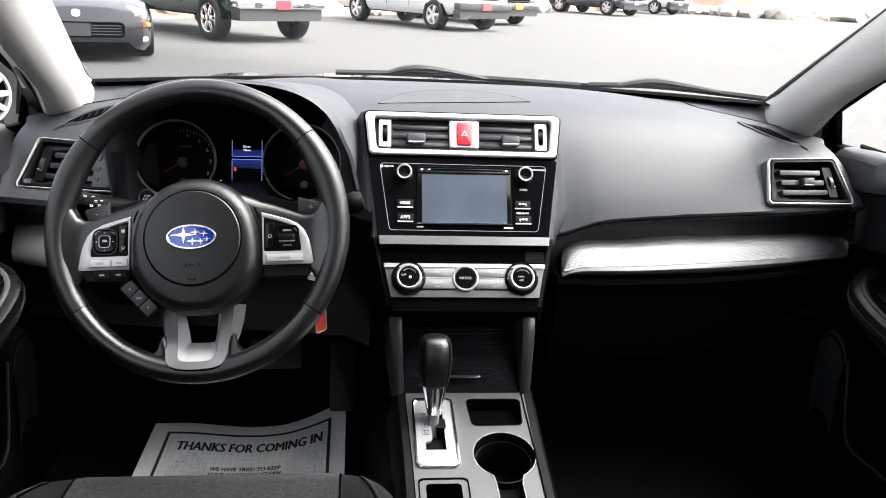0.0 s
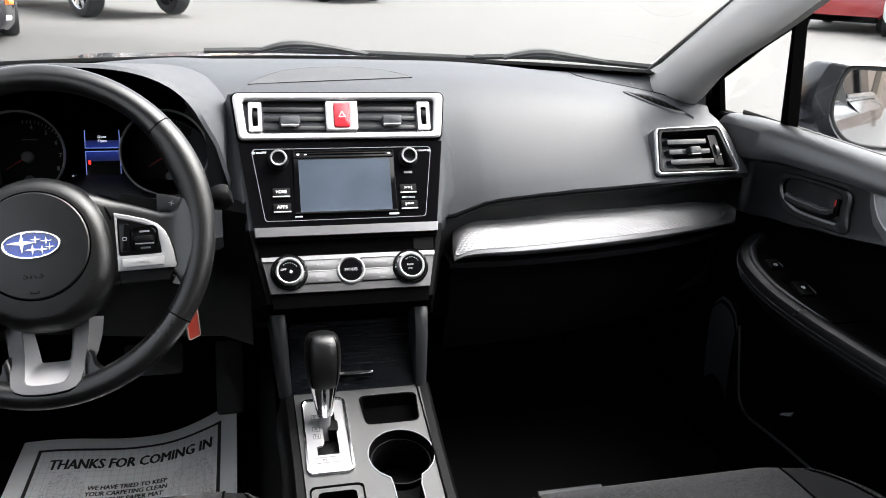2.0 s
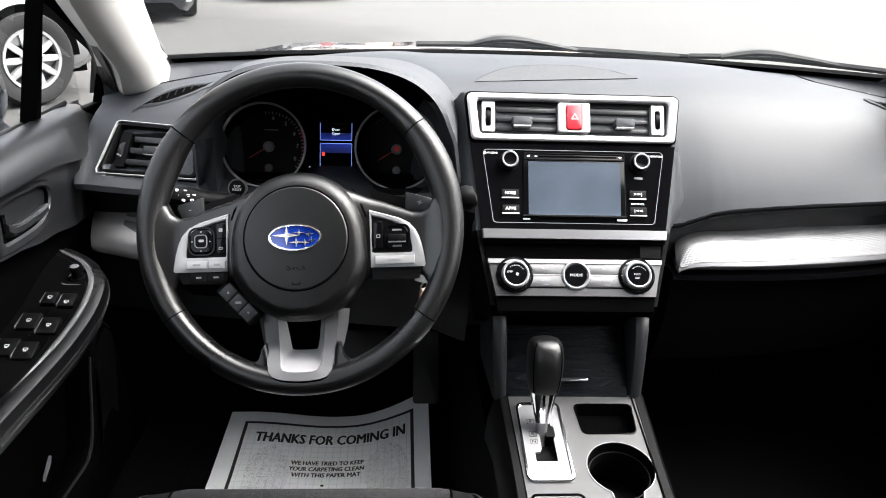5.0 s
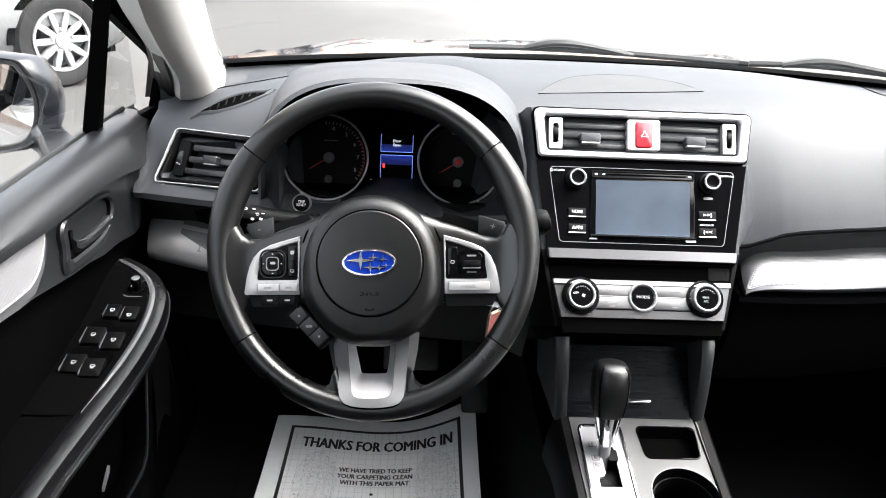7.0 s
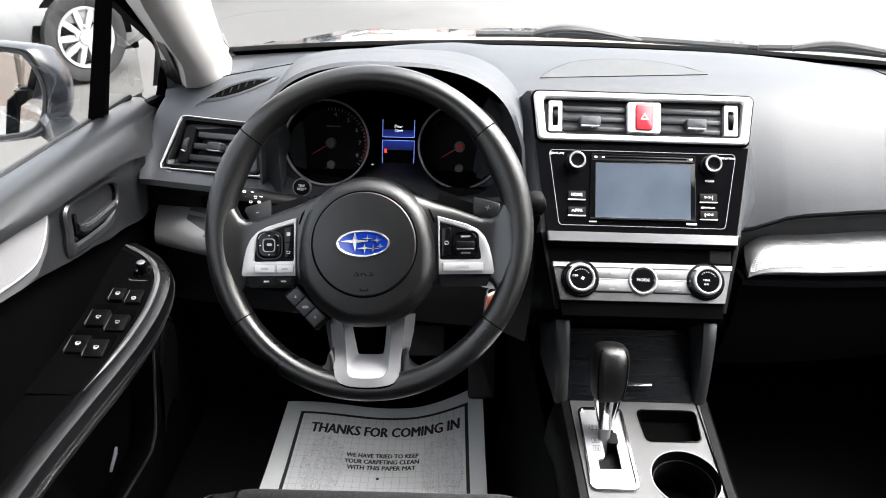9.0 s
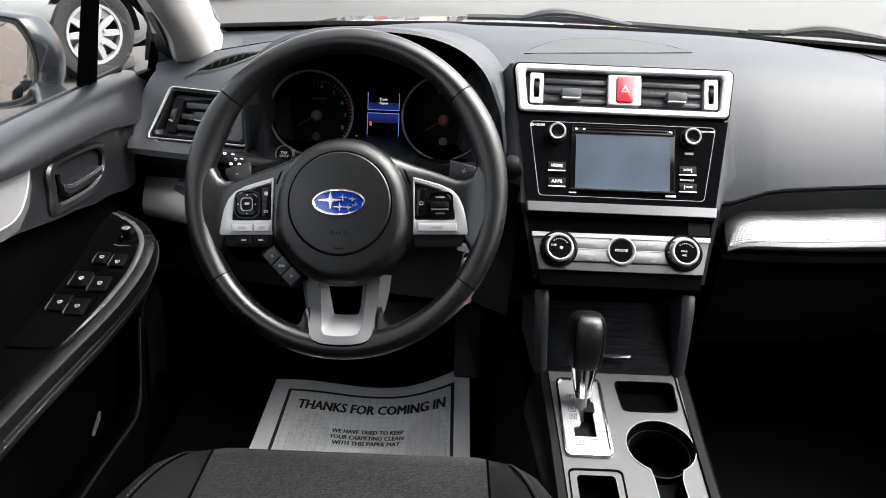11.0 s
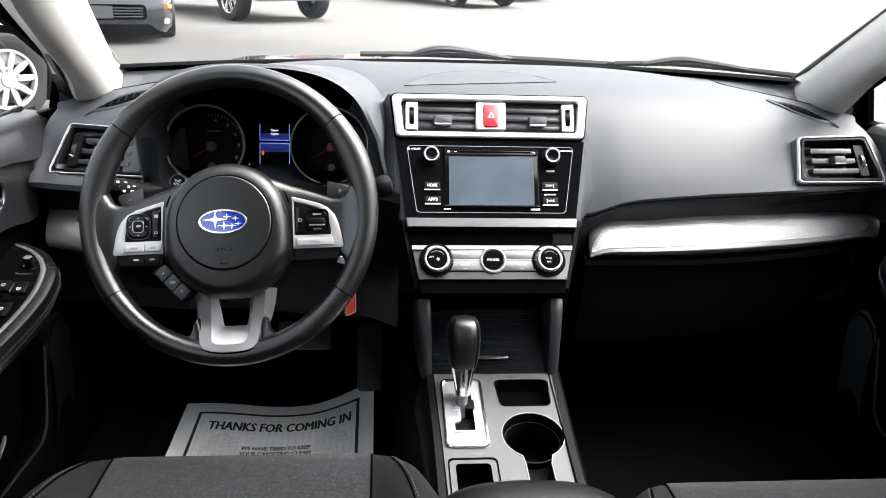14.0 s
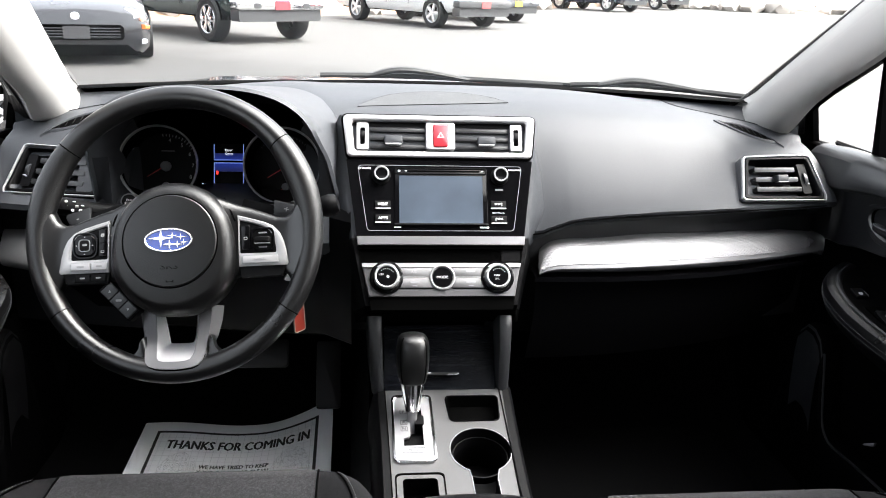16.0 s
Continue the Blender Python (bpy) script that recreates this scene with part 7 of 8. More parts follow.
    g = part("pane", loft([[(X_(xz(z) + 0.006), y, z) for y in ys_] for z, ys_ in ((0.930, (-0.20, 0.4, 1.10, 1.37)), (1.05, (-0.20, 0.4, 1.08, 1.26)), (1.15, (-0.20, 0.4, 1.0, 1.06)), (1.36, (-0.20, 0.1, 0.4, 0.58)))]), GLASS, d, "clear side window")
    g.visible_shadow = False
    return d


door(-1)
door(1)

# ---------- outside mirrors ----------
SHELL = material("dark_mirror_shell", (0.007, 0.008, 0.0105), 0.26, bump=0.15, scale=500, vary=0.2, vary_scale=9, spec=0.6)
MIRROR = material("mirror_glass", (0.92, 0.93, 0.94), 0.01, 1.0)


def wing_mirror(s):
    m = thing("door_mirror", (s * 0.90, 1.25, 0.92), "dark outside mirror in a moulded housing", "mirror", group="door mirrors")
    yaw = -22.6 if s > 0 else 15
    M = Matrix.Translation((s * 0.985, 1.205, 0.955)) @ pose(0, 0, 0, 0, 0, yaw) @ frame_at((0, 0, 0), (1, 0, 0), (0, 0.06 if s > 0 else 0.10, 1))
    # glass outline: rounded, lower towards the car
    o_ = [(s * x, y) for x, y in ((0.105, 0.066), (0.060, 0.076), *(((-0.026, 0.078), (-0.050, 0.068), (-0.063, 0.016), (-0.055, -0.026), (-0.020, -0.059)) if s > 0 else ((-0.060, 0.066), (-0.085, 0.052), (-0.100, 0.010), (-0.092, -0.036), (-0.060, -0.060))), (0.05, -0.066), (0.105, -0.058), (0.118, 0.0))]
    o_ = [tuple(v[:2]) for v in smooth_path([(x, y, 0) for x, y in o_], 4, loop=True)]
    levels = ((1.0, 0.004, 0), (1.06, 0.012, 0.004), (1.10, 0.004, 0.010 if s < 0 else 0.030), (1.12, -0.03, 0.020 if s < 0 else 0.048), (1.06, -0.07, 0.024 if s < 0 else 0.050), (0.85, -0.105, 0.016), (0.45, -0.125, 0.01), (0.05, -0.13, 0))
    b = loft([[(x * f - (s * add if s * x < 0 else 0), y * f, z) for x, y in o_] for f, z, add in levels], closed=True)
    b.transform(M)
    part("housing", b, SHELL, m, "smooth dark housing")
    part("glass", slab(o_, -0.01, 0.003, M), MIRROR, m, "mirror glass")
    part("glass_rim", tube([(x, y, 0.004) for x, y in o_], 0.004, 6, M, loop=True), RUBBER, m)
    foot = []
    for x, y0, y1, z0, z1 in ((0.800, 1.040, 1.160, 0.890, 0.932), (0.825, 1.090, 1.190, 0.888, 0.932), (0.855, 1.150, 1.235, 0.886, 0.930), (0.885, 1.205, 1.275, 0.888, 0.928), (0.915, 1.235, 1.295, 0.892, 0.926)):
        foot.append([(s * x, lerp(y0, y1, u), lerp(z0, z1, w)) for u, w in ((0, 0), (0, 0.75), (0.15, 1), (0.85, 1), (1, 0.75), (1, 0))])
    part("foot", loft(foot, closed=True, caps=True), SHELL, m)


wing_mirror(-1)
wing_mirror(1)

# ---------- wipers ----------
def wiper(pts, blade, grp="wipers"):
    w = thing("wiper", pts[0], "black wiper arm with flat blade at rest", "wiper", group=grp)
    part("arm", tube(smooth_path(pts, 5), [0.011, 0.012, 0.013, 0.014, 0.015, 0.0155, 0.0155, 0.015, 0.014, 0.013, 0.012, 0.011, 0.010, 0.009, 0.008, 0.007][: (len(pts) - 1) * 5 + 1], 8, flat=0.55), RUBBER, w)
    part("blade", tube(smooth_path(blade, 5), 0.0055, 6, flat=1.2), RUBBER, w)
    part("blade_end", tube([blade[-1], tuple(Vector(blade[-1]) + (Vector(blade[-1]) - Vector(blade[-2])).normalized() * 0.02)], 0.0060, 6), BLACK, w)


wiper([(-0.10, 1.690, 1.000), (-0.045, 1.680, 1.014), (0.02, 1.675, 1.012), (0.12, 1.675, 0.996)], [(-0.215, 1.680, 0.999), (-0.10, 1.688, 1.000), (0.08, 1.685, 0.998), (0.33, 1.650, 0.993)])
wiper([(0.40, 1.605, 1.000), (0.47, 1.585, 1.014), (0.54, 1.555, 1.010), (0.63, 1.515, 0.999)], [(0.34, 1.62, 0.998), (0.47, 1.585, 1.004), (0.60, 1.525, 1.001), (0.695, 1.475, 0.997)])

# ---------- outside: car park, parked vehicles, bank ----------
TYRE = material("tyre_rubber", (0.0085, 0.0085, 0.009), 0.7, bump=0.5, scale=120, vary=0.2, spec=0.3)
ALLOY = material("bright_wheel", (0.62, 0.62, 0.63), 0.35, 0.5, vary=0.05)
LAMP = material("clear_headlamp", (0.72, 0.74, 0.76), 0.12, 0.2, coat=1.0)
AMBER = material("amber_lens", (0.75, 0.16, 0.02), 0.25, coat=0.5)
TAIL = material("red_tail_lens", (0.45, 0.01, 0.01), 0.25, coat=0.5)
WINDOW = material("dark_window_glass", (0.02, 0.022, 0.024), 0.05, coat=1.0)
PLASTIC = material("dark_grey_bumper", (0.035, 0.036, 0.038), 0.5, vary=0.1)


def paint(name, c, metal=0.2):
    return material(name, c, 0.25, metal, coat=1.0, vary=0.04, vary_scale=2)


def ring_section(y, w, z0, z1, tuck=0.88, crown=0.05):
    """A cross-section of a car body at y: half width, floor and top."""
    pts = []
    for u in (-1, -0.98, -1.0, -0.97, -0.86, -0.5, 0, 0.5, 0.86, 0.97, 1.0, 0.98, 1):
        pts.append(u)
    h = z1 - z0
    side = [(tuck, 0.0), (0.97, 0.14), (1.0, 0.42), (0.985, 0.72), (0.93, 0.92), (0.80, 1.0)]
    left = [(-w * a, y, z0 + h * b) for a, b in side]
    right = [(w * a, y, z0 + h * b) for a, b in reversed(side)]
    mid = [(w * u, y, z1 + crown * (1 - u * u)) for u in (-0.45, 0, 0.45)]
    return left + mid + right


def wheel_part(owner, x, y, r, width, mat, spokes=5, side=1, name="wheel"):
    """A wheel with tyre, rim, hub and spokes; side: which way its face looks along local x."""
    M = Matrix.Translation((x, y, r)) @ pose(0, 0, 0, 0, 90 * side, 0)
    M = owner["m"] @ M
    hw = width / 2
    w = part(name, lathe([(r * 0.64, hw * 0.85), (r * 0.80, hw), (r * 0.93, hw * 0.95), (r, hw * 0.60), (r, -hw * 0.6), (r * 0.93, -hw), (r * 0.6, -hw)], M, 40), TYRE, owner["e"], "black tyre on a bright wheel")
    part("rim", lathe([(r * 0.655, hw * 0.82), (r * 0.64, hw * 0.92), (r * 0.61, hw * 0.85), (r * 0.56, hw * 0.2), (r * 0.3, -hw * 0.1), (0, -hw * 0.1)], M, 40), PLASTIC if spokes > 6 else mat, w)
    for k in range(spokes):
        k_ = 5.0 / max(5, spokes) * 1.25 if spokes > 6 else 1.0
        sp = [(-r * 0.085 * k_, r * 0.12), (-r * 0.115 * k_, r * 0.40), (-r * 0.09 * k_, r * 0.60), (r * 0.09 * k_, r * 0.60), (r * 0.115 * k_, r * 0.40), (r * 0.085 * k_, r * 0.12)]
        part("spoke", slab(sp, hw * 0.55, hw * 0.90, M @ pose(0, 0, 0, 0, 0, 360 * k / spokes), r * 0.02), mat, w)
    part("hub_cap", lathe([(r * 0.17, hw * 0.6), (r * 0.16, hw * 0.97), (0, hw * 1.0)], M, 20), mat, w)
    if spokes > 6:
        part("rim_ring", lathe([(r * 0.655, hw * 0.70), (r * 0.645, hw * 0.95), (r * 0.585, hw * 0.93), (r * 0.575, hw * 0.6)], M, 40), mat, w)
        for k in range(5):
            a = radians(36 + 72 * k)
            part("wheel_nut", lathe([(r * 0.035, hw * 0.8), (r * 0.03, hw * 1.04), (0, hw * 1.05)], M @ Matrix.Translation((r * 0.235 * math.cos(a), r * 0.235 * math.sin(a), 0)), 8), ALLOY, w)
    return w


def vehicle(name, at, yaw, label, mat, L=4.6, W=0.90, wb=2.75, r=0.32, track=0.76, floor=0.20, bonnet=0.80, belt=0.92, roof=1.45, front=0.85, bumper=None, spokes=5, rim=ALLOY, style="car", lift=0.0, plate=(0.30, 0.14, 0.02), group="parked vehicles"):
    """A parked vehicle: local y ahead from the front axle, x to its right."""
    e = thing(name, (at[0], at[1], 0.0), label, "vehicle", group=group)
    m = pose(at[0], at[1], 0, 0, 0, yaw)
    own = {"e": e, "m": m}
    T = lambda b_: (b_.transform(m), b_)[1]
    back = -(L - front)
    f0 = floor + lift
    bz, cz, rz = bonnet + lift, belt + lift, roof + lift
    st_ = []
    if style == "car":
        prof = ((front, W * 0.72, f0 + 0.12, f0 + 0.36), (front - 0.05, W * 0.84, f0 + 0.03, bz - 0.16), (front - 0.25, W * 0.96, f0, bz - 0.07), (0.2, W, f0, bz - 0.02), (-0.5, W, f0, bz + 0.03), (-0.75, W, f0, cz), (-1.8, W, f0, cz + 0.02), (back + 0.7, W, f0, cz + 0.03), (back + 0.12, W * 0.94, f0 + 0.03, cz - 0.02), (back, W * 0.82, f0 + 0.1, cz - 0.25))
    else:
        prof = ((front, W * 0.90, f0 + 0.16, bz - 0.18), (front - 0.06, W * 0.95, f0 + 0.10, bz - 0.05), (front - 0.3, W * 0.99, f0 + 0.05, bz), (0.2, W, f0, bz + 0.02), (-0.5, W, f0, bz + 0.04), (-0.65, W, f0, cz), (-1.9, W, f0, cz), (back + 0.5, W, f0, cz), (back + 0.04, W, f0 + 0.05, cz), (back, W * 0.97, f0 + 0.1, cz - 0.1))
    part("body", T(loft([ring_section(*q) for q in prof], caps=True)), mat, e)
    gh = [(-0.60, W * 0.80, cz - 0.02, cz), (-1.25, W * 0.76, cz - 0.02, rz - 0.05), (-1.6, W * 0.75, cz - 0.02, rz), (-2.4, W * 0.75, cz - 0.02, rz)]
    gh += [(back + 0.9, W * 0.72, cz - 0.02, rz - 0.08), (back + 0.35, W * 0.70, cz - 0.02, cz + 0.02)] if style == "car" else ([(-2.7, W * 0.74, cz - 0.02, rz - 0.03), (-2.85, W * 0.73, cz - 0.02, cz)] if style == "pickup" else [(back + 0.25, W * 0.74, cz - 0.02, rz - 0.03), (back + 0.05, W * 0.74, cz - 0.02, cz)])
    part("cabin_glass", T(loft([ring_section(*q, tuck=1.02) for q in gh], caps=True)), WINDOW, e, "dark glazed cabin")
    part("roof_panel", T(loft([[(W * 0.70 * u, y, rz + 0.03 - 0.05 * u * u) for u in (-1, -0.5, 0, 0.5, 1)] for y in (-1.3, -1.7, gh[3][0], gh[-2][0] + 0.05)])), mat, e)
    # wheels before black half-discs that stand for the arches' shaded hollows
    for y in (0.0, -wb):
        for s in (-1, 1):
            arch_ = slab([((r * 1.13) * math.cos(math.pi * k / 28), (r * 1.13) * math.sin(math.pi * k / 28)) for k in range(29)], -0.10, 0.008, Matrix.Translation((s * W * 0.985, y, r)) @ Matrix(((0, 0, s, 0), (s, 0, 0, 0), (0, 1, 0, 0), (0, 0, 0, 1))))
            part("arch_shade", T(arch_), DEEP, e)
            wheel_part(own, s * (W - 0.085), y, r, 0.22 if r < 0.36 else 0.27, rim, spokes, s)
    part("underbody", T(box(-W * 0.8, W * 0.8, back + 0.2, front - 0.15, f0 - 0.03, f0 + 0.12)), DEEP, e)
    # face
    if style == "car":
        F = m @ frame_at((0, front + 0.012, f0 + 0.27), (-1, 0, 0), (0, -0.1, 1))
        part("grille", slab(rrect(W * 1.2, 0.19, 0.06), -0.10, 0.014, F), DEEP, e)
        for k in range(4):
            part("grille_bar", slab(rrect(W * 1.1, 0.012, 0.004, 2), -0.02, 0.022, on(F, 0, -0.055 + 0.035 * k)), mat, e)
        for s in (-1, 1):
            H = m @ frame_at((s * W * 0.66, front - 0.13, bz - 0.17), (-1, -0.55 * s, 0), (0, -0.6, 1))
            part("headlamp", slab(ellipse(0.21, 0.075, 20), -0.10, 0.02, H, 0.015), LAMP, e, "clear headlamp")
            part("side_marker", slab(rrect(0.20, 0.06, 0.02), -0.1, 0.012, m @ frame_at((s * W * 0.80, front - 0.10, f0 + 0.34), (-1, -0.6 * s, 0), (0, -0.1, 1))), AMBER, e)
            part("fog_lamp", slab(ellipse(0.075, 0.05, 16), -0.1, 0.012, m @ frame_at((s * W * 0.78, front - 0.09, f0 + 0.16), (-1, -0.6 * s, 0), (0, -0.1, 1))), LAMP, e)
        part("number_plate", slab(rrect(0.31, 0.155, 0.01, 2), 0.0, 0.03, on(F, 0, 0.0)), material("plate_" + name, plate, 0.5), e)
        part("badge", slab(ellipse(0.05, 0.05, 16), 0, 0.02, m @ frame_at((0, front - 0.02, bz - 0.20), (-1, 0, 0), (0, -0.6, 1))), CHROME, e)
    else:
        F = m @ frame_at((0, front + 0.012, bz - 0.20), (-1, 0, 0), (0, -0.02, 1))
        part("grille", slab(rrect(W * 1.15, 0.26, 0.03), -0.06, 0.015, F), DEEP, e)
        for k in range(4):
            part("grille_bar", slab(rrect(W * 1.1, 0.02, 0.004, 2), -0.02, 0.026, on(F, 0, -0.09 + 0.06 * k)), CHROME if bumper is CHROME else PLASTIC, e)
        for s in (-1, 1):
            part("headlamp", slab(rrect(0.24, 0.20, 0.03), -0.06, 0.02, on(F, s * W * 0.76, 0.02), 0.012), LAMP, e, "clear headlamp")
            part("side_marker", slab(rrect(0.05, 0.18, 0.01), -0.06, 0.018, on(F, s * W * 0.93, 0.02)), AMBER, e)
        B = m @ frame_at((0, front + 0.06, f0 + 0.22), (-1, 0, 0), (0, 0, 1))
        part("bumper", slab(rrect(W * 1.98, 0.17, 0.05), -0.16, 0.06, on(B, 0, 0.03), 0.03), bumper or mat, e, "wide front bumper")
        part("valance", slab(rrect(W * 1.85, 0.24, 0.05), -0.25, 0.02, on(B, 0, -0.14)), PLASTIC, e)
        for s in (-1, 1):
            part("fog_lamp", slab(rrect(0.15, 0.09, 0.03), 0.0, 0.065, on(B, s * W * 0.55, 0.01)), PLASTIC, e)
        part("number_plate", slab(rrect(0.31, 0.16, 0.01, 2), 0.0, 0.075, on(B, 0, 0.02)), material("plate_" + name, plate, 0.5), e)
    for s in (-1, 1):
        part("tail_lamp", slab(rrect(0.16, 0.22, 0.03), -0.05, 0.015, m @ frame_at((s * W * 0.85, back + 0.02, cz - 0.18), (1, 0, 0), (0, 0, 1))), TAIL, e)
        part("wing_mirror", T(box(s * W - 0.0 + (0.0 if s > 0 else -0.16), s * W + (0.16 if s > 0 else 0.0), -0.95, -0.85, cz + 0.02, cz + 0.16)), mat, e, bevel=0.03)
        for y in (-1.0, -1.95):
            part("door_line", T(box(s * (W + 0.002) - 0.004, s * (W + 0.002) + 0.004, y - 0.006, y + 0.006, f0 + 0.18, cz - 0.06)), DEEP, e)
    return e


def heading(hx, hy):
    return math.degrees(math.atan2(-hx, hy))


BLACKPAINT, GREEN, WHITE = paint("black_car_paint", (0.012, 0.013, 0.016)), paint("dark_green_car_paint", (0.020, 0.035, 0.030)), paint("white_car_paint", (0.70, 0.70, 0.70), 0.0)
GREY, SILVERPAINT, NAVY = paint("dark_grey_car_paint", (0.05, 0.055, 0.065)), paint("silver_car_paint", (0.20, 0.205, 0.21), 0.5), paint("navy_car_paint", (0.012, 0.016, 0.035))
vehicle("sports_coupe", (-3.98, 11.60), heading(0.30, -0.95), "black low sports coupe parked nose first on the asphalt", BLACKPAINT, L=4.9, W=0.93, front=1.05, bonnet=0.80, belt=0.86, roof=1.28, floor=0.14, plate=(0.02, 0.02, 0.022))
vehicle("pickup_truck", (-2.08, 15.47), heading(0.64, -0.77), "dark green pickup truck with chrome bumper and big tyres", GREEN, L=5.3, W=0.93, wb=3.2, r=0.385, track=0.80, floor=0.42, bonnet=1.12, belt=1.18, roof=1.75, front=0.80, bumper=CHROME, style="pickup", spokes=6, rim=CHROME, plate=(0.25, 0.03, 0.04))
vehicle("white_pickup", (2.45, 21.4), heading(0.58, -0.81), "white pickup truck with dark grey bumper, parked", WHITE, L=5.3, W=0.93, wb=3.3, r=0.37, track=0.80, floor=0.36, bonnet=1.10, belt=1.18, roof=1.8, front=0.85, bumper=PLASTIC, style="pickup", plate=(0.35, 0.06, 0.06))
vehicle("grey_suv", (4.00, 25.2), heading(0.58, -0.81), "dark grey sport utility car with yellow plate", GREY, L=4.6, W=0.92, r=0.36, floor=0.32, bonnet=1.0, belt=1.1, roof=1.7, bumper=GREY, style="suv", plate=(0.65, 0.42, 0.05))
vehicle("dark_suv", (12.0, 38.2), heading(0.58, -0.81), "dark sport utility car parked near the bank", NAVY, L=4.7, W=0.95, wb=2.9, r=0.38, floor=0.36, bonnet=1.05, belt=1.15, roof=1.75, bumper=GREY, style="suv", plate=(0.4, 0.4, 0.4))
vehicle("white_suv", (16.2, 43.6), heading(0.60, -0.80), "white sport utility car parked near the bank", WHITE, L=4.7, W=0.95, r=0.37, floor=0.34, bonnet=1.05, belt=1.15, roof=1.75, bumper=PLASTIC, style="suv", plate=(0.4, 0.4, 0.4))
vehicle("silver_sedan", (-3.42, 6.17), heading(0.61, 0.79), "silver sedan with white wheel covers beside the car", SILVERPAINT, L=4.3, W=0.90, r=0.318, track=0.79, front=0.66, spokes=10, rim=material("white_wheel_cover", (0.21, 0.21, 0.215), 0.4, 0.1), plate=(0.3, 0.3, 0.3))
vehicle("red_hatchback", (14.2, 16.9), heading(0.75, 0.66), "red hatchback parked across the lot", paint("red_car_paint", (0.30, 0.015, 0.02)), L=4.3, W=0.88, r=0.32, style="suv", floor=0.24, bonnet=0.9, belt=1.0, roof=1.5)
vehicle("white_hatchback", (14.6, 14.9), heading(0.75, 0.66), "white hatchback parked across the lot", WHITE, L=4.3, W=0.82, r=0.32, style="suv", floor=0.24, bonnet=0.9, belt=1.0, roof=1.5)
vehicle("navy_suv", (14.6, 12.55), heading(0.75, 0.66), "dark blue sport utility car parked across the lot", NAVY, L=4.7, W=0.87, r=0.37, style="suv", floor=0.34, bonnet=1.0, belt=1.12, roof=1.7)
# added car, not directly in view, fills the left mirror's pale reflection
vehicle("mirror_fill_car", (-3.25, -0.9), heading(0.02, 1.0), "pale silver car, added to fill the door mirror's reflection", paint("pale_silver_car_paint", (0.62, 0.64, 0.67), 0.2), L=4.7, W=0.92, r=0.34, style="suv", floor=0.26, bonnet=0.92, belt=0.98, roof=1.5)
vehicle("white_suv_behind", (7.5, -9.5), heading(-0.5, 0.86), "white sport utility car parked behind, seen in a mirror", WHITE, L=4.7, W=0.95, r=0.37, style="suv", floor=0.34, bonnet=1.0, belt=1.12, roof=1.75)

rnd = random.Random(3)
# leaf-covered bank round the lot
LEAVES = material("leaf_litter", (0.26, 0.12, 0.07), 0.95, bump=1.0, scale=30, second=(0.34, 0.27, 0.20), vary_scale=1.6)
foot = [(-30, 14), (-14, 17), (-8, 19.5), (-4.5, 21.0), (0, 27.0), (6, 34), (12, 44), (18, 50), (24, 44), (30, 46), (45, 48), (80, 40)]
fp = smooth_path([(x, y, 0) for x, y in foot], 6)
rows = []
for d_, h in ((0, -0.05), (0.6, 0.25), (2.0, 0.9), (5, 2.2), (10, 3.8), (20, 5.0)):
    rows.append([(p.x - d_ * 0.35, p.y + d_, h + 0.15 * noise.noise((p.x * 0.6, p.y * 0.6, d_)) * (1 if h > 0 else 0)) for p in fp])
solo("bank", loft(rows), LEAVES, "bank covered in brown fallen leaves", "bank", kind="structure")
STONE = material("pale_field_stone", (0.36, 0.33, 0.30), 0.9, bump=0.8, scale=25, vary=0.25, vary_scale=3)
for k in range(56):
    p = fp[(k * 5 + 3) % len(fp)].lerp(fp[((k * 5 + 3) % len(fp) + 1) % len(fp)], rnd.random()) if k < 20 else smooth_path([(17, 49, 0), (20.5, 45.5, 0), (24, 44, 0), (28, 45.5, 0)], 8)[k % 24]
    r = rnd.uniform(0.3, 0.8)
    bm = bmesh.new()
    bmesh.ops.create_icosphere(bm, subdivisions=2, radius=1)
    for v in bm.verts:
        v.co *= 1 + 0.45 * noise.noise(v.co * 1.3 + Vector((k, 0, 0)))
    bm.transform(Matrix.Translation((p.x + rnd.uniform(-1, 1), p.y + rnd.uniform(-0.3, 1.6), r * 0.35)) @ pose(0, 0, 0, 0, 0, rnd.uniform(0, 360)) @ Matrix.Diagonal((r * 1.3, r, r * 0.7, 1)))
    solo("boulder", bm, STONE, "pale grey boulder at the foot of the bank", "boulder", group="boulders along the bank")

# bare trees behind the car, seen in the mirrors
BARK = material("grey_brown_bark", (0.09, 0.075, 0.06), 0.95, bump=1.0, scale=30, vary=0.3)


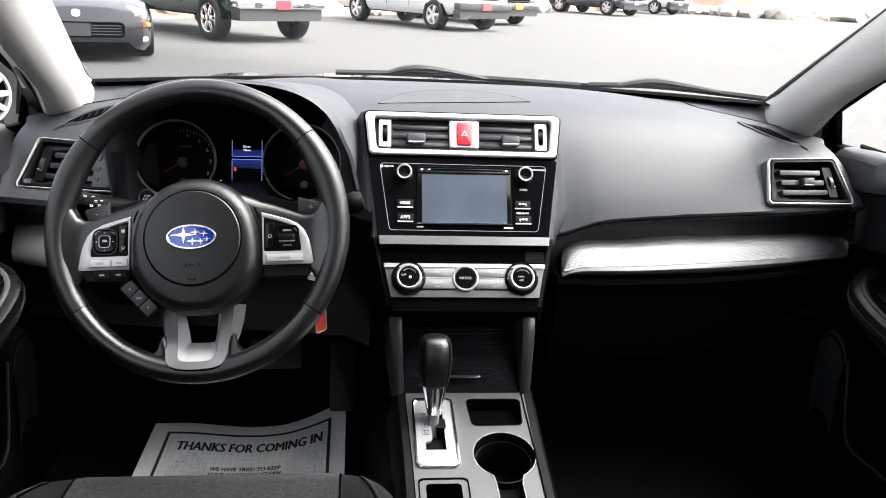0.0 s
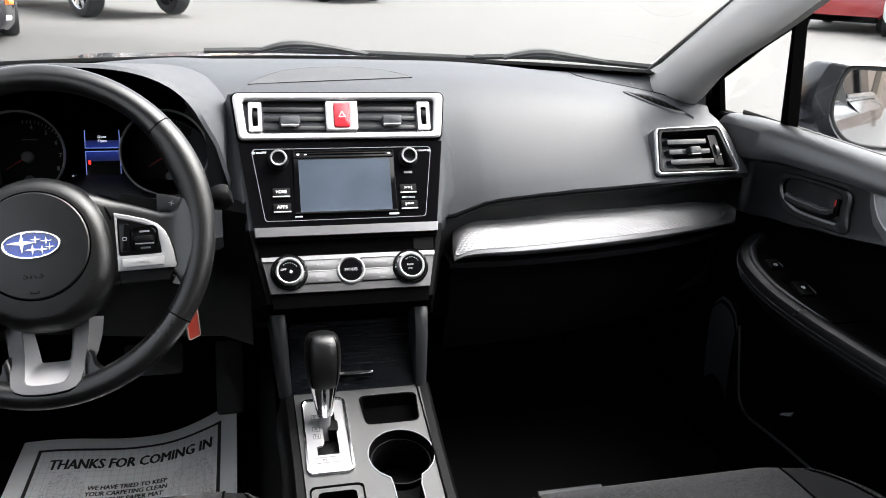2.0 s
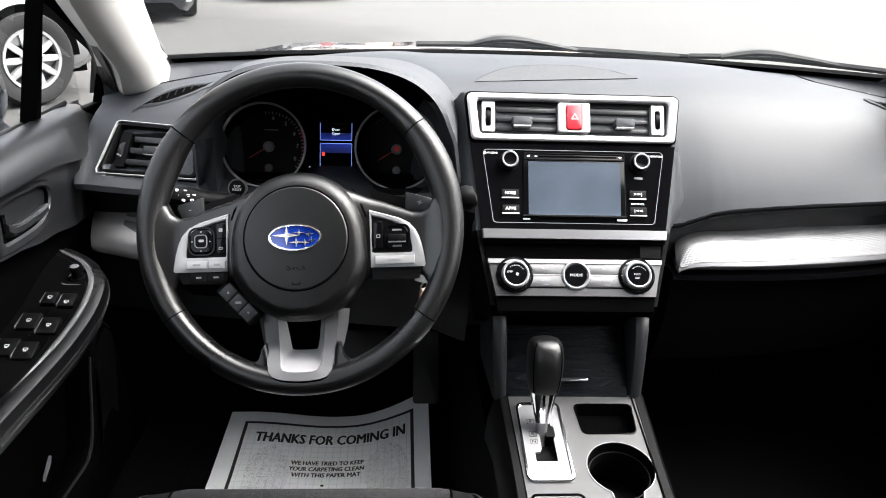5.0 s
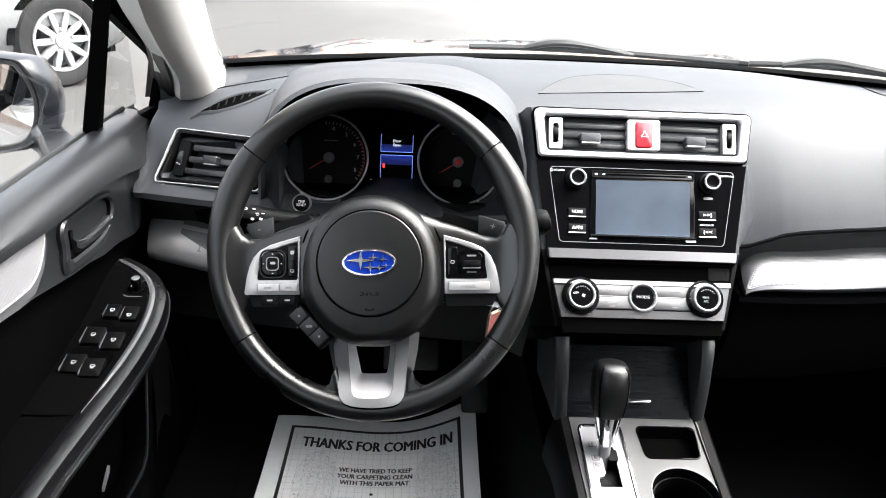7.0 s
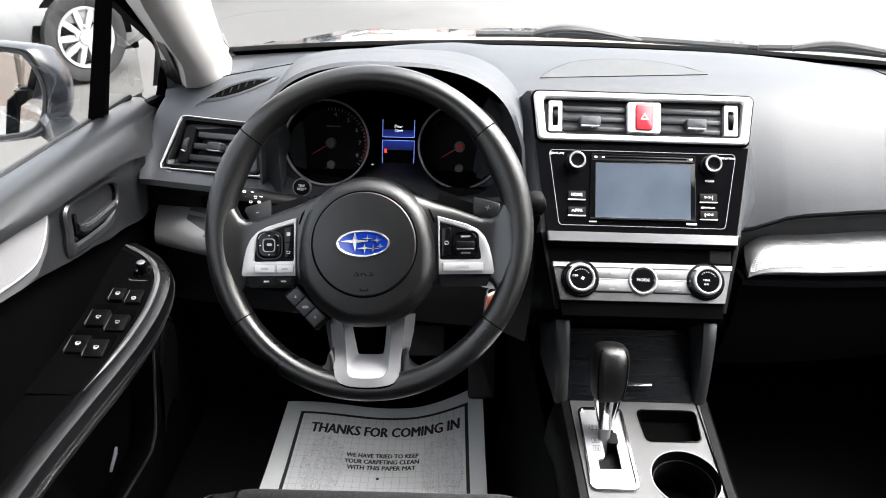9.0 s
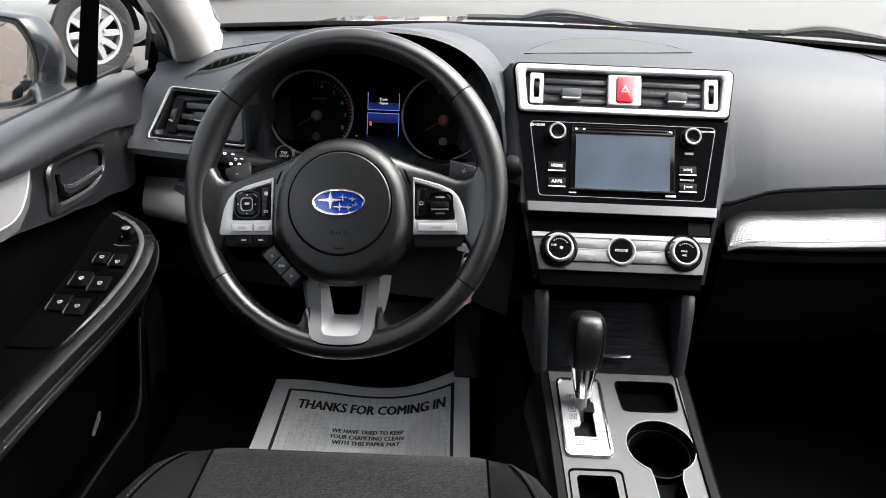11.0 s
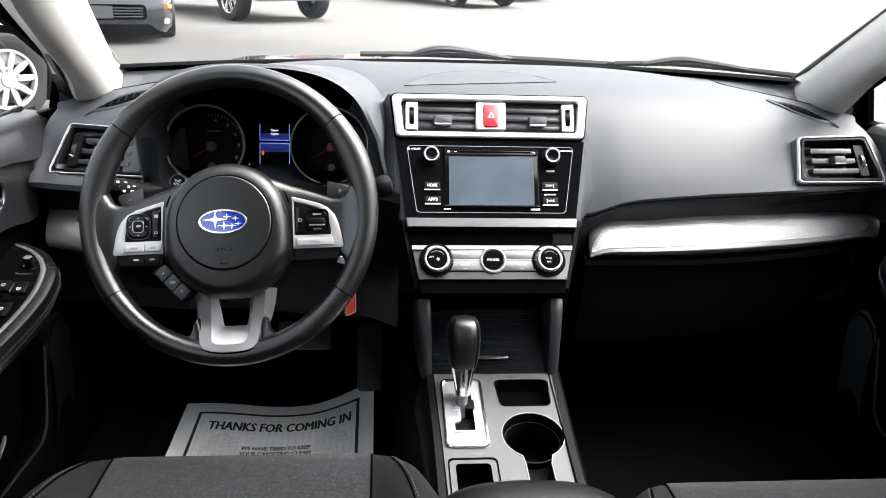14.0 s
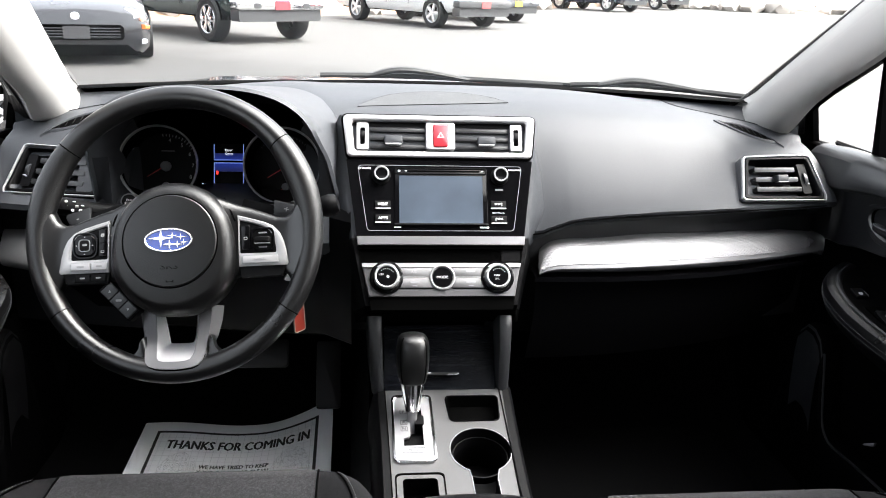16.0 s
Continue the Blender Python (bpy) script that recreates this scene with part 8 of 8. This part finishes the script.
def bare_tree(x, y, h, seed):
    rn = random.Random(seed)
    tr_ = thing("bare_tree", (x, y, 0), "leafless grey-brown tree at the edge of the lot", "tree", group="bare trees")
    trunk = [(x, y, -0.1)]
    for k in range(1, 7):
        trunk.append((x + rn.uniform(-0.12, 0.12) * k, y + rn.uniform(-0.12, 0.12) * k, h * k / 6))
    part("trunk", tube(trunk, [0.16 * (1 - 0.9 * k / 6) + 0.01 for k in range(7)], 7), BARK, tr_)
    crown = bmesh.new()
    for k in range(26):
        t = rn.uniform(0.25, 0.98)
        i_ = min(5, int(t * 6))
        b0 = Vector(trunk[i_]).lerp(Vector(trunk[i_ + 1]), t * 6 - i_)
        a = rn.uniform(0, 2 * math.pi)
        ln = h * 0.32 * (1.15 - t) * rn.uniform(0.6, 1.2)
        pts = [b0]
        dr = Vector((math.cos(a), math.sin(a), 0.6))
        for q in range(4):
            dr = (dr + Vector((rn.uniform(-0.3, 0.3), rn.uniform(-0.3, 0.3), rn.uniform(0, 0.35)))).normalized()
            pts.append(pts[-1] + dr * ln / 4)
        crown = join(crown, tube(pts, [0.035, 0.026, 0.018, 0.011, 0.005], 4))
        for q in range(1, 5):
            for _ in range(2):
                d2 = (dr + Vector((rn.uniform(-1, 1), rn.uniform(-1, 1), rn.uniform(-0.2, 0.8)))).normalized()
                crown = join(crown, tube([pts[q], pts[q] + d2 * ln * 0.22, pts[q] + d2 * ln * 0.4 + Vector((0, 0, 0.1))], [0.010, 0.007, 0.003], 3))
    tagged(part("crown", crown, BARK, tr_, "many bare twigs"), kind="stuff")


for k in range(26):
    bare_tree(0 + k * 1.5 + rnd.uniform(-0.8, 0.8), -24 - rnd.uniform(0, 9) + k * 0.35, rnd.uniform(8, 12), k)
for k in range(6):
    bare_tree(-6 - k * 2.8 + rnd.uniform(-0.8, 0.8), -20 - rnd.uniform(0, 9) + k * 1.2, rnd.uniform(8, 12), 40 + k)
LITTER = material("dark_wood_floor", (0.050, 0.034, 0.024), 0.95, bump=1.0, scale=20, second=(0.025, 0.02, 0.017), vary_scale=0.9)
bp = smooth_path([(-60, -20, 0), (-20, -32, 0), (10, -36, 0), (40, -26, 0), (70, 0, 0)], 8)
solo("bank_behind", loft([[(p.x, p.y - d_, h) for p in bp] for d_, h in ((0, -0.05), (3, 1.5), (10, 4.0), (25, 5.5))]), LITTER, "brown wooded bank behind the lot", "bank", kind="structure")

# the car's own wheels
under = thing("underbody", (0, 0.6, 0.0), "dark underbody of the car on four wheels", "underbody")
part("floor_tray", box(-0.78, 0.78, -2.4, 2.6, 0.16, 0.20), DEEP, under)
for wy in (-0.75, 2.0):
    for s in (-1, 1):
        wheel_part({"e": under, "m": Matrix.Identity(4)}, s * 0.795, wy, 0.325, 0.22, ALLOY, 5, s)
